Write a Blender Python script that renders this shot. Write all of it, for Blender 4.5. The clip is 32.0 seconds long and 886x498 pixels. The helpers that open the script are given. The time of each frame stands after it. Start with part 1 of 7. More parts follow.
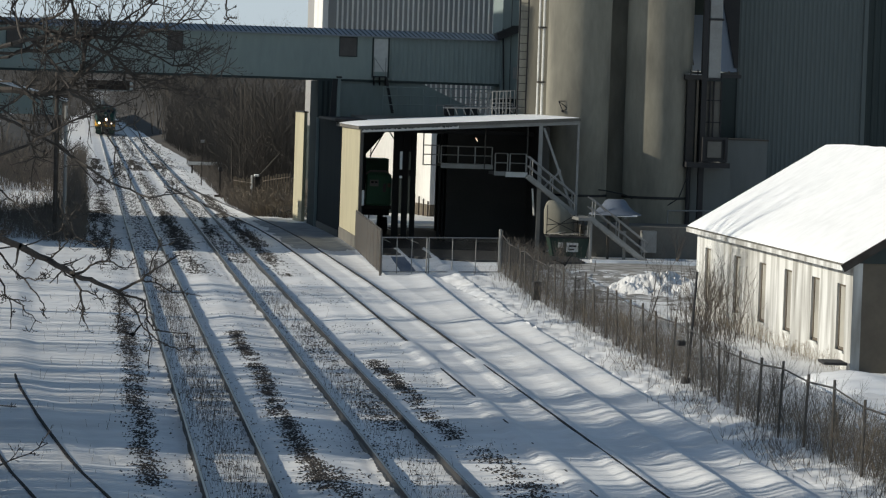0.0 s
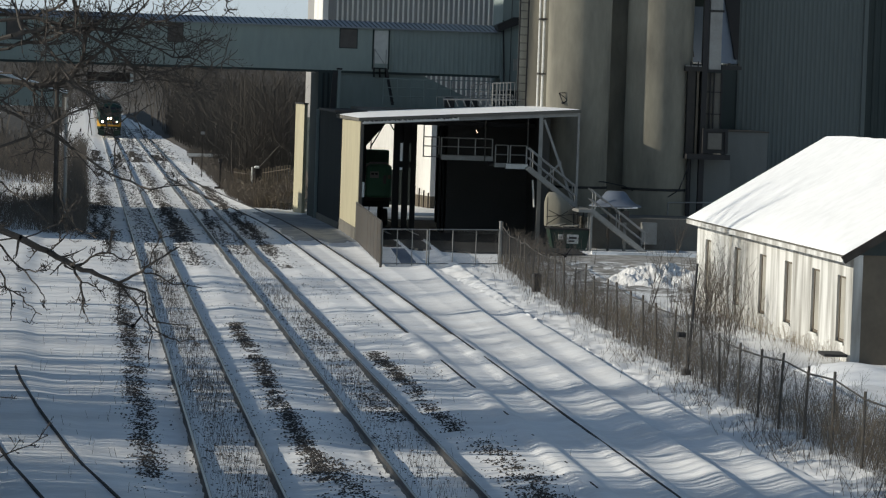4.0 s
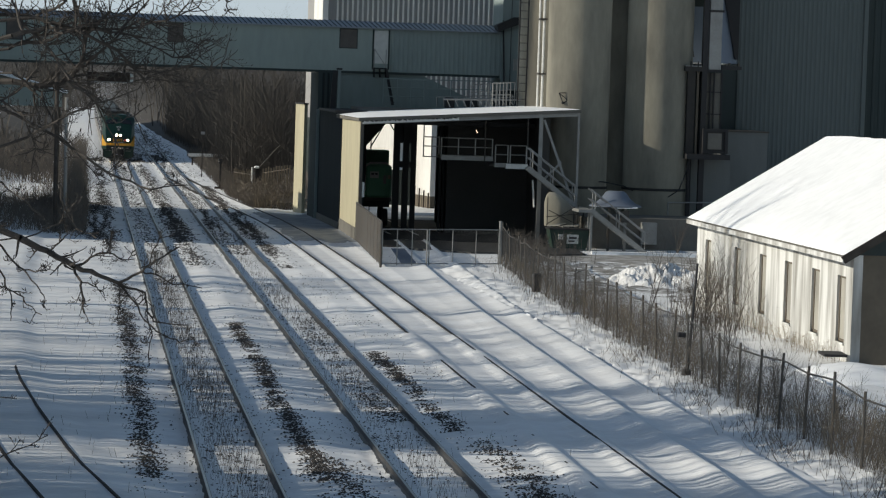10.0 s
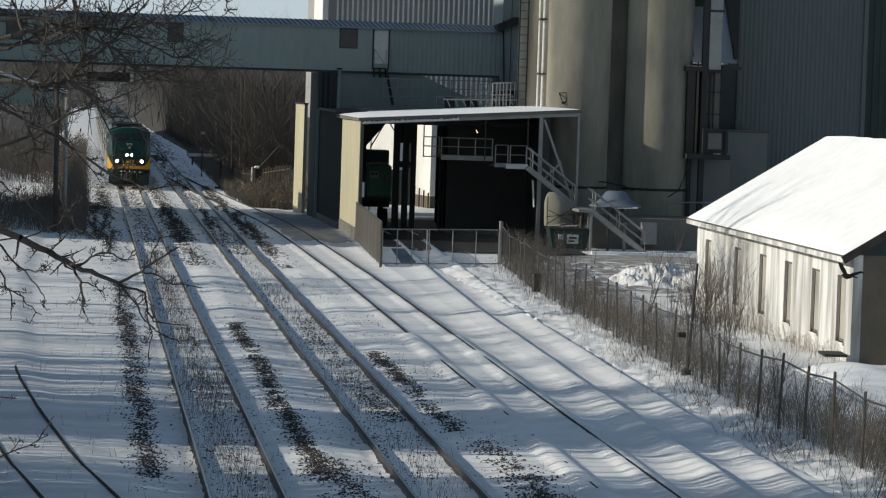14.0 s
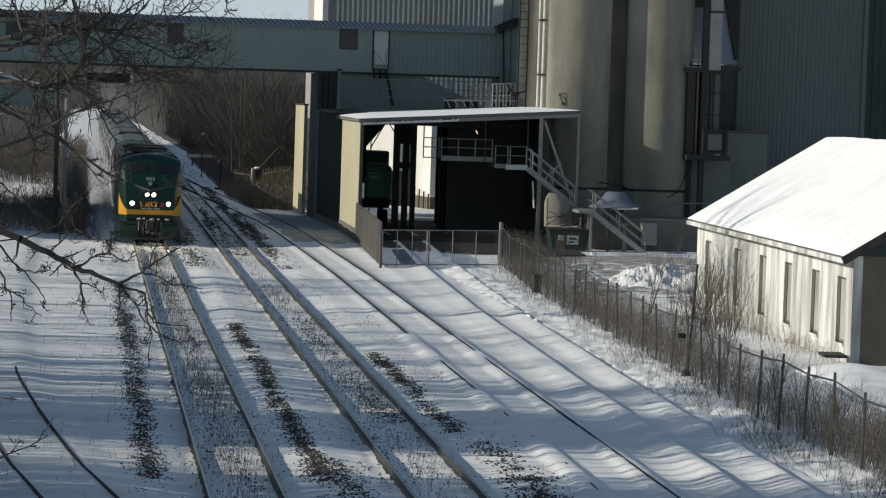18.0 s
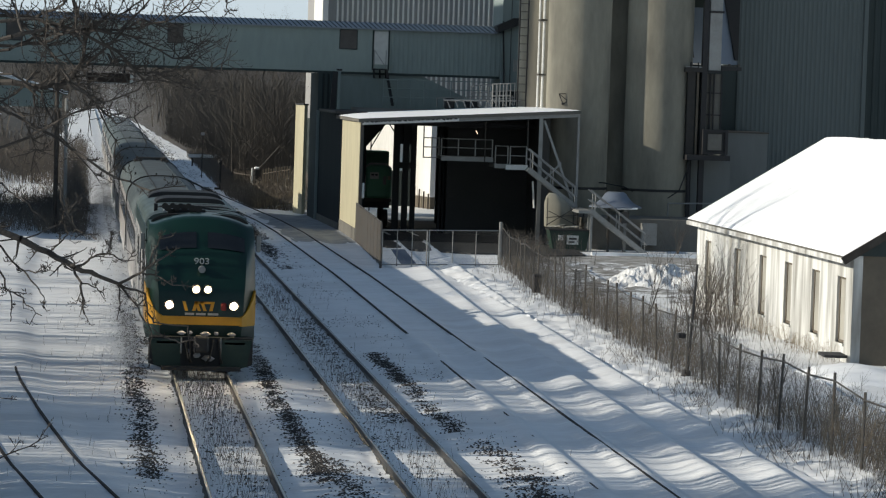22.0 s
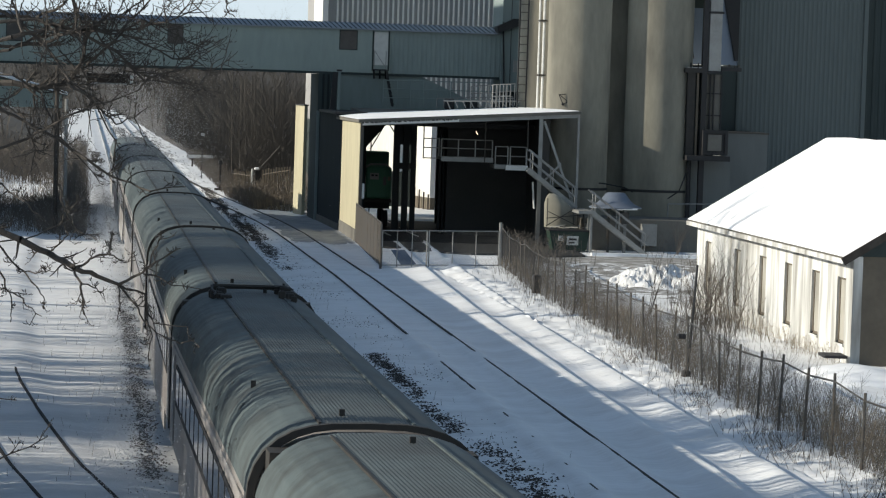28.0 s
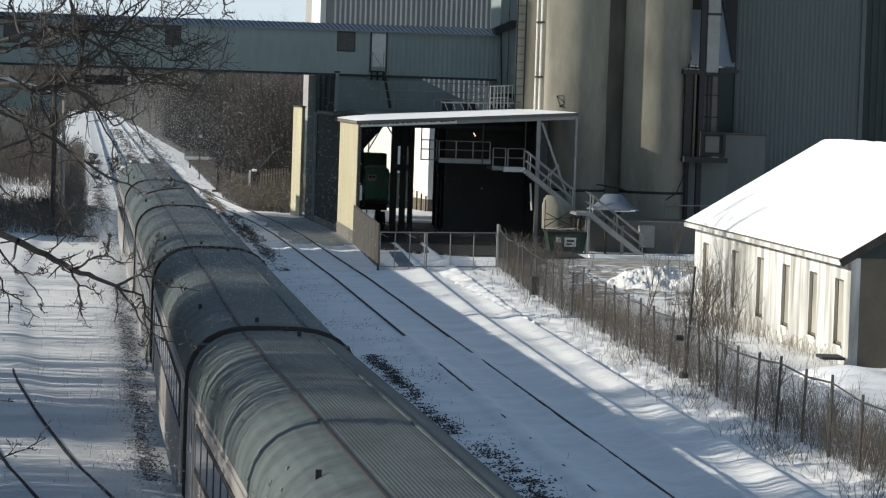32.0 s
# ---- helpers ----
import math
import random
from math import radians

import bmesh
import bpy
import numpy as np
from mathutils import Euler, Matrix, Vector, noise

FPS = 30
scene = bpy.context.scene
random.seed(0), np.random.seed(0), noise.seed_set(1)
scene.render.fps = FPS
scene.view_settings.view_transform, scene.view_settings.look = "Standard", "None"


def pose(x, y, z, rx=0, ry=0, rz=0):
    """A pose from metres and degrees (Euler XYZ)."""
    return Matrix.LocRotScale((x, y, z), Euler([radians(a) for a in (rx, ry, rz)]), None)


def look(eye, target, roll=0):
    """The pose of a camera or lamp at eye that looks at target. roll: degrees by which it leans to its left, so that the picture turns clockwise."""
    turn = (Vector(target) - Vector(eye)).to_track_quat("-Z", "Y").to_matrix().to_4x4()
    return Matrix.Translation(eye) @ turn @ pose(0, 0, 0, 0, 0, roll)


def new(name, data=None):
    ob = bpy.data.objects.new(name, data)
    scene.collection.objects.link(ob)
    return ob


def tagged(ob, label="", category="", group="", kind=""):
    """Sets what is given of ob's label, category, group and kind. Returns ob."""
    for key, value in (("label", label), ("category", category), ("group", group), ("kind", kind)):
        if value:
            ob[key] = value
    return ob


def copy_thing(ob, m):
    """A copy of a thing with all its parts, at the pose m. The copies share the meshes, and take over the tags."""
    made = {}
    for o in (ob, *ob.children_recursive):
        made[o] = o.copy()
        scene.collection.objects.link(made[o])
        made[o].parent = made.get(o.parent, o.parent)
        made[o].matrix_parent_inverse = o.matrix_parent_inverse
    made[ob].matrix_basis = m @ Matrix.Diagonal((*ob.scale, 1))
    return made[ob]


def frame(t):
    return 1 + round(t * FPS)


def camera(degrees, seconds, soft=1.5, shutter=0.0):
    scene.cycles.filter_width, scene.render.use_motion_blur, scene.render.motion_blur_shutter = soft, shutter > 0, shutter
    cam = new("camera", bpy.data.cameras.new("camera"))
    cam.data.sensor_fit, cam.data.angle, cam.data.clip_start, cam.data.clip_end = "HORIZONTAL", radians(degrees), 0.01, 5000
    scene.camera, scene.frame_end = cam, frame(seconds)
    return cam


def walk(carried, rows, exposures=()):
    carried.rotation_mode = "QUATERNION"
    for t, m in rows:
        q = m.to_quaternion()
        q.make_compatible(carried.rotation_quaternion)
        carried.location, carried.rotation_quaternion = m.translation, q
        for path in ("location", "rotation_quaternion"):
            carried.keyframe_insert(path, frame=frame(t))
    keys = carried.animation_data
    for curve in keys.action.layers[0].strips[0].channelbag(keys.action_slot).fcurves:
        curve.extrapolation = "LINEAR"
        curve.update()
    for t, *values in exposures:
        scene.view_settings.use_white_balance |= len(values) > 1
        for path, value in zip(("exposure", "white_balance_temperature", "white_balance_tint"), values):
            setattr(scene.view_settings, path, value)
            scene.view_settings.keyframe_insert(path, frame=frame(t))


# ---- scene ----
# ---------- camera ----------
cam = camera(15.94, 32.0, soft=1.2)
YAW, PITCH, ROLL = -6.57, -3.0, 1.9
EYE_Z = 8.3


def aim(dx, dy):
    """The view, turned by small angles (thousandths of a degree) to the left and up."""
    yaw, pitch = radians(YAW + dx / 1000), radians(PITCH + dy / 1000)
    ahead = Vector((-math.sin(yaw) * math.cos(pitch), math.cos(yaw) * math.cos(pitch), math.sin(pitch)))
    eye = Vector((0, 0, EYE_Z))
    return look(eye, eye + 100 * ahead, ROLL)


SWAY = [(0, 0, 152), (0.5, 2, 127), (1, 1, 104), (1.25, 2, 50), (1.5, 2, 2), (2, 4, -12), (2.5, 1, 18), (3, 1, 26), (3.5, 0, 15),
        (5.5, 0, -12), (7.5, 0, -12), (8, -1, 18), (8.5, 1, 31), (9, 1, 20), (9.5, 1, 18), (10, 0, 3), (10.5, 0, -2),
        (11, 2, 25), (11.5, 2, 10), (12, 0, 1), (14.5, 0, 3), (16.5, 0, 14), (17.5, 0, 18), (25.5, 0, 19), (27.5, -8, 29),
        (28, 0, 29), (28.5, -27, 28), (29, -26, 31), (29.5, -15, 21), (30, -10, 8), (30.5, -13, 38), (31, -26, 50),
        (31.5, -34, 50), (32, -41, 59)]
walk(cam, [(t, aim(dx, dy)) for t, dx, dy in SWAY], [(0, 0.0, 7050, 7), (18, 0.0, 7050, 7), (21, 0.12, 7050, 7), (22, 0.22, 7050, 7), (24, 0.37, 7050, 7), (28, 0.45, 7050, 7), (32, 0.41, 7050, 7)])

# ---------- sky, sun ----------
SUN_EL = 22.0
sun_dir = Vector((-math.cos(radians(SUN_EL)), -0.01, math.sin(radians(SUN_EL)))).normalized()
world = bpy.data.worlds.new("winter_sky")
scene.world = world
world.use_nodes = True
wn = world.node_tree
sky = wn.nodes.new("ShaderNodeTexSky")
sky.sky_type, sky.sun_disc = "NISHITA", False
sky.sun_elevation = radians(SUN_EL)
sky.sun_rotation = math.atan2(sun_dir.x, sun_dir.y)
sky.air_density, sky.dust_density, sky.ozone_density = 1.0, 0.3, 1.0
wn.nodes["Background"].inputs["Strength"].default_value = 0.1
# pale winter haze all round the horizon
sky_co, sky_axes = wn.nodes.new("ShaderNodeTexCoord"), wn.nodes.new("ShaderNodeSeparateXYZ")
haze, blend = wn.nodes.new("ShaderNodeMapRange"), wn.nodes.new("ShaderNodeMix")
wn.links.new(sky_co.outputs["Generated"], sky_axes.inputs[0])
wn.links.new(sky_axes.outputs["Z"], haze.inputs["Value"])
haze.inputs["From Min"].default_value, haze.inputs["From Max"].default_value = 0.03, 0.22
blend.data_type = "RGBA"
blend.inputs["A"].default_value = (4.9, 5.9, 7.0, 1)
wn.links.new(haze.outputs["Result"], blend.inputs["Factor"])
wn.links.new(sky.outputs["Color"], blend.inputs["B"])
wn.links.new(blend.outputs["Result"], wn.nodes["Background"].inputs["Color"])
sun = new("sun", bpy.data.lights.new("sun", "SUN"))
sun.data.energy, sun.data.angle, sun.data.color = 3.8, radians(0.45), (1.0, 0.967, 0.91)
sun.matrix_world = look(sun_dir * 100, (0, 0, 0))


# ---------- materials ----------
def material(name, colour, rough=0.7, metal=0.0, spots=None, amount=0.5, scale=1.0, fine=8.0, bump=0.0, bump_scale=20.0, stretch=(1, 1, 1), vary=0.0, spec=0.4, local=False, matt=0.0):
    """A surface with stains at two scales, fine relief and a little change from piece to piece."""
    m = bpy.data.materials.new(name)
    m.use_nodes = True
    t = m.node_tree
    n, link = t.nodes, t.links.new
    b = n["Principled BSDF"]
    b.inputs["Roughness"].default_value, b.inputs["Metallic"].default_value = rough, metal
    b.inputs["Specular IOR Level"].default_value, b.inputs["Diffuse Roughness"].default_value = spec, matt
    co = n.new("ShaderNodeNewGeometry")
    mp = n.new("ShaderNodeMapping")
    mp.inputs["Scale"].default_value = stretch
    if local:
        # the pattern sits on the thing, shifted from piece to piece
        co, own, far, shift = n.new("ShaderNodeTexCoord"), n.new("ShaderNodeObjectInfo"), n.new("ShaderNodeMath"), n.new("ShaderNodeVectorMath")
        far.operation, far.inputs[1].default_value, shift.operation = "MULTIPLY", 60.0, "ADD"
        link(own.outputs["Random"], far.inputs[0])
        link(co.outputs["Object"], shift.inputs[0])
        link(far.outputs[0], shift.inputs[1])
        link(shift.outputs["Vector"], mp.inputs["Vector"])
    else:
        link(co.outputs["Position"], mp.inputs["Vector"])
    n1, n2 = n.new("ShaderNodeTexNoise"), n.new("ShaderNodeTexNoise")
    for k, s in ((n1, scale), (n2, fine)):
        k.inputs["Scale"].default_value, k.inputs["Detail"].default_value = s, 5
        link(mp.outputs["Vector"], k.inputs["Vector"])
    ramp = n.new("ShaderNodeMapRange")
    ramp.inputs["From Min"].default_value, ramp.inputs["From Max"].default_value = 0.4, 0.68
    link(n1.outputs["Fac"], ramp.inputs["Value"])
    mix = n.new("ShaderNodeMix")
    mix.data_type = "RGBA"
    mul = n.new("ShaderNodeMath")
    mul.operation, mul.inputs[1].default_value = "MULTIPLY", amount
    link(ramp.outputs["Result"], mul.inputs[0])
    link(mul.outputs[0], mix.inputs["Factor"])
    other = spots or tuple(c * 0.6 for c in colour)
    mix.inputs["A"].default_value, mix.inputs["B"].default_value = (*colour, 1), (*other, 1)
    hsv = n.new("ShaderNodeHueSaturation")
    link(mix.outputs["Result"], hsv.inputs["Color"])
    grain = n.new("ShaderNodeMapRange")
    grain.inputs["To Min"].default_value, grain.inputs["To Max"].default_value = 0.86, 1.12
    link(n2.outputs["Fac"], grain.inputs["Value"])
    last = grain.outputs["Result"]
    if vary:
        info = n.new("ShaderNodeObjectInfo")
        spread = n.new("ShaderNodeMapRange")
        spread.inputs["To Min"].default_value, spread.inputs["To Max"].default_value = 1 - vary, 1 + vary
        link(info.outputs["Random"], spread.inputs["Value"])
        both = n.new("ShaderNodeMath")
        both.operation = "MULTIPLY"
        link(last, both.inputs[0])
        link(spread.outputs["Result"], both.inputs[1])
        last = both.outputs[0]
    link(last, hsv.inputs["Value"])
    link(hsv.outputs["Color"], b.inputs["Base Color"])
    if bump:
        nb, bp = n.new("ShaderNodeTexNoise"), n.new("ShaderNodeBump")
        nb.inputs["Scale"].default_value, nb.inputs["Detail"].default_value = bump_scale, 4
        link(mp.outputs["Vector"], nb.inputs["Vector"])
        bp.inputs["Strength"].default_value, bp.inputs["Distance"].default_value = bump, 0.05
        link(nb.outputs["Fac"], bp.inputs["Height"])
        link(bp.outputs["Normal"], b.inputs["Normal"])
    return m


def glowing(name, colour, strength):
    m = bpy.data.materials.new(name)
    m.use_nodes = True
    b = m.node_tree.nodes["Principled BSDF"]
    b.inputs["Base Color"].default_value = (*colour, 1)
    b.inputs["Emission Color"].default_value, b.inputs["Emission Strength"].default_value = (*colour, 1), strength
    return m


SNOW = material("trodden_snow", (0.81, 0.815, 0.82), 0.65, spots=(0.62, 0.61, 0.60), amount=0.55, scale=0.5, fine=5.0, bump=0.75, bump_scale=4.0, stretch=(0.5, 1.1, 1))
ROOF_SNOW = material("roof_snow", (0.92, 0.925, 0.93), 0.6, spots=(0.8, 0.81, 0.83), amount=0.3, scale=0.3, fine=2.0, bump=0.25, bump_scale=2.0)
PILE_SNOW = material("ploughed_snow", (0.78, 0.78, 0.78), 0.7, spots=(0.45, 0.43, 0.40), amount=0.5, scale=2.0, fine=9.0, bump=0.6, bump_scale=6.0)
RAIL = material("rail_steel", (0.045, 0.047, 0.05), 0.5, 0.4, spots=(0.06, 0.048, 0.04), amount=0.5, scale=2.0, fine=20.0)
OLD_RAIL = material("rusty_siding_rail", (0.022, 0.02, 0.019), 0.8, 0.0, spots=(0.035, 0.026, 0.02), amount=0.6, scale=2.0, fine=20.0)
RAIL_TOP = material("polished_rail_head", (0.30, 0.32, 0.34), 0.35, 0.85, amount=0.4, scale=3.0)
GRAVEL = material("dark_ballast", (0.055, 0.05, 0.046), 0.9, spots=(0.075, 0.064, 0.056), amount=0.7, scale=6.0, fine=30.0, bump=0.4, bump_scale=40.0, vary=0.2)
TIMBER = material("tarred_timber", (0.05, 0.04, 0.033), 0.85, spots=(0.09, 0.08, 0.07), amount=0.6, scale=3.0)
WEED = material("dry_weed_stems", (0.26, 0.21, 0.155), 0.9, spots=(0.36, 0.30, 0.215), amount=0.8, scale=0.9, fine=12.0)
WEED_DARK = material("dead_weed_stems", (0.13, 0.112, 0.096), 0.9, spots=(0.21, 0.175, 0.14), amount=0.7, scale=1.1, fine=12.0)
BARK = material("grey_bark", (0.05, 0.043, 0.038), 0.9, spots=(0.09, 0.078, 0.068), amount=0.6, scale=1.5, fine=20.0, bump=0.5, bump_scale=25.0)
WOODS = material("bare_wood_twigs", (0.06, 0.054, 0.048), 0.95, spots=(0.10, 0.088, 0.076), amount=0.8, scale=0.12, fine=1.0)
HILL = material("leaf_litter_bank", (0.06, 0.053, 0.047), 0.95, spots=(0.085, 0.071, 0.058), amount=0.8, scale=0.08, fine=0.9, bump=0.8, bump_scale=1.5)
GALLERY = material("grey_green_panel", (0.33, 0.385, 0.36), 0.85, spots=(0.28, 0.33, 0.31), amount=0.5, scale=0.4, fine=3.0, stretch=(1, 1, 0.25), spec=0.12)
BLUE_PANEL = material("blue_grey_panel_sheet", (0.20, 0.25, 0.33), 0.4, spots=(0.15, 0.19, 0.25), amount=0.5, scale=0.5, stretch=(1, 1, 0.3))
ANNEX = material("grey_annex_sheet", (0.17, 0.18, 0.175), 0.85, spots=(0.14, 0.15, 0.145), amount=0.5, scale=0.5, fine=3.0, stretch=(1, 1, 0.25), spec=0.12)
GALLERY_ROOF = material("ribbed_roof_sheet", (0.30, 0.335, 0.37), 0.6, 0.1, spots=(0.23, 0.26, 0.29), amount=0.5, scale=0.6)
TEAL = material("dark_teal_cladding", (0.060, 0.073, 0.071), 0.85, spots=(0.042, 0.055, 0.056), amount=0.6, scale=0.3, fine=4.0, stretch=(1, 1, 0.2), spec=0.12)
STEEL_BLUE = material("blue_grey_cladding", (0.130, 0.150, 0.148), 0.85, spots=(0.108, 0.125, 0.123), amount=0.6, scale=0.25, fine=4.0, stretch=(1, 1, 0.15), spec=0.12)
RIBBED = material("pale_and_sunlit_cladding", (0.80, 0.79, 0.76), 0.6, spots=(0.5, 0.48, 0.45), amount=0.4, scale=0.4, stretch=(1, 1, 0.2))
RIBBED_SHADED = material("shaded_ribbed_cladding", (0.32, 0.31, 0.3), 0.6, spots=(0.27, 0.262, 0.255), amount=0.5, scale=0.4, stretch=(1, 1, 0.2))
CREAM = material("cream_wall_paint", (0.47, 0.43, 0.30), 0.75, spots=(0.38, 0.34, 0.235), amount=0.6, scale=0.7, fine=5.0, stretch=(1, 1, 0.3))
WHITE = material("weathered_white_wall", (0.69, 0.69, 0.67), 0.85, spots=(0.25, 0.24, 0.215), amount=1.0, scale=1.5, fine=5.0, bump=0.25, bump_scale=6.0, stretch=(1, 1, 0.14))
SHADE_WALL = material("brown_grey_paint_and_shade", (0.155, 0.13, 0.1), 0.9, spots=(0.11, 0.094, 0.075), amount=0.6, scale=0.8, fine=6.0, bump=0.2, bump_scale=8.0)
CONCRETE = material("weathered_silo_concrete", (0.325, 0.305, 0.25), 0.9, spots=(0.21, 0.197, 0.166), amount=0.9, scale=0.9, fine=6.0, bump=0.12, bump_scale=7.0, stretch=(1, 1, 0.3), spec=0.1, matt=1.0)
CONCRETE_DARK = material("stained_concrete", (0.17, 0.16, 0.14), 0.9, spots=(0.11, 0.105, 0.095), amount=0.7, scale=0.6, fine=5.0, bump=0.3, bump_scale=6.0)
DARK = material("dark_steel_and_shade", (0.022, 0.022, 0.024), 0.7, spots=(0.035, 0.033, 0.032), amount=0.6, scale=0.8)
BAY_SHADE = material("interior_wall_shade", (0.075, 0.071, 0.067), 0.9, spots=(0.05, 0.049, 0.047), amount=0.5, scale=0.5)
GALV = material("galvanised_steel", (0.30, 0.30, 0.29), 0.5, 0.35, spots=(0.2, 0.19, 0.18), amount=0.5, scale=1.5, fine=10.0)
FENCE = material("weathered_fence_steel", (0.085, 0.082, 0.077), 0.6, 0.35, spots=(0.10, 0.075, 0.055), amount=0.6, scale=2.0)
RUST = material("rusty_iron", (0.04, 0.031, 0.026), 0.85, spots=(0.07, 0.045, 0.032), amount=0.7, scale=3.0)
WINDOW = material("boarded_window", (0.40, 0.38, 0.33), 0.6, spots=(0.2, 0.19, 0.17), amount=0.7, scale=1.2, stretch=(1, 1, 0.4))
SKIP_GREEN = material("dark_green_paint", (0.012, 0.034, 0.025), 0.55, spots=(0.03, 0.05, 0.035), amount=0.6, scale=2.0)
GLASS = material("dark_glass", (0.012, 0.014, 0.016), 0.08, spec=0.6)
GREEN = material("green_paint", (0.16, 0.42, 0.26), 0.5, spots=(0.12, 0.33, 0.2), amount=0.5, scale=1.0)
LABEL = material("white_label", (0.65, 0.65, 0.62), 0.6, amount=0.3, scale=4.0)
BLUE_TIN = material("blue_grey_tin", (0.17, 0.20, 0.25), 0.45, 0.3, amount=0.4, scale=1.5)
LOCO_GREEN = material("loco_green_paint", (0.0025, 0.023, 0.017), 0.35, spots=(0.007, 0.025, 0.019), amount=0.5, scale=0.9, fine=6.0, local=True)
LOCO_GREY = material("grimy_silver_paint", (0.43, 0.42, 0.41), 0.5, 0.15, spots=(0.25, 0.22, 0.2), amount=0.8, scale=0.8, fine=5.0, stretch=(1, 0.5, 1), local=True)
LOCO_ROOF = material("sooty_roof_paint", (0.10, 0.135, 0.13), 0.5, 0.1, spots=(0.045, 0.058, 0.054), amount=0.7, scale=0.7, fine=5.0, local=True)
LOCO_YELLOW = material("yellow_paint", (0.55, 0.27, 0.018), 0.45, spots=(0.34, 0.17, 0.02), amount=0.5, scale=2.0, local=True)
UNDER = material("underframe_grime", (0.03, 0.028, 0.026), 0.75, spots=(0.05, 0.042, 0.036), amount=0.6, scale=3.0, local=True)
FROST = material("snow_caked_metal", (0.30, 0.30, 0.31), 0.8, spots=(0.12, 0.11, 0.10), amount=0.8, scale=4.0, local=True)
COACH = material("stainless_fluting", (0.38, 0.355, 0.34), 0.42, 0.3, spots=(0.2, 0.172, 0.158), amount=0.75, scale=0.7, fine=4.0, stretch=(1, 0.4, 1), local=True)
COACH_ROOF = material("grimy_fluted_roof", (0.078, 0.093, 0.095), 0.65, 0.1, spots=(0.048, 0.049, 0.048), amount=0.8, scale=0.9, fine=9.0, stretch=(1, 0.7, 1), vary=0.1, local=True)
COACH_HAUNCH = material("weathered_sun_paled_teal_roof", (0.083, 0.106, 0.109), 0.7, spots=(0.042, 0.047, 0.047), amount=0.85, scale=1.3, fine=11.0, stretch=(1, 1.6, 1), bump=0.25, bump_scale=12.0, local=True)
POWDER = material("powder_snow", (0.85, 0.86, 0.88), 0.9, amount=0.1)
GALLERY_WINDOW = material("brown_window_board", (0.10, 0.088, 0.08), 0.5, spots=(0.07, 0.06, 0.055), amount=0.6, scale=1.5)
RED_PAINT = material("dull_red_paint", (0.28, 0.03, 0.025), 0.5, amount=0.4, scale=4.0)
SLUSH = material("dirty_slush", (0.20, 0.19, 0.172), 0.8, spots=(0.58, 0.57, 0.56), amount=0.75, scale=1.2, fine=6.0, bump=0.6, bump_scale=5.0)
SHADE_BAND_SNOW = material("shade_band_snow", (0.235, 0.25, 0.265), 0.8, spots=(0.42, 0.43, 0.445), amount=0.7, scale=0.9, fine=6.0, bump=0.5, bump_scale=5.0)
NUMBER = material("dulled_white_numerals", (0.33, 0.35, 0.34), 0.6, amount=0.4, scale=6.0)
RIBBED_TEAL = material("teal_ribbed_sheet", (0.28, 0.33, 0.318), 0.85, spots=(0.24, 0.285, 0.275), amount=0.5, scale=0.5, fine=3.0, stretch=(1, 1, 0.25), spec=0.12)
# teal with shade put into the colour
SHADED_TEAL = material("shaded_teal_sheet", (0.030, 0.037, 0.039), 0.85, spots=(0.022, 0.028, 0.03), amount=0.6, scale=0.5, fine=4.0, stretch=(1, 1, 0.2), spec=0.12)
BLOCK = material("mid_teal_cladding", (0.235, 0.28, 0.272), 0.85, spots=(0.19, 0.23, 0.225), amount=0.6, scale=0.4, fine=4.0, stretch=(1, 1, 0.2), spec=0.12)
APRON_DARK = material("dark_apron", (0.03, 0.03, 0.03), 0.5, spots=(0.05, 0.048, 0.046), amount=0.6, scale=0.8, bump=0.2, bump_scale=15.0)
LAMP = glowing("headlight_glow", (1.0, 0.80, 0.52), 220.0)
BAY_GLOW = glowing("bay_lamp_glow", (1.0, 0.7, 0.55), 1.6)
BIRD = material("black_feathers", (0.010, 0.010, 0.011), 0.9, amount=0.3, scale=8.0, spec=0.1)


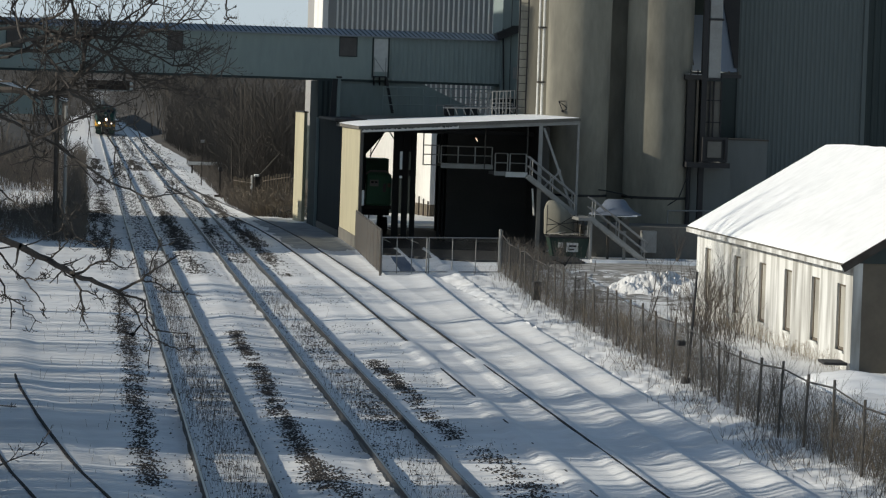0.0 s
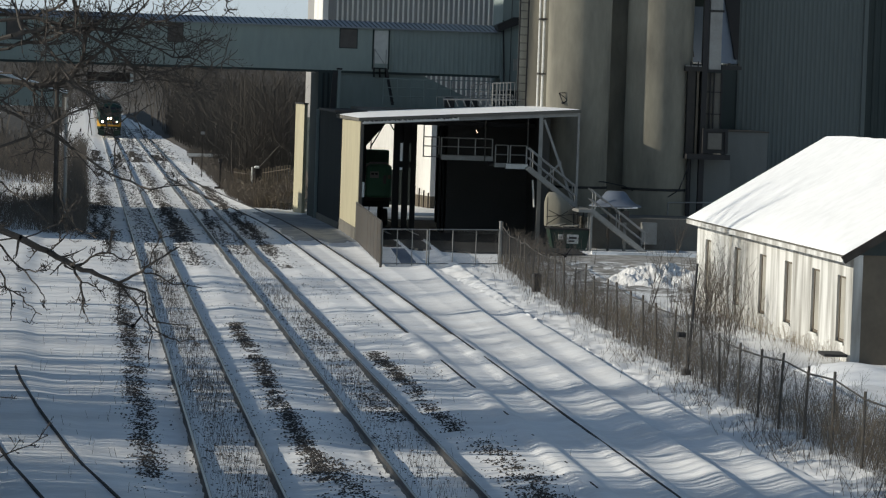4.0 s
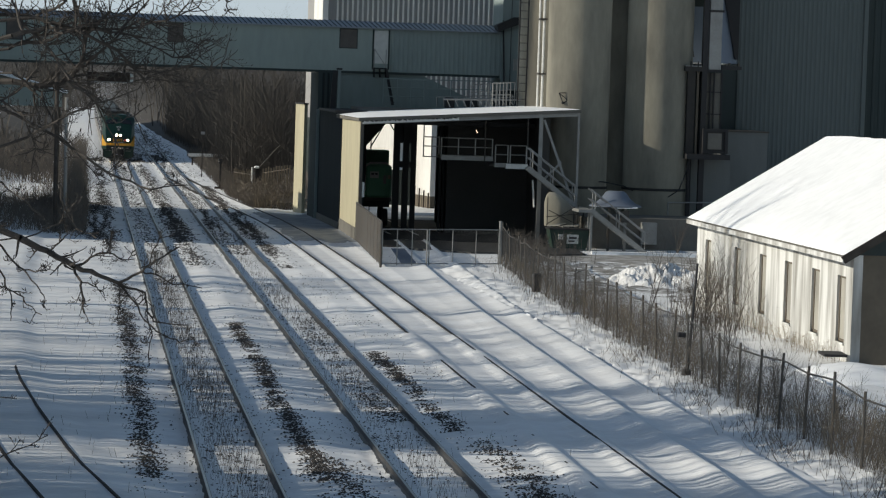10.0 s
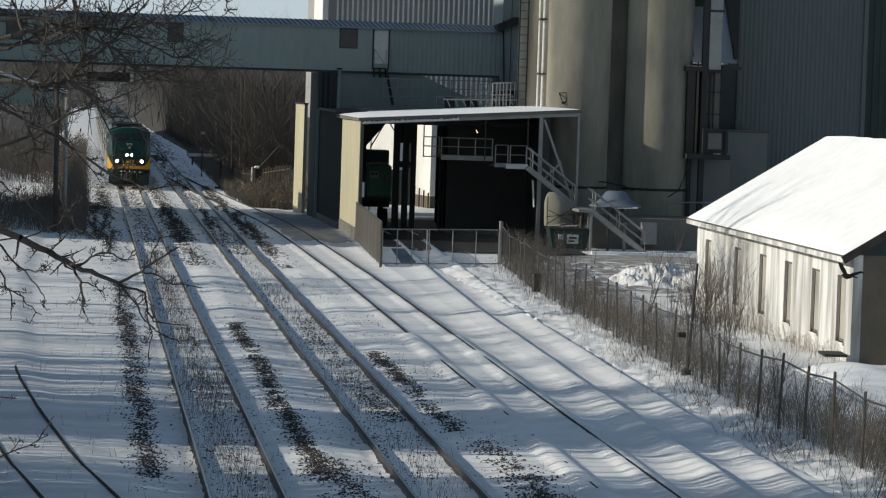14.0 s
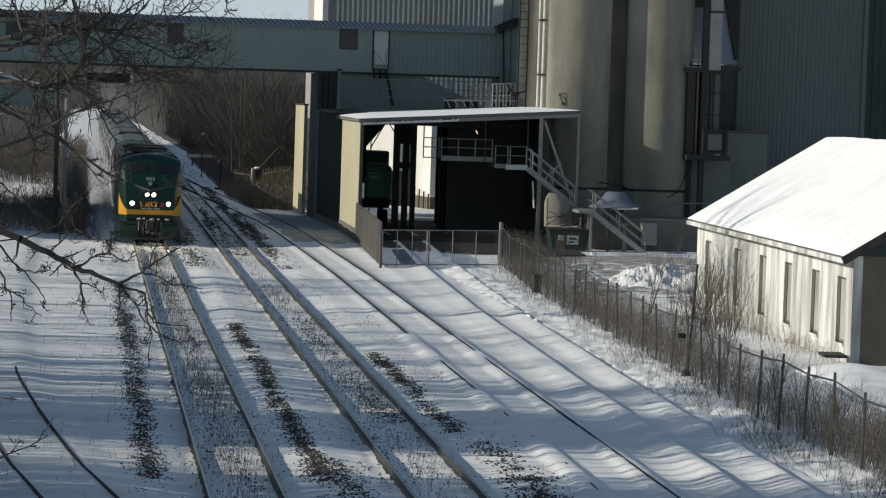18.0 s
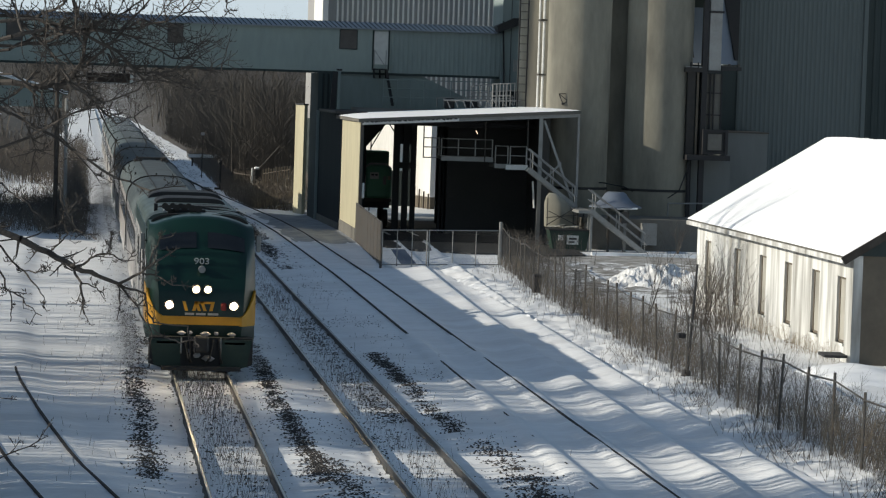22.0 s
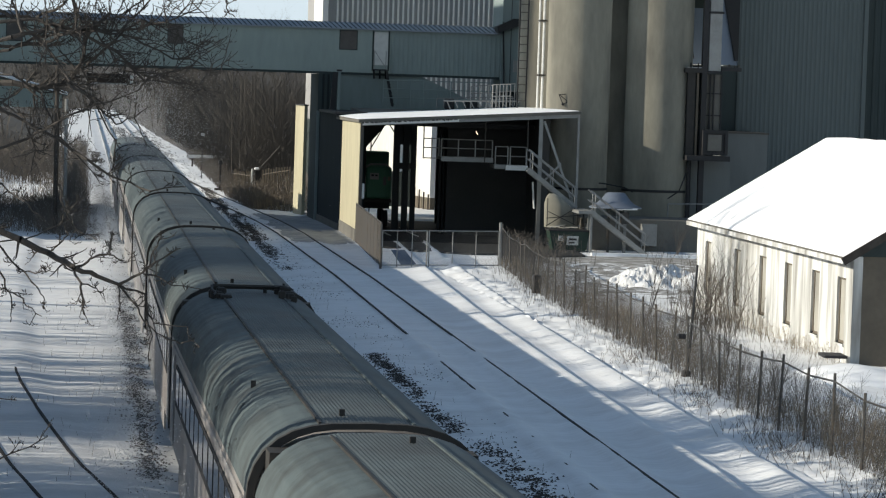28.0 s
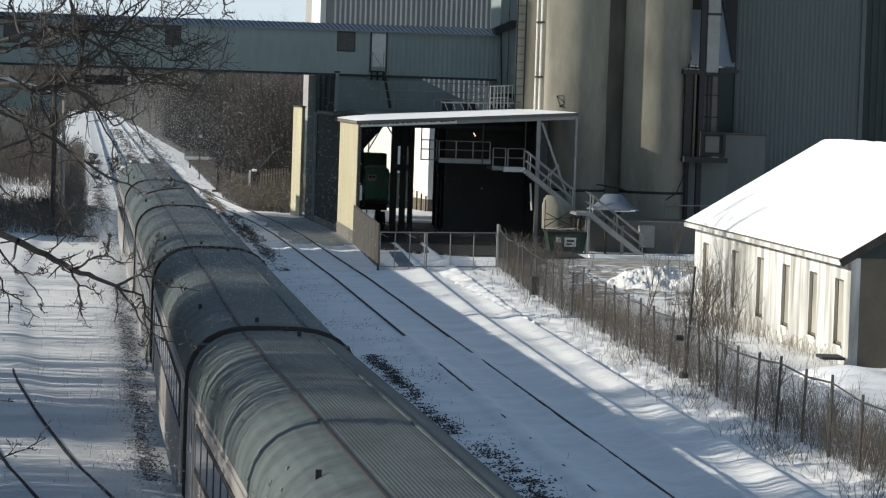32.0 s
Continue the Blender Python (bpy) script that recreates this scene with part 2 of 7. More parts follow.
# ---------- mesh helpers ----------
class Mesh:
    """Vertices and faces of one mesh, in world metres."""

    def __init__(self):
        self.v, self.f = [], []

    def add(self, verts, faces):
        k = len(self.v)
        self.v.extend(verts)
        self.f.extend([tuple(i + k for i in face) for face in faces])
        return self

    def box(self, x0, x1, y0, y1, z0, z1, bevel=0.0):
        if bevel <= 0:
            return self.add([(x, y, z) for z in (z0, z1) for x, y in ((x0, y0), (x1, y0), (x1, y1), (x0, y1))],
                            [(3, 2, 1, 0), (4, 5, 6, 7), (0, 1, 5, 4), (1, 2, 6, 5), (2, 3, 7, 6), (3, 0, 4, 7)])
        b = bevel
        rings = []
        for z, i in ((z0, b), (z0 + b, 0), (z1 - b, 0), (z1, b)):
            c = b if i == 0 else b + 0
            if i:
                rings.append([(x0 + i, y0 + i, z), (x1 - i, y0 + i, z), (x1 - i, y1 - i, z), (x0 + i, y1 - i, z)] * 1)
                rings[-1] = [p for p in rings[-1] for _ in (0, 1)]
            else:
                rings.append([(x0, y0 + c, z), (x0 + c, y0, z), (x1 - c, y0, z), (x1, y0 + c, z), (x1, y1 - c, z), (x1 - c, y1, z), (x0 + c, y1, z), (x0, y1 - c, z)])
        return self.loft(rings, True, True)

    def loft(self, rings, closed=True, caps=True):
        n = len(rings[0])
        verts = [p for r in rings for p in r]
        faces = []
        for i in range(len(rings) - 1):
            for j in range(n if closed else n - 1):
                a, b = i * n + j, i * n + (j + 1) % n
                faces.append((a, b, b + n, a + n))
        if caps:
            faces.append(tuple(reversed(range(n))))
            faces.append(tuple(range((len(rings) - 1) * n, len(rings) * n)))
        return self.add(verts, faces)

    def tube(self, p, q, r0, r1=None, n=6, caps=True):
        p, q = Vector(p), Vector(q)
        r1 = r0 if r1 is None else r1
        d = (q - p).normalized()
        a = d.cross(Vector((0, 0, 1)) if abs(d.z) < 0.9 else Vector((1, 0, 0))).normalized()
        b = d.cross(a)
        ring = lambda c, r: [tuple(c + r * (math.cos(2 * math.pi * k / n) * a + math.sin(2 * math.pi * k / n) * b)) for k in range(n)]
        return self.loft([ring(q, r1), ring(p, r0)], True, caps)

    def beam(self, p, q, w, h):
        """A bar of w (level) by h from p to q."""
        p, q = Vector(p), Vector(q)
        d = (q - p).normalized()
        a = d.cross(Vector((0, 0, 1)) if abs(d.z) < 0.99 else Vector((1, 0, 0))).normalized() * (w / 2)
        b = a.cross(d).normalized() * (h / 2)
        ring = lambda c: [tuple(c + s * a + u * b) for s, u in ((-1, -1), (1, -1), (1, 1), (-1, 1))]
        return self.loft([ring(q), ring(p)], True, True)

    def prism(self, outline, axis, a, b):
        """An outline in two axes, drawn out along the third (0, 1 or 2)."""
        def put(u, v, w):
            c = [u, v]
            c.insert(axis, w)
            return tuple(c)
        return self.loft([[put(u, v, b) for u, v in outline], [put(u, v, a) for u, v in outline]], True, True)


def mesh_data(name, m, mat, smooth=False):
    data = bpy.data.meshes.new(name)
    data.from_pydata(m.v, [], m.f)
    data.materials.append(mat)
    if smooth:
        data.shade_smooth()
        data.set_sharp_from_angle(angle=radians(40))
    data.update()
    return data


BASES = {}


def thing(name, x, y, z, label="", category="", group="", kind=""):
    """An empty at a thing's base, that carries its parts."""
    ob = new(name)
    ob.location = (x, y, z)
    BASES[ob.name] = Vector((x, y, z))
    return tagged(ob, label, category, group, kind)


def part(name, m, mat, parent, label="", smooth=False):
    """Links a mesh, given in world metres, as one part under a thing or part."""
    base = BASES[parent.name]
    m.v = [(x - base.x, y - base.y, z - base.z) for x, y, z in m.v]
    ob = new(name, mesh_data(name, m, mat, smooth))
    ob.parent = parent
    BASES[ob.name] = base
    if label:
        ob["label"] = label
    return ob


def single(name, m, mat, label, category="", group="", kind="", smooth=False):
    """A thing or a piece of the setting that is one mesh."""
    ob = new(name, mesh_data(name, m, mat, smooth))
    BASES[ob.name] = Vector((0, 0, 0))
    return tagged(ob, label, category, group, kind)


def ribs(parent, mat, x0, x1, z0, z1, y, pitch, depth, width, slope):
    """Upright trapezoid ribs, each a part, proud of a wall that faces the south (smaller y)."""
    x = x0
    while x < x1:
        part("rib", Mesh().prism([(x, y), (x + slope, y - depth), (x + slope + width, y - depth), (x + 2 * slope + width, y)], 2, z0, z1), mat, parent)
        x += pitch


def pierced(m, x0, x1, ys, zs, holes):
    """A wall slab in the plane of y and z with openings: holes are cells (i, j) of the grid of ys and zs."""
    w, h = len(ys), len(zs)
    solid = lambda i, j: 0 <= i < w - 1 and 0 <= j < h - 1 and (i, j) not in holes
    verts = [(x, y, z) for x in (x0, x1) for z in zs for y in ys]
    at = lambda side, i, j: side * w * h + j * w + i
    faces = []
    for i in range(w - 1):
        for j in range(h - 1):
            if not solid(i, j):
                continue
            faces.append((at(0, i, j), at(0, i, j + 1), at(0, i + 1, j + 1), at(0, i + 1, j)))
            faces.append((at(1, i, j), at(1, i + 1, j), at(1, i + 1, j + 1), at(1, i, j + 1)))
            for di, dj, a, b in ((-1, 0, (i, j), (i, j + 1)), (1, 0, (i + 1, j), (i + 1, j + 1)), (0, -1, (i, j), (i + 1, j)), (0, 1, (i, j + 1), (i + 1, j + 1))):
                if not solid(i + di, j + dj):
                    faces.append((at(0, *a), at(0, *b), at(1, *b), at(1, *a)))
    return m.add(verts, faces)


def n2(x, y, s):
    return noise.noise(Vector((x * s, y * s, 3.7)))


# ---------- ground and tracks ----------
GAUGE = 0.7525


def bend(table, y):
    """A smooth line through (y, x) pairs."""
    if y <= table[0][0]:
        return table[0][1]
    for (y0, x0), (y1, x1) in zip(table, table[1:]):
        if y <= y1:
            s = (y - y0) / (y1 - y0)
            return x0 + (x1 - x0) * s
    return table[-1][1]


def track_x(k, y):
    if k == 0:
        return bend([(30, 3.4), (45, 2.1), (55, 1.0), (62, 0.15), (68, -0.68), (78, -1.62), (87, -2.34), (96, -2.7), (112, -3.15), (130, -3.35), (200, -3.4)], y)
    if k == 1:
        return 3.46 + 0.0005 * max(0.0, 62 - y) ** 2
    if k == 2:
        return 7.6
    if k == 3:
        return bend([(60, 11.6), (135, 11.72), (160, 11.5), (172, 11.4), (186, 11.0), (200, 10.3), (215, 9.5), (235, 8.5), (260, 7.6)], y)
    return bend([(50, 14.5), (62, 14.7), (90, 15.1), (114, 15.5), (128, 15.9), (142, 16.4), (170, 17.6)], y)


def ground_z(x, y):
    if x > 60 or x < -40 or y > 700 or y < 0:
        return -0.2
    z = -0.10 + 0.028 * n2(x, y, 0.25) + (0.022 if x < 9.5 else 0.012 if y < 104 else 0.004) * n2(x + 9, y * 0.7, 0.9) + (0.024 if x < 10 else 0.006) * n2(x, y, 2.6)
    for k in (0, 3, 4):
        d = x - track_x(k, y)
        if abs(d) < 2.2:
            lift = (0.0, 0, 0, 0.0, 0.12 + 0.06 * max(0, min(1, (90 - y) / 30)))[k]
            for s in (-GAUGE, GAUGE):
                u = d - s
                z += lift * math.exp(-(u / ((0.10 if k == 4 else 0.14) if u > 0 else (0.6 if k == 4 else 0.3))) ** 2)
            z -= (0.0 if k < 4 else 0.04) * math.exp(-(d / 0.38) ** 2)
    d = x - track_x(0, y)
    if abs(d) < 1.6 and y < 190:
        z += (-0.03 + 0.04 * n2(y, 5.0, 0.2) + (0.045 if y > 86 else 0) - z) * min(1, (1.6 - abs(d)) / 0.6)
    for s in (-GAUGE, GAUGE):
        u = abs(x - track_x(3, y) - s)
        if u < 0.4:
            z += (-0.006 + ((0.008 if s < 0 else -0.002) + 0.03 * n2(y, 40 * s, 0.16) + 0.016 * n2(y, 9 * s, 0.7) if y < 104 else -0.045 + 0.02 * n2(y, 40 * s, 0.16)) - z) * min(1, (0.4 - u) / 0.25)
    for k in (1, 2):
        d = abs(x - track_x(k, y))
        if d < 2.0:
            z -= 0.075 * (1 if d < 1.3 else (2.0 - d) / 0.7)
            z -= 0.03 * math.exp(-((d - 0.95) / 0.12) ** 2)
    if 12.6 < x < 13.9:
        z -= 0.06 * math.sin((x - 12.6) / 1.3 * math.pi)
    if x > 16.2 and y < 150:
        z += 0.10 * min(1, (x - 16.2) / 1.2) + 0.07 * n2(x, y, 1.3) + 0.085 * n2(x, y + 50, 2.7)
    if x < -5:
        z += min(2.2, (-5 - x) * 0.22)
    return z


def east_edge(y):
    """Where the snow of the far line ends and the grassy bank begins."""
    return bend([(203, 10.7), (222, 10.1), (328, 10.7), (540, 8.5), (740, 6.5)], y)


def bank_top(x, y):
    """Height of the grassy east bank, or far below where there is none."""
    d = x - east_edge(y) - 0.3
    return -0.25 + min(2.6, 0.287 * d) * 0.85 if y > 204 and d > 0 else -9.0


def spaced(*runs):
    out = []
    for a, b, step in runs:
        k = max(1, round((b - a) / step))
        out += [a + (b - a) * i / k for i in range(k)]
    return out + [runs[-1][1]]


def build_ground():
    xs = spaced((-3000, -200, 700), (-200, -40, 40), (-40, -6, 2.0), (-6, 0.0, 0.2), (0.0, 13.0, 0.11), (13.0, 17.0, 0.055), (17.0, 18.6, 0.11), (18.6, 34, 0.5), (34, 80, 6), (80, 300, 50), (300, 3000, 700))
    ys = spaced((-600, 30, 70), (30, 56, 2), (56, 135, 0.22), (135, 215, 0.6), (215, 330, 1.6), (330, 700, 12), (700, 4200, 500))
    m = Mesh()
    m.v = [(x, y, ground_z(x, y)) for y in ys for x in xs]
    w = len(xs)
    m.f = [(j * w + i, j * w + i + 1, (j + 1) * w + i + 1, (j + 1) * w + i) for j in range(len(ys) - 1) for i in range(w - 1)]
    return single("ground", m, SNOW, "wind-rippled snow over a railway yard", kind="structure", smooth=True)


def build_track(k, y0, y1, step):
    t = thing(f"track_{k}", track_x(k, y0), y0, 0, "steel rails half sunk in snow", "railway track", kind="structure")
    ys = spaced((y0, y1, step))
    for s in (-GAUGE, GAUGE):
        web, head = Mesh(), Mesh()
        rings, tops = [], []
        for y in reversed(ys):
            x = track_x(k, y) + s
            rings.append([(x - 0.07, y, -0.2), (x - 0.012, y, -0.15), (x - 0.012, y, -0.045), (x - 0.036, y, -0.035), (x - 0.036, y, -0.004),
                          (x + 0.036, y, -0.004), (x + 0.036, y, -0.035), (x + 0.012, y, -0.045), (x + 0.012, y, -0.15), (x + 0.07, y, -0.2)])
            tops.append([(x - 0.030, y, -0.008), (x - 0.024, y, 0.0), (x + 0.024, y, 0.0), (x + 0.030, y, -0.008)])
        rail = part("rail", web.loft(rings), RAIL if k in (1, 2) else OLD_RAIL, t, "dark steel rail")
        part("rail_head", head.loft(tops), RAIL_TOP if k in (1, 2) else OLD_RAIL, rail, "worn running surface")
    return t


build_ground()
build_track(0, 34, 190, 3)
build_track(1, 34, 745, 6)
build_track(2, 34, 745, 40)
build_track(3, 40, 258, 3)


# ---------- shed ----------
def build_shed():
    x0, x1, y0, y1, eave = 23.9, 33.7, 96.0, 121.1, 3.5
    xm, ridge, z0 = (x0 + x1) / 2, 6.6, -0.3
    t = thing("shed", xm, (y0 + y1) / 2, 0, "long whitewashed shed with a snow-covered gable roof", "shed")
    wall = Mesh()
    wins = [97.45, 101.0, 105.05, 109.1, 113.45, 118.9]
    half, sill, head, d = 0.56, 0.58, 2.66, 0.11
    ys = [y0] + [w + s * half for w in wins for s in (-1, 1)] + [y1]
    pierced(wall, x0, x0 + 0.3, ys, [z0, sill, head, eave], {(2 * k + 1, 1) for k in range(len(wins))})
    part("long_wall", wall, WHITE, t, "stained whitewashed wall")
    part("back_wall", Mesh().box(x1 - 0.3, x1, y0, y1, z0, eave), WHITE, t)
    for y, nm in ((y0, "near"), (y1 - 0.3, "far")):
        # the gable's shade is put into its brown-grey colour
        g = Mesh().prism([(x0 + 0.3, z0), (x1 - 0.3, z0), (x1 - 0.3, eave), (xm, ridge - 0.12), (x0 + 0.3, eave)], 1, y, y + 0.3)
        part("gable_wall", g, SHADE_WALL, t, "gable wall with its shade put into a brown-grey colour")
    for k, w in enumerate(wins):
        frame_part = Mesh()
        for a, b, c, e in ((w - half, w - half + 0.08, sill, head), (w + half - 0.08, w + half, sill, head), (w - half, w + half, head - 0.08, head), (w - half, w + half, sill, sill + 0.08)):
            frame_part.box(x0 + d - 0.03, x0 + d + 0.03, a, b, c, e)
        win = part("window", Mesh().box(x0 + d, x0 + d + 0.05, w - half, w + half, sill, head), WINDOW, t, "narrow boarded window in a deep recess")
        part("window_frame", frame_part, SHADE_WALL, win)
        part("window_sill", Mesh().box(x0 - 0.05, x0 + d, w - half - 0.05, w + half + 0.05, sill - 0.07, sill), WHITE, win)
    over = 0.42
    slope = (ridge - eave) / (xm - x0)
    for side in (-1, 1):
        ex = xm + side * ((xm - x0) + over)
        ez = eave - over * slope + 0.08
        deck = Mesh().prism([(ex, ez), (xm, ridge + 0.08), (xm, ridge - 0.08), (ex, ez - 0.14)], 1, y0 - 0.35, y1 + 0.1)
        part("roof_deck", deck, CONCRETE_DARK, t, "grey-edged roof deck")
        snow = Mesh()
        rows, cols = 90, 26
        for i in range(rows + 1):
            y = y0 - 0.33 + (y1 - y0 + 0.42) * i / rows
            for j in range(cols + 1):
                s = j / cols
                x, z = xm + (ex - xm) * s, ridge + 0.082 + (ez - ridge) * s
                edge = min(1, 6 * (1 - s), 5 * i / rows, 5 * (rows - i) / rows)
                snow.v.append((x, y, z + 0.13 * (max(0, edge) ** 0.4) + 0.03 * n2(x, y, 0.7) * edge))
        w = cols + 1
        snow.f = [(i * w + j, i * w + j + 1, (i + 1) * w + j + 1, (i + 1) * w + j) for i in range(rows) for j in range(cols)]
        part("roof_snow", snow, ROOF_SNOW, t, "smooth unbroken snow", smooth=True)
    fascia = Mesh().box(x0 - over - 0.02, x0 - over + 0.04, y0 - 0.35, y1 + 0.1, eave - over * slope - 0.06, eave - over * slope + 0.1)
    part("fascia", fascia, WHITE, t, "pale eaves board")
    rafters = Mesh()
    for s in (-1, 1):
        rafters.beam((xm + s * (xm - x0 + over), y0 - 0.33, eave - over * slope), (xm, y0 - 0.33, ridge), 0.06, 0.24)
    part("bargeboard", rafters, TIMBER, t, "dark bargeboards of the gable")
    part("gable_cladding", Mesh().prism([(x0 + 0.1, eave - 0.1), (x1 - 0.1, eave - 0.1), (xm, ridge - 0.15)], 1, y0 - 0.06, y0 - 0.004), TEAL, t, "dark cladding in the gable")


build_shed()


# ---------- plant: tall cladding buildings ----------
def build_main_block():
    """Tall dark hall with upright ribs."""
    t = thing("plant_hall", 45, 190, 0, "tall blue-grey hall clad in ribbed sheet", "industrial building")
    x0, y0, top = 37.1, 178, 26
    part("hall_wall", Mesh().box(x0, 44.4, y0, 200, -0.2, top), STEEL_BLUE, t, "ribbed blue-grey sheet wall")
    ribs(t, STEEL_BLUE, x0 + 0.05, 44.3, -0.2, top, y0, 0.26, 0.022, 0.06, 0.05)
    part("corner_strip", Mesh().box(44.35, 44.6, y0 - 0.1, y0 + 0.3, -0.2, top), STEEL_BLUE, t, "blue-grey corner flashing")
    part("side_wing", Mesh().box(44.6, 70, y0 + 0.6, 200, -0.2, top), TEAL, t, "darker wing wall")
    ribs(t, TEAL, 44.7, 60, -0.2, top, y0 + 0.6, 0.4, 0.04, 0.1, 0.04)
    part("annex", Mesh().box(35.57, 37.95, 173.2, 178, -0.2, 6.12), ANNEX, t, "plain grey-green sheet annex")
    part("annex_trim", Mesh().box(35.52, 38.0, 173.1, 178, 6.12, 6.2), FENCE, t)
    part("back_bay", Mesh().box(32.4, 37.1, 184, 186, -0.2, top), TEAL, t, "dark recessed bay wall")
    part("bay_window", Mesh().box(33.9, 37.0, 183.9, 184.0, 9.9, 13.3), BLUE_PANEL, t, "blue-grey upper panel")
    # two panels added to hide the side wall, which the sun would light
    part("side_panel", Mesh().box(35.2, 37.09, 178.1, 178.3, -0.2, 9.9), TEAL, t, "dark panel added to cover the sunlit side wall")
    part("side_glazing", Mesh().box(35.2, 37.09, 178.1, 178.3, 9.95, 26), BLUE_PANEL, t, "blue-grey panel added to cover the sunlit side wall")
    # dark prism in place of a slanting shadow
    part("shadow_panel", Mesh().prism([(36.0, 14.5), (37.08, 14.5), (37.08, 10.2), (36.9, 10.2)], 1, 177.9, 178.05), DARK, t, "dark slanting sheet standing in for a shadow")
    part("ledge", Mesh().box(32.5, 37.05, 181.5, 184, 9.65, 9.9), DARK, t, "dark steel ledge")
    part("ledge_snow", Mesh().box(32.6, 37.0, 181.6, 183.8, 9.9, 9.98, 0.03), ROOF_SNOW, t, "thin snow on the ledge")


build_main_block()


def build_duct_tower():
    t = thing("duct_tower", 34.2, 170.6, 0, "dark steel service tower with a pale square duct", "service tower")
    y = 170.3
    part("column", Mesh().box(33.54, 33.82, y, y + 0.4, -0.2, 24), DARK, t, "dark steel column")
    part("duct", Mesh().box(33.86, 34.57, y + 0.05, y + 0.9, 9.5, 24, 0.04), GALV, t, "pale square sheet duct")
    for z in (12.72, 9.46):
        part("duct_flange", Mesh().box(33.82, 34.64, y - 0.02, y + 0.97, z - 0.06, z + 0.06), DARK, t)
    part("back_panel", Mesh().box(33.84, 34.75, y + 0.5, y + 0.6, 6.3, 9.35), CONCRETE_DARK, t, "grey sheet panel")
    for x in (34.1, 34.3, 34.72):
        part("guide_rail", Mesh().box(x - 0.035, x + 0.035, y + 0.38, y + 0.46, 6.3, 9.35), DARK, t)
    for z in (7.1, 8.3):
        part("guide_tie", Mesh().box(33.5, 34.8, y + 0.36, y + 0.42, z - 0.03, z + 0.03), DARK, t)
    box = part("machine_box", Mesh().box(33.75, 34.95, y - 0.1, y + 0.8, 5.06, 6.2), DARK, t, "dark machine housing")
    for x0, x1, z0, z1 in ((33.66, 33.8, 4.95, 6.3), (34.9, 35.06, 4.95, 6.3), (33.8, 34.9, 6.14, 6.3), (33.8, 34.9, 4.95, 5.1)):
        part("frame_bar", Mesh().box(x0, x1, y - 0.22, y + 0.1, z0, z1), DARK, box)
    part("machine_panel", Mesh().box(33.95, 34.72, y - 0.14, y - 0.1, 5.18, 6.06), CONCRETE_DARK, box, "grey front panel")
    part("walkway", Mesh().box(32.75, 35.15, y - 0.5, y + 1.2, 4.62, 4.9), DARK, t, "dark steel walkway")
    part("base_wall", Mesh().box(33.25, 35.56, y + 1.3, y + 1.5, -0.2, 4.62), ANNEX, t, "grey sheet base wall")
    part("base_pipe", Mesh().tube((33.05, y + 0.4, -0.2), (33.05, y + 0.4, 4.62), 0.13, n=10), DARK, t, "dark upright pipe", True)
    part("brown_pipe", Mesh().tube((33.35, y + 0.2, 4.9), (33.35, y + 0.2, 9.5), 0.075, n=10), SHADE_WALL, t, "brown upright pipe", True)
    part("dark_chute", Mesh().box(32.78, 33.2, y + 0.1, y + 0.7, 4.9, 9.4), UNDER, t, "dark upright chute")
    part("ledge", Mesh().box(32.6, 33.54, y, y + 1.0, 9.4, 9.66), UNDER, t, "rusty steel ledge")
    part("ledge_snow", Mesh().box(32.62, 33.52, y + 0.02, y + 0.95, 9.66, 9.72, 0.02), SLUSH, t, "thin snow on the ledge")
    for x in (32.9, 33.3):
        part("bolt", Mesh().box(x - 0.03, x + 0.03, y, y + 0.06, 9.66, 9.95), DARK, t)
    part("side_ledge", Mesh().box(34.64, 35.75, y + 0.2, y + 1.2, 9.55, 9.75), DARK, t)
    for k in range(6):
        part("ledge_clutter", Mesh().box(34.7 + 0.17 * k, 34.8 + 0.17 * k, y + 0.25, y + 0.4, 9.75, 9.82 + 0.05 * (k % 3)), FENCE, t)
    for x in (32.8, 33.3):
        part("strut", Mesh().beam((x + 0.1, y + 1.9, 10.2), (x - 0.1, y + 1.9, 11.3), 0.05, 0.05), DARK, t)


build_duct_tower()


def build_silo(x, y, r, label, foot=-0.3):
    t = thing("silo", x, y, 0, label, "silo", "concrete silos of the plant")
    n = 64
    rings = [[(x + r * math.cos(2 * math.pi * k / n), y + r * math.sin(2 * math.pi * k / n), z) for k in range(n)] for z in (foot, 8, 12, 18, 24)]
    part("shell", Mesh().loft(list(reversed(rings)), True, False), CONCRETE, t, "stained cast concrete shell", True)
    part("lid", Mesh().loft([[(x + q * math.cos(2 * math.pi * k / n), y + q * math.sin(2 * math.pi * k / n), z) for k in range(n)] for q, z in ((0.1, 24.9), (r * 0.9, 24.3), (r + 0.12, 24.2), (r + 0.12, 24.0))]), CONCRETE_DARK, t)
    if foot > 0:
        return
    ring = Mesh()
    ring.loft([[(x + q * math.cos(2 * math.pi * k / n), y + q * math.sin(2 * math.pi * k / n), z) for k in range(n)] for q, z in ((r + 0.01, 2.94), (r + 0.05, 2.92), (r + 0.05, 2.82), (r + 0.01, 2.8))], True, False)
    part("cable_band", ring, DARK, t, "dark band of cables")


build_silo(27.02, 172.3, 1.74, "round concrete silo, sunlit, beside the canopy")
build_silo(31.48, 172.1, 1.82, "round concrete silo crossed by its neighbour's shadow")
build_silo(26.7, 178.6, 2.2, "round concrete silo behind the ladder, lit along its edge", 6.8)
single("silo_infill_wall", Mesh().box(28.2, 30.9, 173.0, 174.4, -0.2, 24), CONCRETE, "stained concrete wall between two silos", "wall")


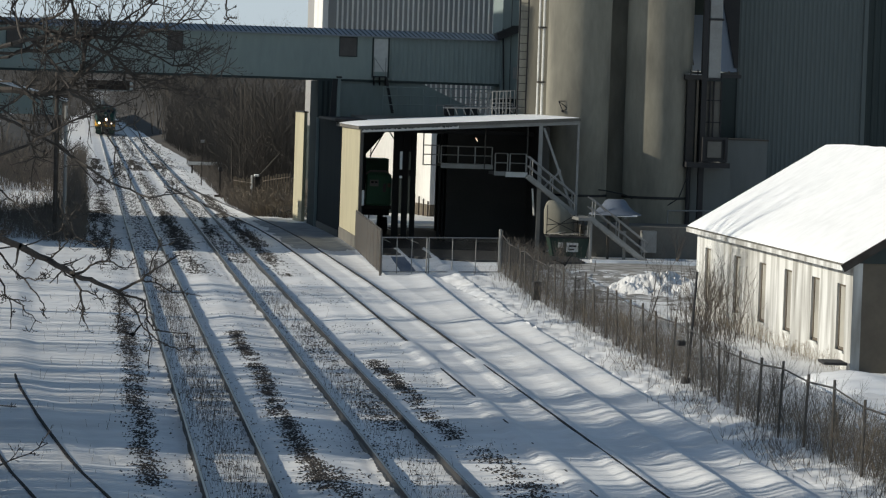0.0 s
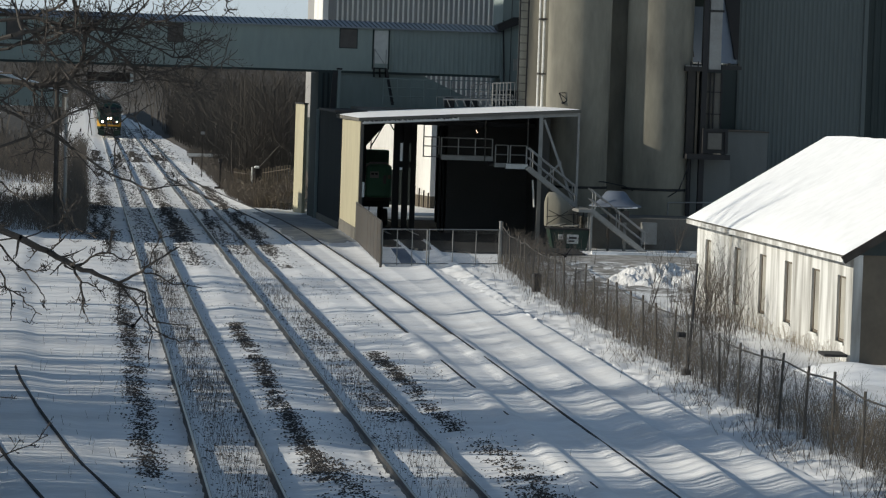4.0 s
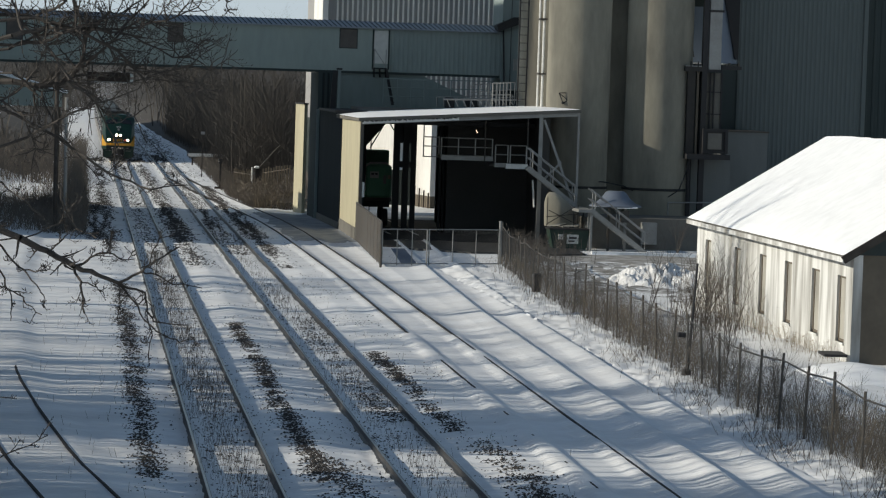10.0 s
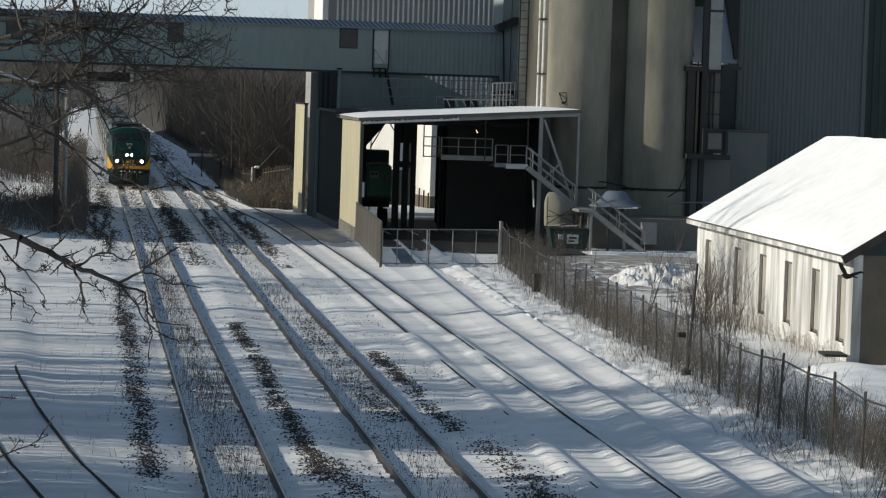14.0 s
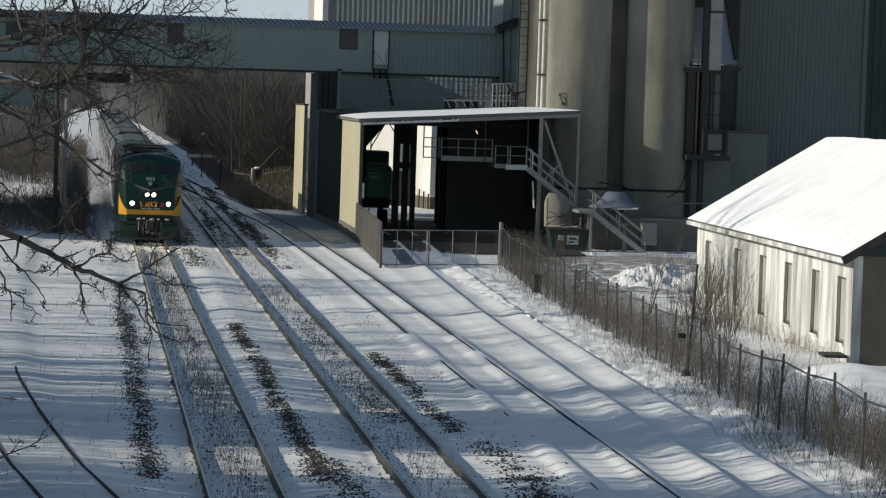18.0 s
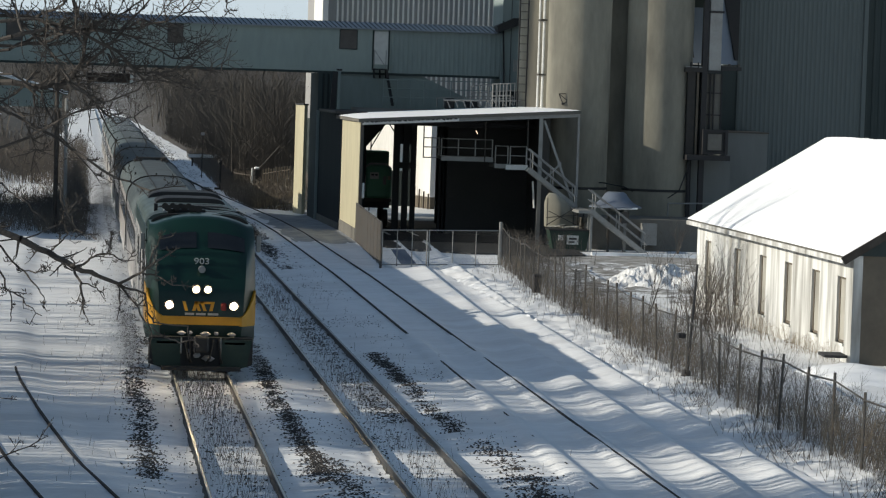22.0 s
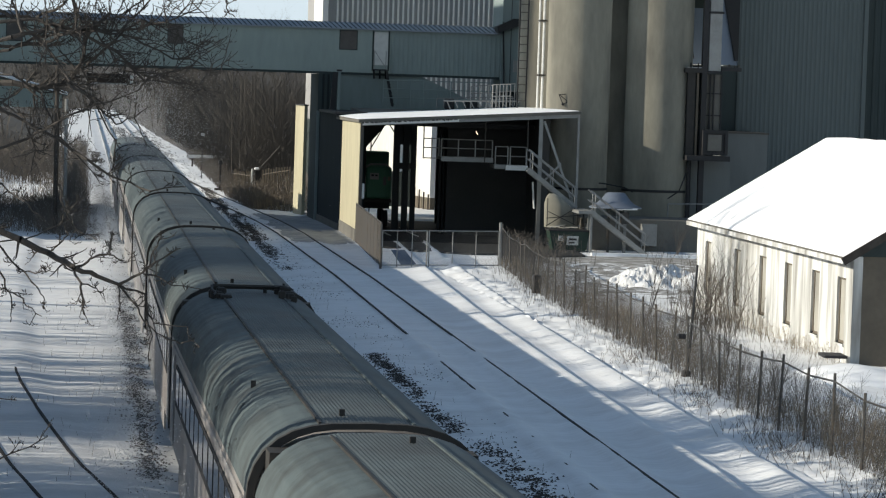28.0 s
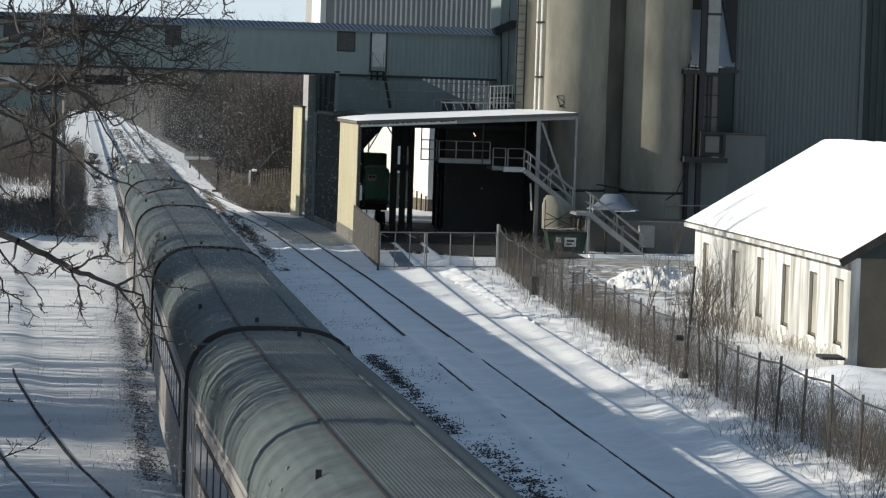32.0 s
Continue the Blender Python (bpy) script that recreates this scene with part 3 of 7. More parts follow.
def build_ribbed_hall():
    t = thing("ribbed_hall", 24, 222, 0, "tall hall, its ribs coloured as sunlit and its sheet as shaded", "industrial building")
    x0, x1, y0, top = 16.4, 28.2, 215.0, 22
    part("hall_wall", Mesh().box(x0, x1, y0, 235, 5.5, top), RIBBED_SHADED, t, "dark sheet wall")
    part("lower_wall", Mesh().box(x0, x1, y0 + 0.05, 235, -0.2, 5.5), TEAL, t)
    # sun on the ribs is painted in: bright ribs on a darker sheet
    ribs(t, RIBBED, x0 + 0.55, x1 - 0.3, 5.5, top, y0, 0.345, 0.09, 0.05, 0.045)
    # white strip paints the sunlight on the hall's side face
    part("corner_panel", Mesh().box(x0 - 0.4, x0 - 0.02, y0 - 0.12, y0 + 8, 9.4, top), RIBBED, t, "corner strip painted white for the sunlit side wall")
    part("end_panel", Mesh().box(x1 - 0.3, x1 + 0.4, y0 - 0.14, y0, 5.5, top), RIBBED, t)


build_ribbed_hall()


def build_gallery():
    """Covered conveyor bridge across the tracks."""
    x0, x1, y0, y1, z0, z1 = -12.0, 24.95, 190.0, 193.0, 8.86, 11.45
    t = thing("conveyor_gallery", 8, 191.5, 8.86, "long grey-green covered conveyor bridge over the tracks", "conveyor bridge")
    part("gallery_wall", Mesh().box(x0, 18.3, y0, y1, z0, z1), GALLERY, t, "plain grey-green sheet wall")
    part("ribbed_wall", Mesh().box(18.3, x1, y0 + 0.02, y1, z0, z1), RIBBED_TEAL, t)
    ribs(t, RIBBED_TEAL, 18.4, x1 - 0.1, z0, z1, y0 + 0.02, 0.28, 0.018, 0.08, 0.04)
    part("bottom_edge", Mesh().box(x0, x1, y0 - 0.05, y0 + 0.1, z0 - 0.14, z0), TEAL, t, "dark lower edge beam")
    roof = Mesh().prism([(y0 - 0.22, z1 - 0.02), (y0 - 0.22, z1 + 0.05), (y0 + 1.5, z1 + 0.44), (y1 + 0.2, z1 + 0.05), (y1 + 0.2, z1 - 0.02)], 0, x0, x1 + 0.05)
    roof_part = part("gallery_roof", roof, GALLERY_ROOF, t, "pale blue-grey seamed sheet roof")
    x = x0
    while x < x1:
        part("roof_seam", Mesh().beam((x + 0.3, y0 - 0.22, z1 + 0.065), (x, y0 + 1.5, z1 + 0.45), 0.045, 0.035), TEAL, roof_part)
        x += 0.3
    for x, w, za, zb in ((4.95, 0.85, 10.25, 11.35), (15.25, 1.0, 10.25, 11.35), (-4.6, 0.9, 10.1, 11.2)):
        win = part("window", Mesh().box(x, x + w, y0 - 0.03, y0 + 0.05, za, zb), GALLERY_WINDOW, t, "small dark window")
        fr = Mesh()
        for a, b, c, e in ((x - 0.05, x, za, zb), (x + w, x + w + 0.05, za, zb), (x - 0.05, x + w + 0.05, za - 0.05, za), (x - 0.05, x + w + 0.05, zb, zb + 0.05)):
            fr.box(a, b, y0 - 0.05, y0 + 0.02, c, e)
        part("window_frame", fr, TEAL, win)
    door = part("door", Mesh().box(17.3, 18.15, y0 - 0.05, y0 + 0.04, 9.35, 11.33), LABEL, t, "pale steel door")
    part("door_frame", Mesh().box(17.2, 17.3, y0 - 0.08, y0 + 0.02, 9.0, 11.4).box(18.15, 18.25, y0 - 0.08, y0 + 0.02, 9.0, 11.4), TEAL, door)
    stair = thing("access_stair", 17.7, 189, 6.9, "steep dark steel stair below a gallery door", "stair")
    part("landing", Mesh().box(17.2, 18.0, y0 - 1.1, y0 - 0.09, 9.02, 9.1), DARK, stair)
    for x in (17.25, 17.6, 17.95):
        part("bracket", Mesh().beam((x, y0 - 1.0, 9.02), (x + 0.1, y0 - 0.1, 8.55), 0.1, 0.06), DARK, stair)
    for x in (17.25, 17.95):
        part("rail_post", Mesh().tube((x, y0 - 1.05, 9.1), (x, y0 - 1.05, 10.2), 0.025), GALV, stair)
    part("rail", Mesh().tube((17.25, y0 - 1.05, 10.2), (17.95, y0 - 1.05, 9.2), 0.02), GALV, stair)
    for y in (y0 - 1.1, y0 - 0.6):
        part("stringer", Mesh().beam((18.0, y, 9.05), (18.45, y, 6.9), 0.05, 0.12), DARK, stair)
    for k in range(9):
        q = (k + 0.5) / 9
        part("tread", Mesh().box(17.95 + 0.45 * q, 18.1 + 0.45 * q, y0 - 1.1, y0 - 0.6, 9.02 - 2.1 * q, 9.05 - 2.1 * q), DARK, stair)
    # beam for a distant overpass sign, hung here to fit the camera's view
    box = thing("hung_signal_box", 1.6, 190.5, 7.9, "dark beam for a far-off sign, hung to fit the view", "signal box")
    part("box_body", Mesh().box(0.2, 2.75, 190.2, 190.7, 7.75, 8.3, 0.03), RUST, box, "rust-brown box")
    part("lower_edge", Mesh().box(0.2, 2.8, 190.15, 190.75, 7.68, 7.75), GALV, box, "pale lower edge")
    part("fitting", Mesh().box(2.76, 2.95, 190.2, 190.5, 7.7, 7.9, 0.02).box(2.76, 2.95, 190.2, 190.5, 8.05, 8.25, 0.02), LABEL, box, "pale end fittings")
    for x in (0.5, 2.4):
        part("hanger", Mesh().box(x - 0.04, x + 0.04, 190.4, 190.5, 8.3, 8.87), DARK, box)
    end = thing("transfer_tower", 25.6, 191, 0, "dark steel transfer tower at the bridge's end", "service tower")
    part("tower_wall", Mesh().box(24.98, 26.3, 189.4, 194, 8.0, 24), BLOCK, end, "dark sheet wall")
    part("lower_shaft", Mesh().box(25.1, 26.2, 189.6, 193.8, 6.4, 8.0), SHADED_TEAL, end)
    part("seam", Mesh().box(25.5, 25.53, 189.36, 189.4, 8.0, 24), DARK, end)
    part("hood", Mesh().prism([(24.6, 11.9), (25.6, 12.4), (26.0, 12.4), (26.0, 12.0), (24.7, 11.5)], 1, 189.0, 190.5), DARK, end, "dark sheet hood")
    part("drainpipe", Mesh().tube((25.0, 189.3, 12.2), (25.15, 189.3, 8.5), 0.05), DARK, end)
    part("panel", Mesh().box(25.7, 26.0, 189.3, 189.4, 9.2, 9.9), GALV, end)


build_gallery()


def build_left_block():
    """Dark building beneath the bridge and the cream wall at its corner."""
    t = thing("plant_block", 19, 200, 0, "dark teal sheet building under the conveyor bridge", "industrial building")
    part("block_wall", Mesh().prism([(15.3, 6.5), (26.2, 6.5), (26.2, 6.7), (24.3, 6.9), (23.16, 7.43), (20.3, 8.72), (15.3, 8.72)], 1, 190.1, 195.4), BLOCK, t, "grey-green sheet wall")
    part("lower_wall", Mesh().box(22.4, 26.2, 194.2, 200, -0.2, 6.5), TEAL, t)
    part("corner_bay", Mesh().prism([(14.02, 189.95), (15.29, 189.95), (15.9, 195.4), (13.95, 195.4)], 2, -0.2, 8.72), TEAL, t, "dark corner bay")
    # added and skewed to keep sunlit side faces out of the camera's view
    part("rear_bay", Mesh().prism([(14.3, 198), (16.4, 198), (16.4, 203), (14.85, 203)], 2, -0.2, 8.72), TEAL, t, "dark rear bay added to cover the ribbed hall's sunlit side")
    part("corner_trim", Mesh().box(13.97, 14.14, 189.85, 190.0, -0.2, 6.5), BLOCK, t, "paler corner flashing")
    # coloured darker to carry the shade that falls on this wall
    part("west_bay", Mesh().prism([(14.47, 177.4), (15.9, 177.4), (15.9, 189.9), (14.16, 189.9)], 2, 0.3, 6.45), SHADED_TEAL, t, "side wall along the track, its shade put into the colour")
    part("bay_plinth", Mesh().prism([(14.42, 177.4), (15.9, 177.4), (15.9, 189.9), (14.1, 189.9)], 2, -0.2, 0.3), CONCRETE_DARK, t)
    part("bay_roof", Mesh().box(14.1, 15.9, 177.3, 189.9, 6.45, 6.6), DARK, t)
    ribs(t, SHADED_TEAL, 14.25, 15.2, 6.6, 8.7, 189.95, 0.3, 0.03, 0.07, 0.03)
    part("rust_pipe", Mesh().beam((14.78, 188.4, 6.6), (14.92, 188.5, 8.85), 0.22, 0.3), DARK, t, "dark slanting chute")
    part("downpipe", Mesh().box(15.04, 15.24, 188.4, 188.6, 6.6, 8.9), BLOCK, t, "pale square post")
    part("post_cap", Mesh().box(14.98, 15.3, 188.35, 188.65, 8.9, 9.0), DARK, t)
    c = thing("cream_wall", 13.55, 199, 0, "freestanding cream-painted end wall in the sun", "wall")
    part("wall_slab", Mesh().prism([(13.42, 200.6), (13.74, 197.3), (13.95, 197.4), (13.8, 200.8)], 2, -0.2, 6.7), CREAM, c)
    part("wall_cap", Mesh().prism([(13.36, 200.8), (13.68, 197.2), (14.0, 197.3), (13.9, 201)], 2, 6.7, 6.78), DARK, c, "dark cap")


build_left_block()


def railing(parent, p, q, height=1.05, posts=4, mat=None, rails=2):
    mat = mat or GALV
    p, q = Vector(p), Vector(q)
    for k in range(posts):
        a = p.lerp(q, k / max(1, posts - 1))
        part("post", Mesh().tube(a, a + Vector((0, 0, height)), 0.035, n=6), mat, parent)
    for k in range(rails):
        h = Vector((0, 0, height * (k + 1) / rails))
        part("rail", Mesh().tube(p + h, q + h, 0.032, n=6), mat, parent)


def build_canopy():
    yf, yb = 165.0, 179.6
    t = thing("loading_canopy", 20, 172, 0, "open loading bay under a snow-covered flat canopy", "loading bay")

    def top(x):
        """Height of the snow along the front edge; the roof rises to the east."""
        return 6.46 + (x - 14.4) * 0.068

    xl, xr = 14.34, 26.05
    slab = Mesh()
    slab.loft([[(x, yf - 0.3, top(x) - 0.12), (x, yb, top(x) - 0.12), (x, yb, top(x) - 0.3), (x, yf - 0.3, top(x) - 0.27)] for x in (xl, xr)])
    part("roof", slab, CONCRETE_DARK, t, "flat canopy roof")
    part("back_roof", Mesh().loft([[(x, yb + 0.01, 6.6 + (x - 15.9) * 0.05), (x, 188.4, 6.75), (x, 188.4, 6.4), (x, yb + 0.01, 6.3)] for x in (15.9, 24.4)]), CONCRETE_DARK, t, "flat roof behind the canopy")
    snow = Mesh()
    nx, ny = 110, 40
    for j in range(ny + 1):
        y = yf - 0.34 + (yb - yf) * j / ny
        for i in range(nx + 1):
            x = xl - 0.05 + (xr - xl + 0.05) * i / nx
            edge = min(1, 8 * (j + 0.15) / ny, 10 * (i + 0.3) / nx, 10 * (nx - i) / nx)
            worn = 0.05 * n2(x, y, 1.6) + 0.04 * n2(x, y, 4.0) if j < 2 else 0
            snow.v.append((x, y, top(x) - 0.116 + 0.12 * max(0, edge) ** 0.5 + 0.02 * n2(x, y, 1.1) * edge + worn * edge))
    snow.f = [(j * (nx + 1) + i, j * (nx + 1) + i + 1, (j + 1) * (nx + 1) + i + 1, (j + 1) * (nx + 1) + i) for j in range(ny) for i in range(nx)]
    part("roof_snow", snow, ROOF_SNOW, t, "thin snow on the roof", smooth=True)
    part("front_beam", Mesh().loft([[(x, yf - 0.15, top(x) - 0.28), (x, yf - 0.15, top(x) - 0.45), (x, yf + 0.15, top(x) - 0.45), (x, yf + 0.15, top(x) - 0.28)] for x in (14.5, 26.0)]), GALV, t, "grey steel front beam")
    fringe = Mesh()
    rng = random.Random(14)
    x = 14.5
    while x < 19.5:
        w = rng.uniform(0.08, 0.3)
        fringe.prism([(x, top(x) - 0.26), (x + w, top(x) - 0.26), (x + w * 0.8, top(x) - 0.26 - rng.uniform(0.02, 0.09)), (x + w * 0.3, top(x) - 0.26 - rng.uniform(0.02, 0.09))], 1, yf - 0.3, yf - 0.24)
        x += w
    part("torn_edge", fringe, DARK, t, "ragged dark edge under the snow")
    strip = Mesh().loft([[(x, yf - 0.24, top(x) - 0.21), (x, yf - 0.24, top(x) - 0.42), (x, yf - 0.17, top(x) - 0.42), (x, yf - 0.17, top(x) - 0.21)] for x in (14.55, 19.6)])
    part("light_strip", strip, RIBBED, t, "pale panel along the beam")
    # cream side wall along the track
    part("side_wall", Mesh().prism([(14.44, yf), (14.58, yf), (14.65, 177.3), (14.5, 177.3)], 2, 0.55, 6.36), CREAM, t, "cream-painted side wall in the sun")
    part("wall_plinth", Mesh().prism([(14.4, yf - 0.05), (14.58, yf - 0.05), (14.65, 177.3), (14.46, 177.3)], 2, -0.2, 0.55), CONCRETE_DARK, t, "dark wall base")
    part("front_post", Mesh().box(14.47, 14.62, yf - 0.12, yf - 0.003, -0.2, 6.15), FENCE, t, "dark corner post")
    part("column", Mesh().box(23.88, 24.08, yf - 0.1, yf + 0.12, -0.2, 6.7), GALV, t, "grey steel column")
    part("column", Mesh().box(25.92, 26.04, yf - 0.08, yf + 0.06, -0.2, 6.85), GALV, t, "slender corner column")
    part("brace", Mesh().beam((24.15, yf, 6.55), (26.19, yf, 1.22), 0.12, 0.12), GALV, t)
    part("brace", Mesh().beam((25.03, yf, 4.26), (24.05, yf, 3.22), 0.1, 0.1), GALV, t)
    part("gusset", Mesh().box(24.92, 25.12, yf - 0.08, yf + 0.06, 4.16, 4.4), GALV, t)
    part("light_tube", Mesh().tube((23.62, yf - 0.1, 3.35), (23.74, yf - 0.1, 1.95), 0.05, n=8), LABEL, t, "pale upright tube")
    # interior: the bay's shade is put into the dark colours of its parts
    part("back_wall", Mesh().box(21.0, 26.5, 187.0, 187.5, -0.2, 6.4), BAY_SHADE, t, "interior wall with the bay's shade in its colour")
    part("inner_wall", Mesh().box(24.6, 25.0, 168.5, 187, -0.2, 6.6), BAY_SHADE, t)
    part("inner_partition", Mesh().box(20.1, 24.6, 174.0, 174.3, -0.2, 6.6), BAY_SHADE, t, "inner partition with the bay's shade in its colour")
    part("bay_floor", Mesh().box(14.7, 24.6, yf + 0.4, 190, -0.1, 0.02), DARK, t, "bay floor darkened for the bay's shade")
    apron = Mesh().prism([(14.9, yf + 0.38), (14.9, 161.5), (16.0, 158.5), (17.6, 156.6), (19.3, 155.4), (21.2, 156.2), (23.2, 155.2), (25.2, 156.4), (25.6, yf + 0.38)], 2, -0.2, 0.0)
    part("apron", apron, APRON_DARK, t, "dark apron before the bay")
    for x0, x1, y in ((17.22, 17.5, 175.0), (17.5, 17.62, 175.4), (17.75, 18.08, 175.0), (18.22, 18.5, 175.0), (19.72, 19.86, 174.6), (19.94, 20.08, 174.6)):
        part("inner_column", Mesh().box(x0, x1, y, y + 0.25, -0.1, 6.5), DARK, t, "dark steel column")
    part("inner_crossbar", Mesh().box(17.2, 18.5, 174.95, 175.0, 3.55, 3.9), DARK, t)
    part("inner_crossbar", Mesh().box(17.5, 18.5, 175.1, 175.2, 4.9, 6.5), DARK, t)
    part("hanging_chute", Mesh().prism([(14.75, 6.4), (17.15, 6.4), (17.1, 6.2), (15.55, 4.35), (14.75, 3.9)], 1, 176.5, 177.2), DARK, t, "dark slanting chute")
    part("crossbeam", Mesh().box(14.7, 24.5, 171.0, 171.3, 6.0, 6.25), DARK, t)
    part("hanger_pipe", Mesh().tube((21.43, 168.0, 6.6), (21.43, 168.0, 4.2), 0.035), FENCE, t)
    part("hanger_pipe", Mesh().tube((23.72, 168.0, 6.7), (23.72, 168.0, 4.0), 0.035), FENCE, t)
    part("bay_lamp", Mesh().beam((21.04, 169.0, 5.86), (21.14, 169.0, 5.68), 0.035, 0.035), BAY_GLOW, t, "small glowing lamp")
    return t


build_canopy()


def build_platform():
    t = thing("loading_platform", 21, 169, 0, "raised steel platform with handrails and stairs", "platform")
    part("deck", Mesh().box(19.1, 21.9, 168.2, 170.2, 4.3, 4.45), GALV, t, "steel deck")
    part("deck", Mesh().box(21.9, 23.7, 167.6, 169.8, 3.95, 4.1), GALV, t)
    part("edge_beam", Mesh().box(19.1, 21.9, 168.1, 168.2, 4.22, 4.47), GALV, t)
    part("edge_beam", Mesh().box(21.9, 22.5, 167.5, 167.6, 3.92, 4.14), GALV, t)
    part("edge_beam", Mesh().box(22.52, 23.7, 167.46, 167.6, 3.86, 4.12), RIBBED, t, "paler edge beam")
    railing(t, (19.1, 168.2, 4.45), (21.85, 168.2, 4.45), 0.95, 4)
    railing(t, (21.95, 167.6, 4.1), (22.62, 167.6, 4.1), 1.0, 2)
    railing(t, (22.75, 167.6, 4.1), (23.62, 167.6, 4.1), 1.0, 2)
    cage = thing("ladder_cage", 19.2, 172, 4.2, "grey steel ladder cage", "ladder")
    for x in (18.55, 19.0, 19.4):
        part("upright", Mesh().box(x - 0.03, x + 0.03, 171.9, 172.0, 4.25, 6.3 if x < 18.6 else 5.4), GALV, cage)
    for z in (4.28, 4.85, 5.35):
        part("hoop", Mesh().box(18.55, 19.4, 171.88, 171.95, z - 0.03, z + 0.03), GALV, cage)
    # stair down to the east, in two flights
    for (x0, z0, x1, z1, y), n in (((23.25, 4.02, 25.87, 2.04, 164.0), 11), ((26.12, 2.06, 29.16, -0.2, 161.0), 11)):
        for dy in (0, 0.9):
            part("stringer", Mesh().beam((x0, y + dy, z0), (x1, y + dy, z1), 0.06, 0.24), GALV, t)
            for h in (0.55, 1.05):
                part("handrail", Mesh().tube((x0, y + dy, z0 + h), (x1, y + dy, z1 + h), 0.035), GALV, t)
            for s in (0.08, 0.5, 0.95):
                part("post", Mesh().tube((x0 + (x1 - x0) * s, y + dy, z0 + (z1 - z0) * s), (x0 + (x1 - x0) * s, y + dy, z0 + (z1 - z0) * s + 1.05), 0.03), GALV, t)
        for k in range(n):
            s = (k + 0.5) / n
            x, z = x0 + (x1 - x0) * s, z0 + (z1 - z0) * s
            part("tread", Mesh().box(x - 0.13, x + 0.13, y, y + 0.9, z - 0.02, z + 0.02), GALV, t)
    part("landing", Mesh().box(25.5, 26.3, 160.9, 164.9, 1.9, 2.05), GALV, t, "steel landing")
    for x, y in ((25.6, 164.6), (26.2, 161.1), (26.2, 161.9)):
        part("leg", Mesh().box(x - 0.06, x + 0.06, y - 0.06, y + 0.06, -0.2, 1.9 if x > 25 else 3.6), GALV, t)


build_platform()


# ---------- shade-casting tower on the west side ----------
def build_west_tower():
    t = thing("west_tower", -22, 180, 0, "tall plain works building at the bridge's far end", "industrial building")
    part("tower_wall", Mesh().box(-34, -10, 176.9, 196.0, -0.5, 27), TEAL, t, "dark sheet wall")
    part("tower_roof", Mesh().box(-34.2, -9.8, 176.7, 196.2, 27, 27.3), CONCRETE_DARK, t)
    part("low_wing", Mesh().box(-34, -10, 159.3, 176.9, -0.5, 9.7), TEAL, t, "low dark wing")
    part("low_wing", Mesh().box(-34, -10, 196.0, 200.6, -0.5, 9.7), TEAL, t)


build_west_tower()


# ---------- fence ----------
LINE = [(17.45, 40.0), (17.47, 68.7), (17.4, 76.6), (17.75, 92), (18.49, 127.1), (19.5, 145.4)]


def fence_x(y):
    return bend([(b, a) for a, b in LINE], y)


def build_fence():
    t = thing("chain_link_fence", 17.8, 92, 0, "leaning weathered chain-link fence in dry weeds", "fence")
    rng = random.Random(4)
    y = 44.0
    ys = []
    while y < 145.5:
        ys.append(y)
        y += 2.75
    ys.append(145.4)
    tops = []
    for y in ys:
        x, lean, lean2 = fence_x(y), rng.uniform(-0.1, 0.1), rng.uniform(-0.12, 0.12)
        z = ground_z(x, y)
        h = rng.uniform(1.6, 1.85)
        tops.append(Vector((x + lean, y + lean2, z + h)))
        part("post", Mesh().tube((x, y, z - 0.2), (x + lean * 1.05, y + lean2 * 1.05, z + h * 1.05), 0.035, n=6), FENCE, t)
    for a, b in zip(tops, tops[1:]):
        part("top_wire", Mesh().tube(a - Vector((0, 0, 0.1)), b - Vector((0, 0, 0.1)), 0.024, n=4), FENCE, t)
    wires = Mesh()
    y = 44.0
    while y < 144.5:
        for s in (1, -1):
            xa, xb = fence_x(y), fence_x(y + 1.6)
            za, zb = (0.0, 1.6) if s > 0 else (1.6, 0.0)
            wires.tube((xa, y, ground_z(xa, y) + za), (xb, y + 1.6, ground_z(xb, y + 1.6) + zb), 0.0035, n=3, caps=False)
        y += 0.16
    part("mesh_wire", wires, FENCE, t, "woven wire mesh")


build_fence()


def fence_panel(t, a, b, h, n, mat):
    """A framed mesh panel between two points on the ground."""
    a, b = Vector(a), Vector(b)
    for k in range(n + 1):
        p = a.lerp(b, k / n)
        part("upright", Mesh().tube(p, p + Vector((0, 0, h)), 0.035 if k in (0, n) else 0.025, n=6), mat, t)
    for z in (0.08, h):
        part("rail", Mesh().tube(a + Vector((0, 0, z)), b + Vector((0, 0, z)), 0.026, n=6), mat, t)
    wires = Mesh()
    d = (b - a)
    k, length = 0.0, d.length
    while k < length:
        for s in (1, -1):
            e = min(length, k + h)
            up = (e - k)
            p, q = a + d * (k / length), a + d * (e / length)
            wires.tube(p + Vector((0, 0, 0 if s > 0 else h)), q + Vector((0, 0, up if s > 0 else h - up)), 0.0022, n=3, caps=False)
        k += 0.16
    part("mesh_wire", wires, mat, t)


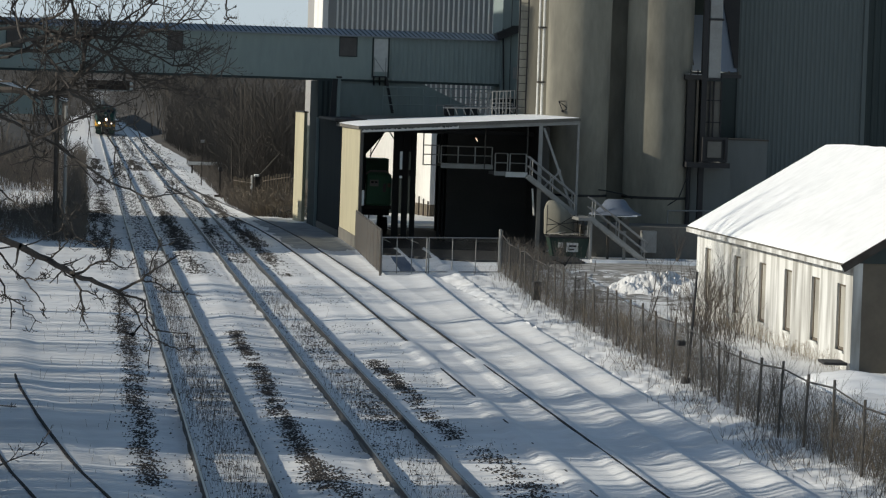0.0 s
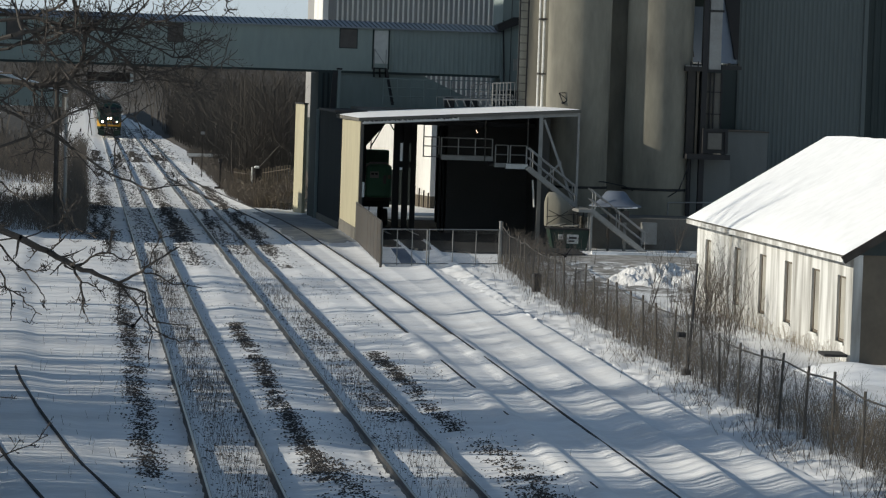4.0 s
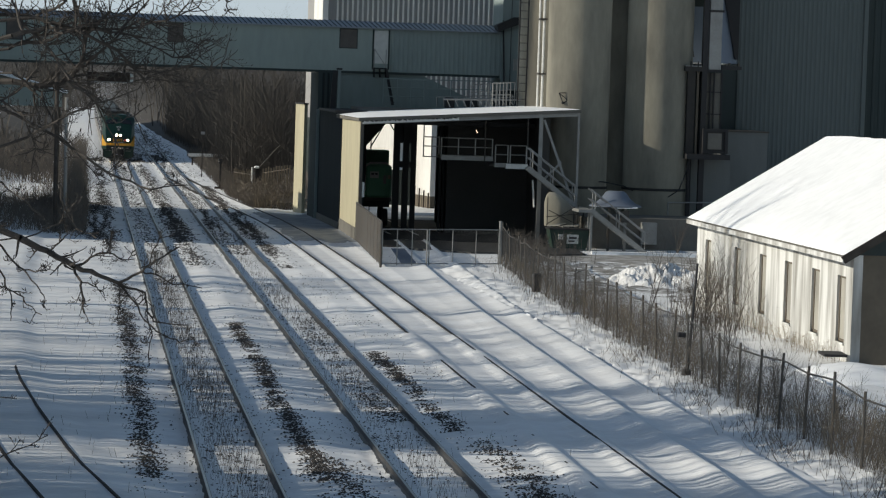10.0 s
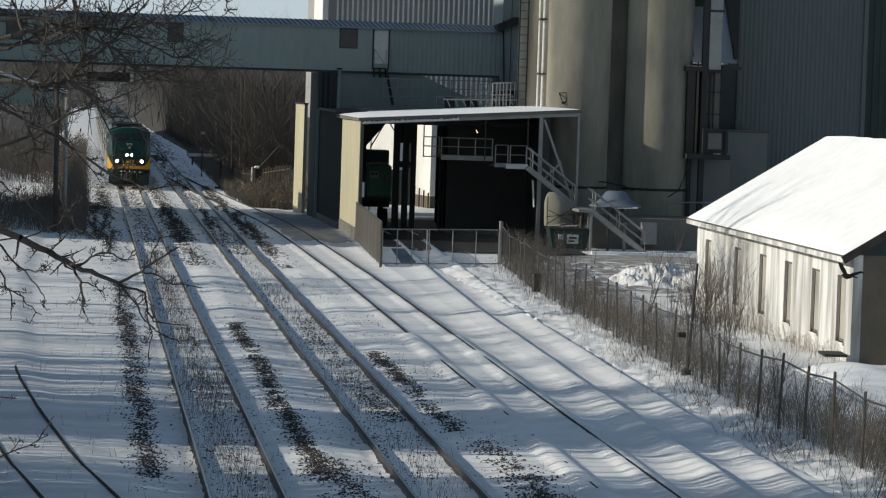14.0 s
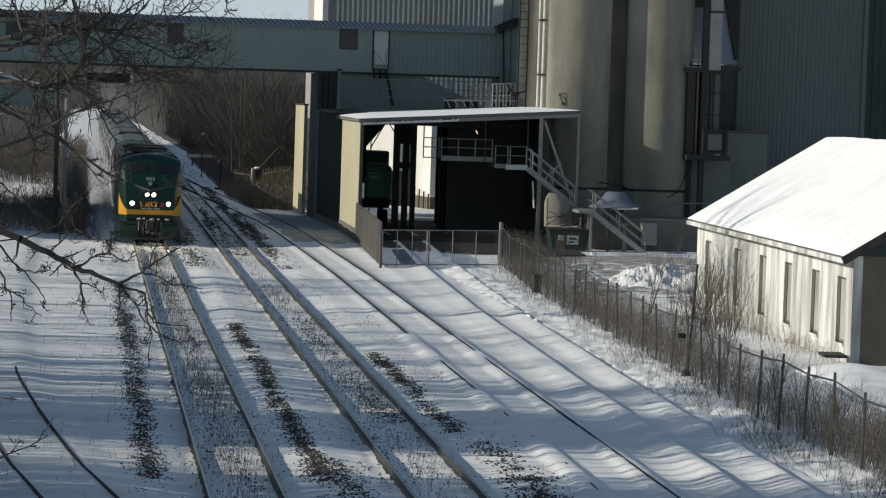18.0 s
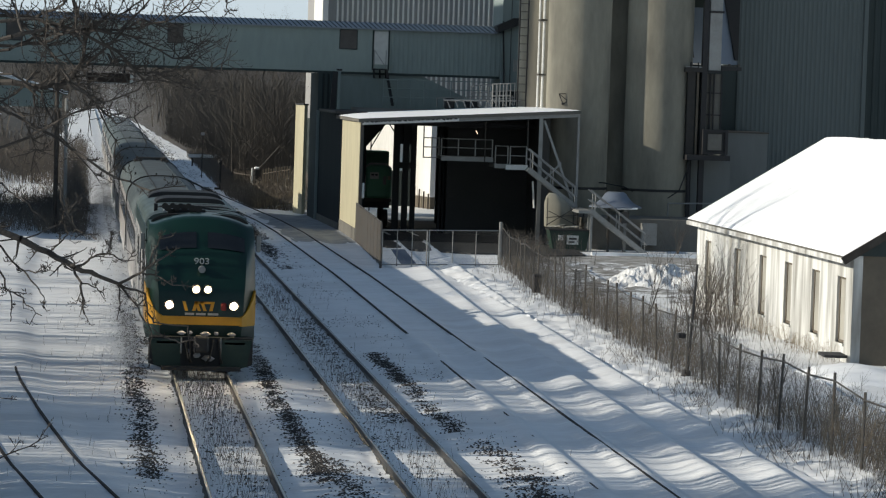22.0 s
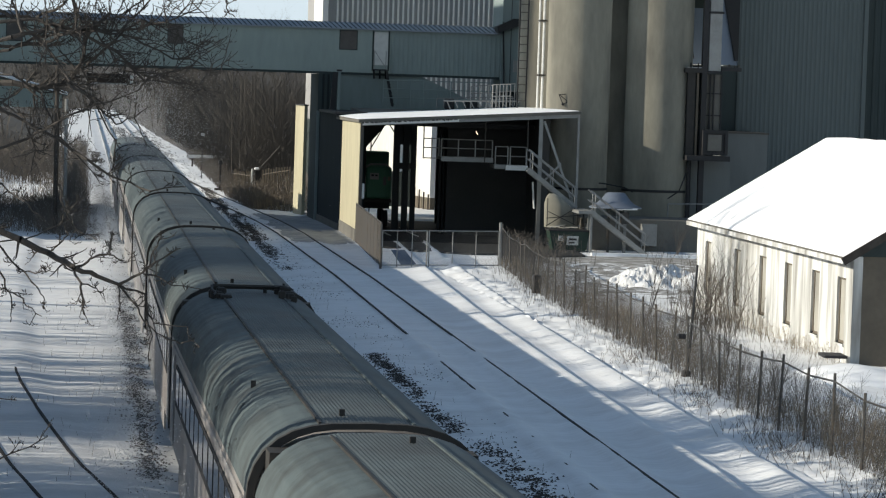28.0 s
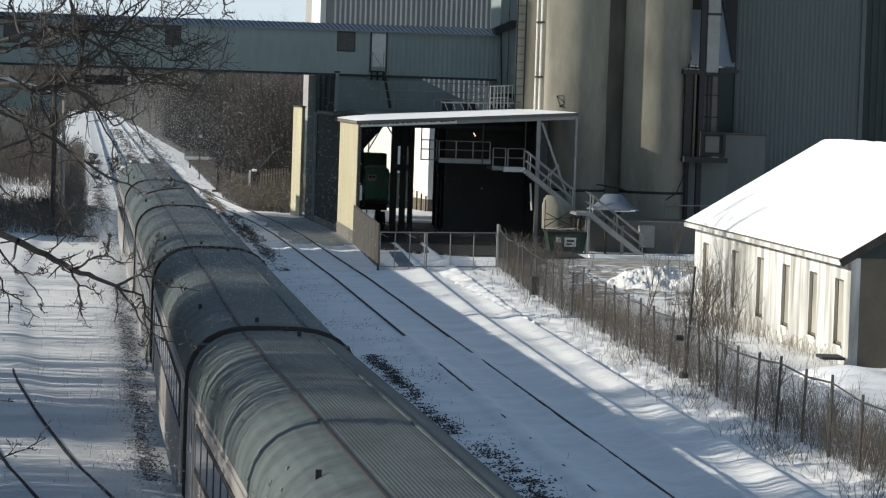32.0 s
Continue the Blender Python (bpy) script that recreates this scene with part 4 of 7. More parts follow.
def build_gate():
    t = thing("yard_gate", 16.5, 144, -0.05, "double chain-link gate across the yard entrance", "gate")
    fence_panel(t, (13.67, 142.9, -0.05), (15.82, 143.8, -0.05), 1.65, 3, GALV)
    fence_panel(t, (15.92, 143.85, -0.05), (19.35, 145.3, -0.05), 1.65, 3, GALV)
    part("gate_post", Mesh().tube((19.45, 145.4, -0.3), (19.4, 145.4, 2.0), 0.07, n=8), GALV, t, "pale gate post")
    part("gate_post", Mesh().tube((13.62, 142.85, -0.3), (13.6, 142.85, 1.9), 0.06, n=8), FENCE, t)
    a = [(14.75, 144.6, -0.06), (15.5, 144.8, -0.06), (14.95, 145.3, 0.6), (14.3, 145.1, 0.6)]
    sheet = Mesh().add(a + [(x, y + 0.04, z + 0.02) for x, y, z in a], [(0, 1, 2, 3), (7, 6, 5, 4), (0, 4, 5, 1), (1, 5, 6, 2), (2, 6, 7, 3), (3, 7, 4, 0)])
    single("fallen_sheet", sheet, BLUE_TIN, "dark grey sheet leaning on a heap behind the gate", "sheet")
    s = thing("side_fence", 14.2, 155, -0.05, "short dark fence along the siding", "fence")
    fence_panel(s, (13.62, 142.9, -0.05), (14.36, 164.8, -0.05), 2.0, 8, FENCE)
    for k in range(46):
        p = Vector((13.64, 142.9, 0)).lerp(Vector((14.34, 164.7, 0)), k / 46)
        part("slat", Mesh().box(p.x - 0.012, p.x + 0.012, p.y, p.y + 0.34, 0.0, 1.9 + 0.03 * math.sin(k * 3.7)), FENCE, s)


build_gate()


# ---------- things in the plant yard ----------
def build_yard():
    truck = thing("parked_truck", 16.8, 181, 0, "dark green truck body parked in the loading bay", "truck")
    part("body", Mesh().box(16.2, 17.68, 180.4, 184.5, 1.65, 3.5, 0.1), GREEN, truck, "dark green panelled body")
    for x in (16.5, 17.3):
        part("panel_rib", Mesh().box(x - 0.03, x + 0.03, 180.33, 180.4, 1.8, 3.3), GREEN, truck)
    part("top_trim", Mesh().prism([(16.2, 3.4), (16.45, 3.58), (17.35, 3.58), (17.6, 3.42), (17.6, 3.48), (17.35, 3.68), (16.45, 3.68), (16.2, 3.48)], 1, 180.32, 180.6), LABEL, truck, "pale arched trim")
    part("rear_container", Mesh().box(15.9, 17.95, 185.0, 187.0, 1.2, 4.25, 0.05), GREEN, truck, "dark green container behind")
    part("label", Mesh().box(16.43, 16.93, 180.3, 180.38, 2.76, 3.13), LABEL, truck, "white label")
    part("label_bars", Mesh().box(16.5, 16.65, 180.28, 180.3, 2.95, 3.04).box(16.72, 16.86, 180.28, 180.3, 2.95, 3.04), SKIP_GREEN, truck)
    part("small_label", Mesh().box(17.2, 17.36, 180.3, 180.38, 2.45, 2.92), GALV, truck, "grey plate")
    part("yellow_mark", Mesh().box(17.46, 17.62, 180.3, 180.38, 2.72, 2.94), CREAM, truck)
    part("fender", Mesh().box(15.98, 16.2, 180.35, 181.2, 2.0, 2.95, 0.05), LABEL, truck, "white corner fairing")
    part("bumper", Mesh().box(16.0, 17.7, 180.3, 180.5, 1.45, 1.65, 0.03), FENCE, truck)
    part("underframe", Mesh().box(15.8, 17.6, 180.5, 184.4, 1.1, 1.5), DARK, truck)
    for x in (16.0, 17.4):
        part("wheel", Mesh().tube((x - 0.15, 181.2, 0.5), (x + 0.15, 181.2, 0.5), 0.5, n=20), DARK, truck)
        part("wheel", Mesh().tube((x - 0.15, 183.7, 0.5), (x + 0.15, 183.7, 0.5), 0.5, n=20), DARK, truck)
    lamp = thing("wall_lantern", 14.85, 165.2, 1.0, "white enamel fittings on the bay's front post", "fitting")
    part("upper_box", Mesh().box(14.5, 14.75, 164.9, 165.1, 2.2, 3.0, 0.03), LABEL, lamp)
    part("lower_box", Mesh().box(14.46, 14.8, 164.85, 165.1, 0.9, 1.5, 0.03), GALV, lamp)
    part("bracket", Mesh().box(14.55, 14.65, 164.95, 165.1, 0.2, 2.2), DARK, lamp)
    single("yard_shelter", Mesh().prism([(22.55, 214.6), (23.25, 210.7), (23.6, 210.8), (23.1, 214.7)], 2, 0.7, 7.2), RIBBED, "sunlit white sheet wall seen through the bay", "wall")
    single("white_store", Mesh().prism([(17.2, 209), (20.4, 203.5), (20.8, 204.5), (18.0, 210)], 2, 2.6, 7.4), RIBBED, "white sheeted store lit by the sun", "store")
    wall = thing("block_base", 22.9, 212.5, 0, "grey block base and posts below the white wall", "wall base")
    part("base_slab", Mesh().prism([(22.57, 214.6), (23.27, 210.7), (23.6, 210.8), (23.1, 214.7)], 2, -0.2, 0.7), SHADE_WALL, wall)
    for k in range(4):
        part("post", Mesh().box(22.5 + 0.2 * k, 22.6 + 0.2 * k, 213.6 - k, 213.7 - k, -0.2, 1.3 - 0.12 * k), TIMBER, wall)
    lattice = thing("lattice_frame", 17.6, 202.5, 0, "thin dark lattice frame behind the bay", "frame")
    for p, q in (((18.4, 4.0), (20.3, 7.4)), ((18.4, 7.4), (20.3, 4.6)), ((18.5, 5.9), (20.3, 5.9)), ((18.45, 0), (18.45, 7.6)), ((20.25, 0), (20.25, 7.6))):
        part("strut", Mesh().beam((p[0], 202.5, p[1]), (q[0], 202.5, q[1]), 0.07, 0.07), DARK, lattice)
    tank = thing("storage_tank", 25, 163.6, 0, "cream painted hopper tank with a sloping top", "tank")
    part("tank_shell", Mesh().loft([[(cx + r * math.cos(2 * math.pi * k / 24), 163.75 + r * math.sin(2 * math.pi * k / 24), z) for k in range(24)] for cx, r, z in ((24.5, 0.16, 2.8), (24.58, 0.38, 2.62), (24.74, 0.62, 2.3), (24.86, 0.74, 1.95), (24.9, 0.76, 1.05))]), CONCRETE, tank, "dull cream sheet shell", True)
    for p, q in (((24.1, 1.55), (25.9, 1.75)), ((24.1, 1.15), (25.6, 2.1)), ((24.15, -0.1), (24.15, 2.6)), ((25.75, -0.1), (25.75, 2.2)), ((24.2, 1.9), (25.7, 1.2))):
        part("frame_bar", Mesh().beam((p[0], 162.78, p[1]), (q[0], 162.78, q[1]), 0.04, 0.04), FENCE, tank)
    part("tank_leg", Mesh().box(24.4, 24.5, 163.3, 163.4, -0.2, 1.05).box(25.4, 25.5, 163.3, 163.4, -0.2, 1.05), FENCE, tank)
    bin_ = thing("waste_skip", 25.2, 162, 0, "dark green waste skip with white labels", "skip")
    part("skip_body", Mesh().prism([(24.3, -0.05), (26.0, -0.05), (26.2, 0.95), (24.1, 0.95)], 1, 161.4, 162.7), SKIP_GREEN, bin_)
    part("lid", Mesh().box(24.05, 26.25, 161.35, 162.75, 0.95, 1.02), DARK, bin_)
    part("label", Mesh().box(25.0, 25.6, 161.33, 161.39, 0.25, 0.72), LABEL, bin_, "white label with dark bars")
    part("label_bars", Mesh().box(25.1, 25.5, 161.31, 161.33, 0.5, 0.6).box(25.1, 25.4, 161.31, 161.33, 0.34, 0.42), DARK, bin_)
    part("small_label", Mesh().box(24.55, 24.8, 161.33, 161.39, 0.45, 0.72), LABEL, bin_)
    jr = random.Random(8)
    junk = thing("scrap_wood", 25.1, 162, 1.0, "pale scrap sticks lying across the skip", "scrap")
    for _ in range(14):
        x, y, a = jr.uniform(24.2, 26.0), jr.uniform(161.5, 162.5), jr.uniform(-0.5, 0.5)
        part("stick", Mesh().beam((x - 0.3, y, 1.06 + jr.uniform(0, 0.1)), (x + 0.3, y + a, 1.08 + jr.uniform(0, 0.22)), 0.03, 0.03), jr.choice((WINDOW, TIMBER, GALV)), junk)
    cab_ = thing("hanging_cable", 30.85, 170.4, 3, "dark cable sagging round the silos", "cable")
    sag = Mesh()
    pts = [(26.0, 171.0, 3.3), (27.0, 170.95, 3.25), (28.4, 171.0, 3.2), (29.6, 171.2, 3.0), (30.3, 170.9, 2.65), (31.2, 170.35, 2.5), (31.9, 170.35, 2.5), (32.5, 170.4, 2.9), (32.9, 170.4, 4.0), (33.0, 170.4, 4.6)]
    for a, b in zip(pts, pts[1:]):
        sag.tube(a, b, 0.035, n=6)
    part("cable", sag, DARK, cab_)
    wp = thing("water_pipe", 32.6, 170, 0, "thin grey water pipe with a valve", "pipe")
    part("pipe", Mesh().tube((31.9, 170.3, -0.2), (31.9, 170.3, 2.2), 0.04, n=8).tube((31.9, 170.3, 2.2), (38.0, 170.3, 2.35), 0.04, n=8), GALV, wp)
    part("valve", Mesh().box(31.8, 32.05, 170.15, 170.3, 1.0, 1.15, 0.02), GALV, wp)
    cone = thing("hopper_cover", 27.7, 162.5, 0, "blue-grey tin cone roof over a small dock hatch", "hopper")
    n = 24
    part("cone", Mesh().loft([[(27.68 + r * math.cos(2 * math.pi * k / n), 162.6 + 0.8 * r * math.sin(2 * math.pi * k / n), z) for k in range(n)] for r, z in ((0.42, 3.0), (0.55, 2.92), (0.78, 2.6), (1.05, 2.38), (1.38, 2.24), (1.38, 2.18))]), BLUE_TIN, cone, "tin cone with snow along its rim", True)
    part("rim_snow", Mesh().tube((27.6, 161.6, 2.16), (28.7, 161.75, 2.18), 0.05, n=6), ROOF_SNOW, cone)
    part("post", Mesh().box(28.05, 28.2, 162.0, 162.15, -0.2, 2.15), GALV, cone)
    part("post", Mesh().box(27.2, 27.32, 162.0, 162.12, -0.2, 2.15), FENCE, cone)
    part("box", Mesh().box(27.9, 28.3, 161.9, 162.3, 1.4, 2.0), FENCE, cone)
    single("plinth_wall", Mesh().box(26.2, 33.2, 164.0, 168.6, -0.2, 1.55), CONCRETE_DARK, "low stained concrete plinth below the silos", "plinth")
    single("dock_kerb", Mesh().box(25.8, 32.5, 158.0, 158.5, -0.2, 0.05), ROOF_SNOW, "snow-capped kerb of the dock", "kerb")
    cab = thing("meter_cabinet", 29.6, 163.6, 0, "grey metal cabinet on the plinth wall", "cabinet")
    part("cabinet_box", Mesh().box(29.3, 30.1, 163.5, 164.0, 0.2, 1.35, 0.02), GALV, cab)
    box2 = thing("switch_box", 26.5, 163.6, 0.9, "small grey switch box on a pipe", "box")
    part("switch_case", Mesh().box(26.3, 26.6, 163.6, 164.0, 0.95, 1.3, 0.02), GALV, box2)
    part("pipe", Mesh().tube((26.2, 163.7, -0.2), (26.2, 163.7, 1.9), 0.05), FENCE, box2)
    # roof-top clutter on the canopy
    gear = thing("roof_railing", 24, 186, 6.9, "galvanised handrails on the canopy roof", "railing")
    railing(gear, (17.7, 187.5, 6.9), (24.2, 187.5, 6.95), 1.55, 9, BLOCK, 3)
    railing(gear, (20.2, 181.0, 6.95), (24.6, 181.0, 7.2), 0.55, 12, GALV, 1)
    railing(gear, (21.8, 178.0, 7.0), (24.3, 178.0, 7.25), 1.25, 6, GALV, 3)
    railing(gear, (22.7, 175.4, 7.1), (23.7, 175.4, 7.15), 1.3, 6, GALV, 2)
    for k in range(9):
        x = 20.4 + k * 0.45
        part("trestle", Mesh().beam((x, 177.6, 7.4), (x + 0.2, 177.6, 6.95 + 0.03 * k), 0.05, 0.05), GALV, gear)
    part("machine", Mesh().box(20.6, 21.15, 180.2, 180.7, 6.9, 7.5, 0.05), DARK, gear, "black machine")
    part("hatch", Mesh().box(22.4, 23.2, 185, 186, 6.7, 7.35), DARK, gear, "dark roof hatch")
    part("pipe_run", Mesh().tube((20.2, 177.6, 7.4), (24.6, 177.6, 7.5), 0.06), GALV, gear)
    lad = thing("silo_ladder", 24.7, 176.2, 6.9, "tall steel ladder up the silo", "ladder")
    for x in (24.2, 24.68):
        part("ladder_rail", Mesh().box(x - 0.035, x + 0.035, 176.1, 176.2, 6.8, 24), DARK, lad)
    for k in range(36):
        z = 7.1 + k * 0.45
        part("rung", Mesh().box(24.2, 24.68, 176.12, 176.17, z - 0.02, z + 0.02), FENCE, lad)
    pipes = thing("riser_pipes", 24.9, 172.1, 6.9, "bright upright riser pipes on the silo", "pipe")
    part("pipe", Mesh().tube((24.93, 173.3, 6.8), (24.93, 173.3, 24), 0.07, n=8), LABEL, pipes, "bright sunlit pipe", True)
    part("pipe", Mesh().tube((25.1, 172.75, 6.8), (25.1, 172.75, 24), 0.08, n=8), LABEL, pipes, "", True)
    for z in (9.0, 12.0, 15.0):
        part("pipe_clamp", Mesh().box(24.85, 25.25, 172.6, 173.4, z - 0.05, z + 0.05), FENCE, pipes)
    br = thing("pulley_bracket", 26.1, 171.0, 7.4, "small dark steel bracket on the silo", "bracket")
    for p, q in (((25.75, 170.78, 7.98), (26.25, 170.78, 7.6)), ((25.75, 170.78, 7.98), (25.98, 170.78, 7.45)), ((25.98, 170.78, 7.45), (26.25, 170.78, 7.6)), ((25.75, 170.78, 7.98), (26.12, 170.78, 8.0))):
        part("arm", Mesh().beam(p, q, 0.04, 0.04), DARK, br)
    part("anchor", Mesh().box(25.92, 26.04, 170.74, 171.2, 7.4, 7.5), DARK, br)


build_yard()


def build_fence_side():
    p = thing("leaning_pole", 17.65, 90.3, 0, "thin rusty leaning pole with a hanging fitting", "pole")
    part("pole", Mesh().tube((17.65, 90.3, -0.2), (17.93, 90.7, 3.3), 0.045, 0.035, n=8), DARK, p, "", True)
    part("fitting", Mesh().box(17.35, 17.6, 90.3, 90.5, 1.15, 1.3, 0.03), DARK, p, "dark hanging fitting")
    part("base_block", Mesh().box(17.5, 17.75, 90.15, 90.4, -0.1, 0.25, 0.05), DARK, p)
    m = Mesh()
    n = 16
    for j in range(n + 1):
        for i in range(n + 1):
            u, v = i / n * 2 - 1, j / n * 2 - 1
            x, y = 23.0 + 1.6 * u, 91.2 + 3.2 * v
            e = max(0, 1 - u * u) * max(0, 1 - v * v)
            m.v.append((x, y, -0.12 + 0.5 * e ** 0.6 + 0.05 * n2(x, y, 1.5)))
    m.f = [(j * (n + 1) + i, j * (n + 1) + i + 1, (j + 1) * (n + 1) + i + 1, (j + 1) * (n + 1) + i) for j in range(n) for i in range(n)]
    single("snow_mound", m, ROOF_SNOW, "low snow drift by the shed's corner", "snow drift", smooth=True)
    single("roof_offcut", Mesh().prism([(22.9, 95.2), (23.6, 95.1), (23.7, 96.4), (23.0, 96.5)], 2, 0.28, 0.36), DARK, "dark board lying in the snow", "board")
    b = thing("buffer_block", 18.3, 127, 0, "dark stump at the end of the fence", "stump")
    part("stump", Mesh().box(18.25, 18.6, 126.3, 126.7, -0.2, 0.75, 0.05), DARK, b)


build_fence_side()


def build_slush():
    """Dirty driven snow between the fence and the snow pile."""
    m = Mesh()
    n, k = 60, 26
    for j in range(k + 1):
        y = 122 + 41 * j / k
        for i in range(n + 1):
            x = fence_x(y) + 1.2 + (36 - fence_x(y)) * i / n
            edge = min(1, 6 * j / k, 6 * (k - j) / k, 10 * i / n + 0.2 * n2(x, y, 0.8))
            m.v.append((x, y, ground_z(x, y) - 0.06 + 0.085 * edge + 0.03 * n2(x, y, 0.6)))
    m.f = [(j * (n + 1) + i, j * (n + 1) + i + 1, (j + 1) * (n + 1) + i + 1, (j + 1) * (n + 1) + i) for j in range(k) for i in range(n)]
    single("yard_road", m, SLUSH, "dirty driven snow of the plant road", "road", kind="structure", smooth=True)
    # grey sheet over the shadow band, darkening its shade by colour
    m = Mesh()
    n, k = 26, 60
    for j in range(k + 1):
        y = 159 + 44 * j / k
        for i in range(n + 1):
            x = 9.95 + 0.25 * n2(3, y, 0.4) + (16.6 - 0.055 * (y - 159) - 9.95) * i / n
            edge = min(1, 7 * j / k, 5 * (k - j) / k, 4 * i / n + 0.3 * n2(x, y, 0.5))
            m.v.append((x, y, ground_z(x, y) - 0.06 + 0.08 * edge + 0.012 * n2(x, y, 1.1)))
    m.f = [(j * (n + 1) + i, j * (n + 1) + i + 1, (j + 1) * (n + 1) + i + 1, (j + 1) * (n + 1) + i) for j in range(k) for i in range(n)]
    single("gate_road", m, SHADE_BAND_SNOW, "snow sheet coloured grey to deepen the shade under the bridge", "road", kind="structure", smooth=True)


build_slush()


def build_pile():
    m = Mesh()
    nx, ny = 46, 22
    for j in range(ny + 1):
        for i in range(nx + 1):
            u, v = i / nx * 2 - 1, j / ny * 2 - 1
            x, y = 25.2 + 2.7 * u, 133.5 + 2.6 * v
            e = max(0, 1 - u * u * 0.9 - v * v)
            m.v.append((x, y, -0.15 + 1.25 * e ** 0.7 * (0.75 + 0.6 * n2(x, y, 0.7)) + 0.16 * n2(x, y, 2.6) * min(1, 3 * e) + 0.09 * n2(x, y, 6.0) * min(1, 3 * e)))
    m.f = [(j * (nx + 1) + i, j * (nx + 1) + i + 1, (j + 1) * (nx + 1) + i + 1, (j + 1) * (nx + 1) + i) for j in range(ny) for i in range(nx)]
    single("ploughed_snow", m, PILE_SNOW, "lumpy ploughed snow pile beside the shed", "snow pile")


build_pile()


# ---------- growth ----------
def bare_tree(rng, height, spread, levels=4, thick=0.16, n=4, shoots=4):
    """Trunk and bare limbs of a tree at the origin."""
    trunk, crown = Mesh(), Mesh()

    def grow(p, d, length, r, level):
        steps = 3 if level < 2 else 2
        for s in range(steps):
            d = (d + Vector((rng.uniform(-1, 1), rng.uniform(-1, 1), rng.uniform(-0.4, 0.7))) * 0.16).normalized()
            q = p + d * (length / steps)
            r2 = r * 0.82
            (trunk if level == 0 else crown).tube(p, q, r, r2, n=n if level < 2 else 3, caps=False)
            p, r = q, r2
            if level < levels and (s > 0 or level > 0):
                for _ in range(rng.randint(2, shoots) if level else shoots):
                    a = rng.uniform(0, 2 * math.pi)
                    side = Vector((math.cos(a), math.sin(a), rng.uniform(-0.1, 0.9)))
                    grow(p, (d * rng.uniform(0.5, 1.0) + side * spread).normalized(), length * rng.uniform(0.35, 0.6), r * rng.uniform(0.4, 0.62), level + 1)
    grow(Vector((0, 0, -0.3)), Vector((0, 0, 1)), height * 0.62, thick, 0)
    return trunk, crown


def build_shade_trees():
    """A row of bare trees on the west bank; they stripe the snow with shade."""
    rng = random.Random(11)
    kinds = []
    for k in range(4):
        trunk, crown = bare_tree(rng, 13 + k, 0.8, 3, 0.22 + 0.03 * k, 5, 4)
        kinds.append((mesh_data("trunk", trunk, BARK), mesh_data("crown", crown, BARK)))
    spots = []
    for y0, y1, count in ((40, 52, 4), (52, 67.3, 28), (73, 80, 15), (80, 88, 4), (88, 96, 2), (96, 112, 4), (112, 136, 7)):
        spots += [(rng.uniform(-17, -6.5) - max(0, (y0 - 110) * 0.08), rng.uniform(y0, y1)) for _ in range(count)]
    spots += [(-12.5, 114.5)]
    for k, (x, y) in enumerate(spots):
        if y > 160:
            continue
        t = thing("bank_tree", x, y, ground_z(x, y), "bare leafless tree on the railway bank", "tree", "bare trees along the bank")
        for nm, data in zip(("trunk", "crown"), kinds[k % 4]):
            ob = new(nm, data)
            ob.parent = t
        s = rng.uniform(0.65, 0.95) if k < len(spots) - 1 else 1.5
        if 90 < y < 130 and k < len(spots) - 1:
            s = 0.62
        t.rotation_euler = (0, 0, rng.uniform(0, 6.28))
        t.scale = (s, s, s)


build_shade_trees()


def scatter_weeds(name, mat, label, count, place, low, high, seed, r=0.006, lean=0.35):
    rng = random.Random(seed)
    m = Mesh()
    for _ in range(count):
        x, y, tall = place(rng)
        if x > 15.6 and 203 < y < 238:
            continue
        z = max(ground_z(x, y), bank_top(x, y))
        h = rng.uniform(low, high) * tall
        p = Vector((x, y, z - 0.03))
        q = p + Vector((rng.uniform(-lean, lean) * h, rng.uniform(-lean, lean) * h, h))
        m.tube(p, q, r, r * 0.5, n=3, caps=False)
        if h > 0.4:
            for _ in range(2):
                s = rng.uniform(0.4, 0.9)
                b = p.lerp(q, s)
                m.tube(b, b + Vector((rng.uniform(-0.3, 0.3) * h, rng.uniform(-0.3, 0.3) * h, rng.uniform(0.1, 0.35) * h)), r * 0.7, r * 0.3, n=3, caps=False)
    return single(name, m, mat, label, "weeds", kind="stuff")


def by_fence(rng):
    y = 50 + 96 * rng.random() ** 1.1
    x = fence_x(y) + rng.gauss(0.6, 0.38)
    return x, y, 0.5 + max(0, 0.5 + n2(x, y, 0.12))


scatter_weeds("fence_weeds", WEED, "tangled dry brown weeds along the fence", 2200, by_fence, 0.25, 0.95, 1)
scatter_weeds("fence_stems", WEED_DARK, "thin grey stems grown through the fence", 1500, lambda r: (lambda y: (fence_x(y) + r.gauss(0.25, 0.35), y, 0.5 + 0.7 * max(0, n2(7, y, 0.3) + 0.5)))(r.uniform(52, 144)), 0.5, 1.5, 46, r=0.0045)
scatter_weeds("fence_brush", WEED_DARK, "dark dead brush along the fence", 1200, lambda r: (lambda y: (fence_x(y) + r.gauss(1.1, 0.9), y, 0.6 + 0.6 * max(0, n2(0, y, 0.2) + 0.4)))(r.uniform(55, 140)), 0.4, 1.5, 2)
scatter_weeds("wall_weeds", WEED, "dry weeds at the foot of the shed wall", 480, lambda r: (lambda y: (23.85 - abs(r.gauss(0, 0.5)), y, 0.35 + 0.9 * max(0, n2(3, y, 0.5) + 0.3)))(r.uniform(96, 121)), 0.2, 0.9, 3)
scatter_weeds("far_grass", WEED_DARK, "dry brown grass on the far bank", 5200, lambda r: (lambda y: (east_edge(y) + 0.1 + abs(r.gauss(0, 2.0)), y, 0.8))(203 + 127 * r.random() ** 1.4), 0.4, 1.4, 5, r=0.012)
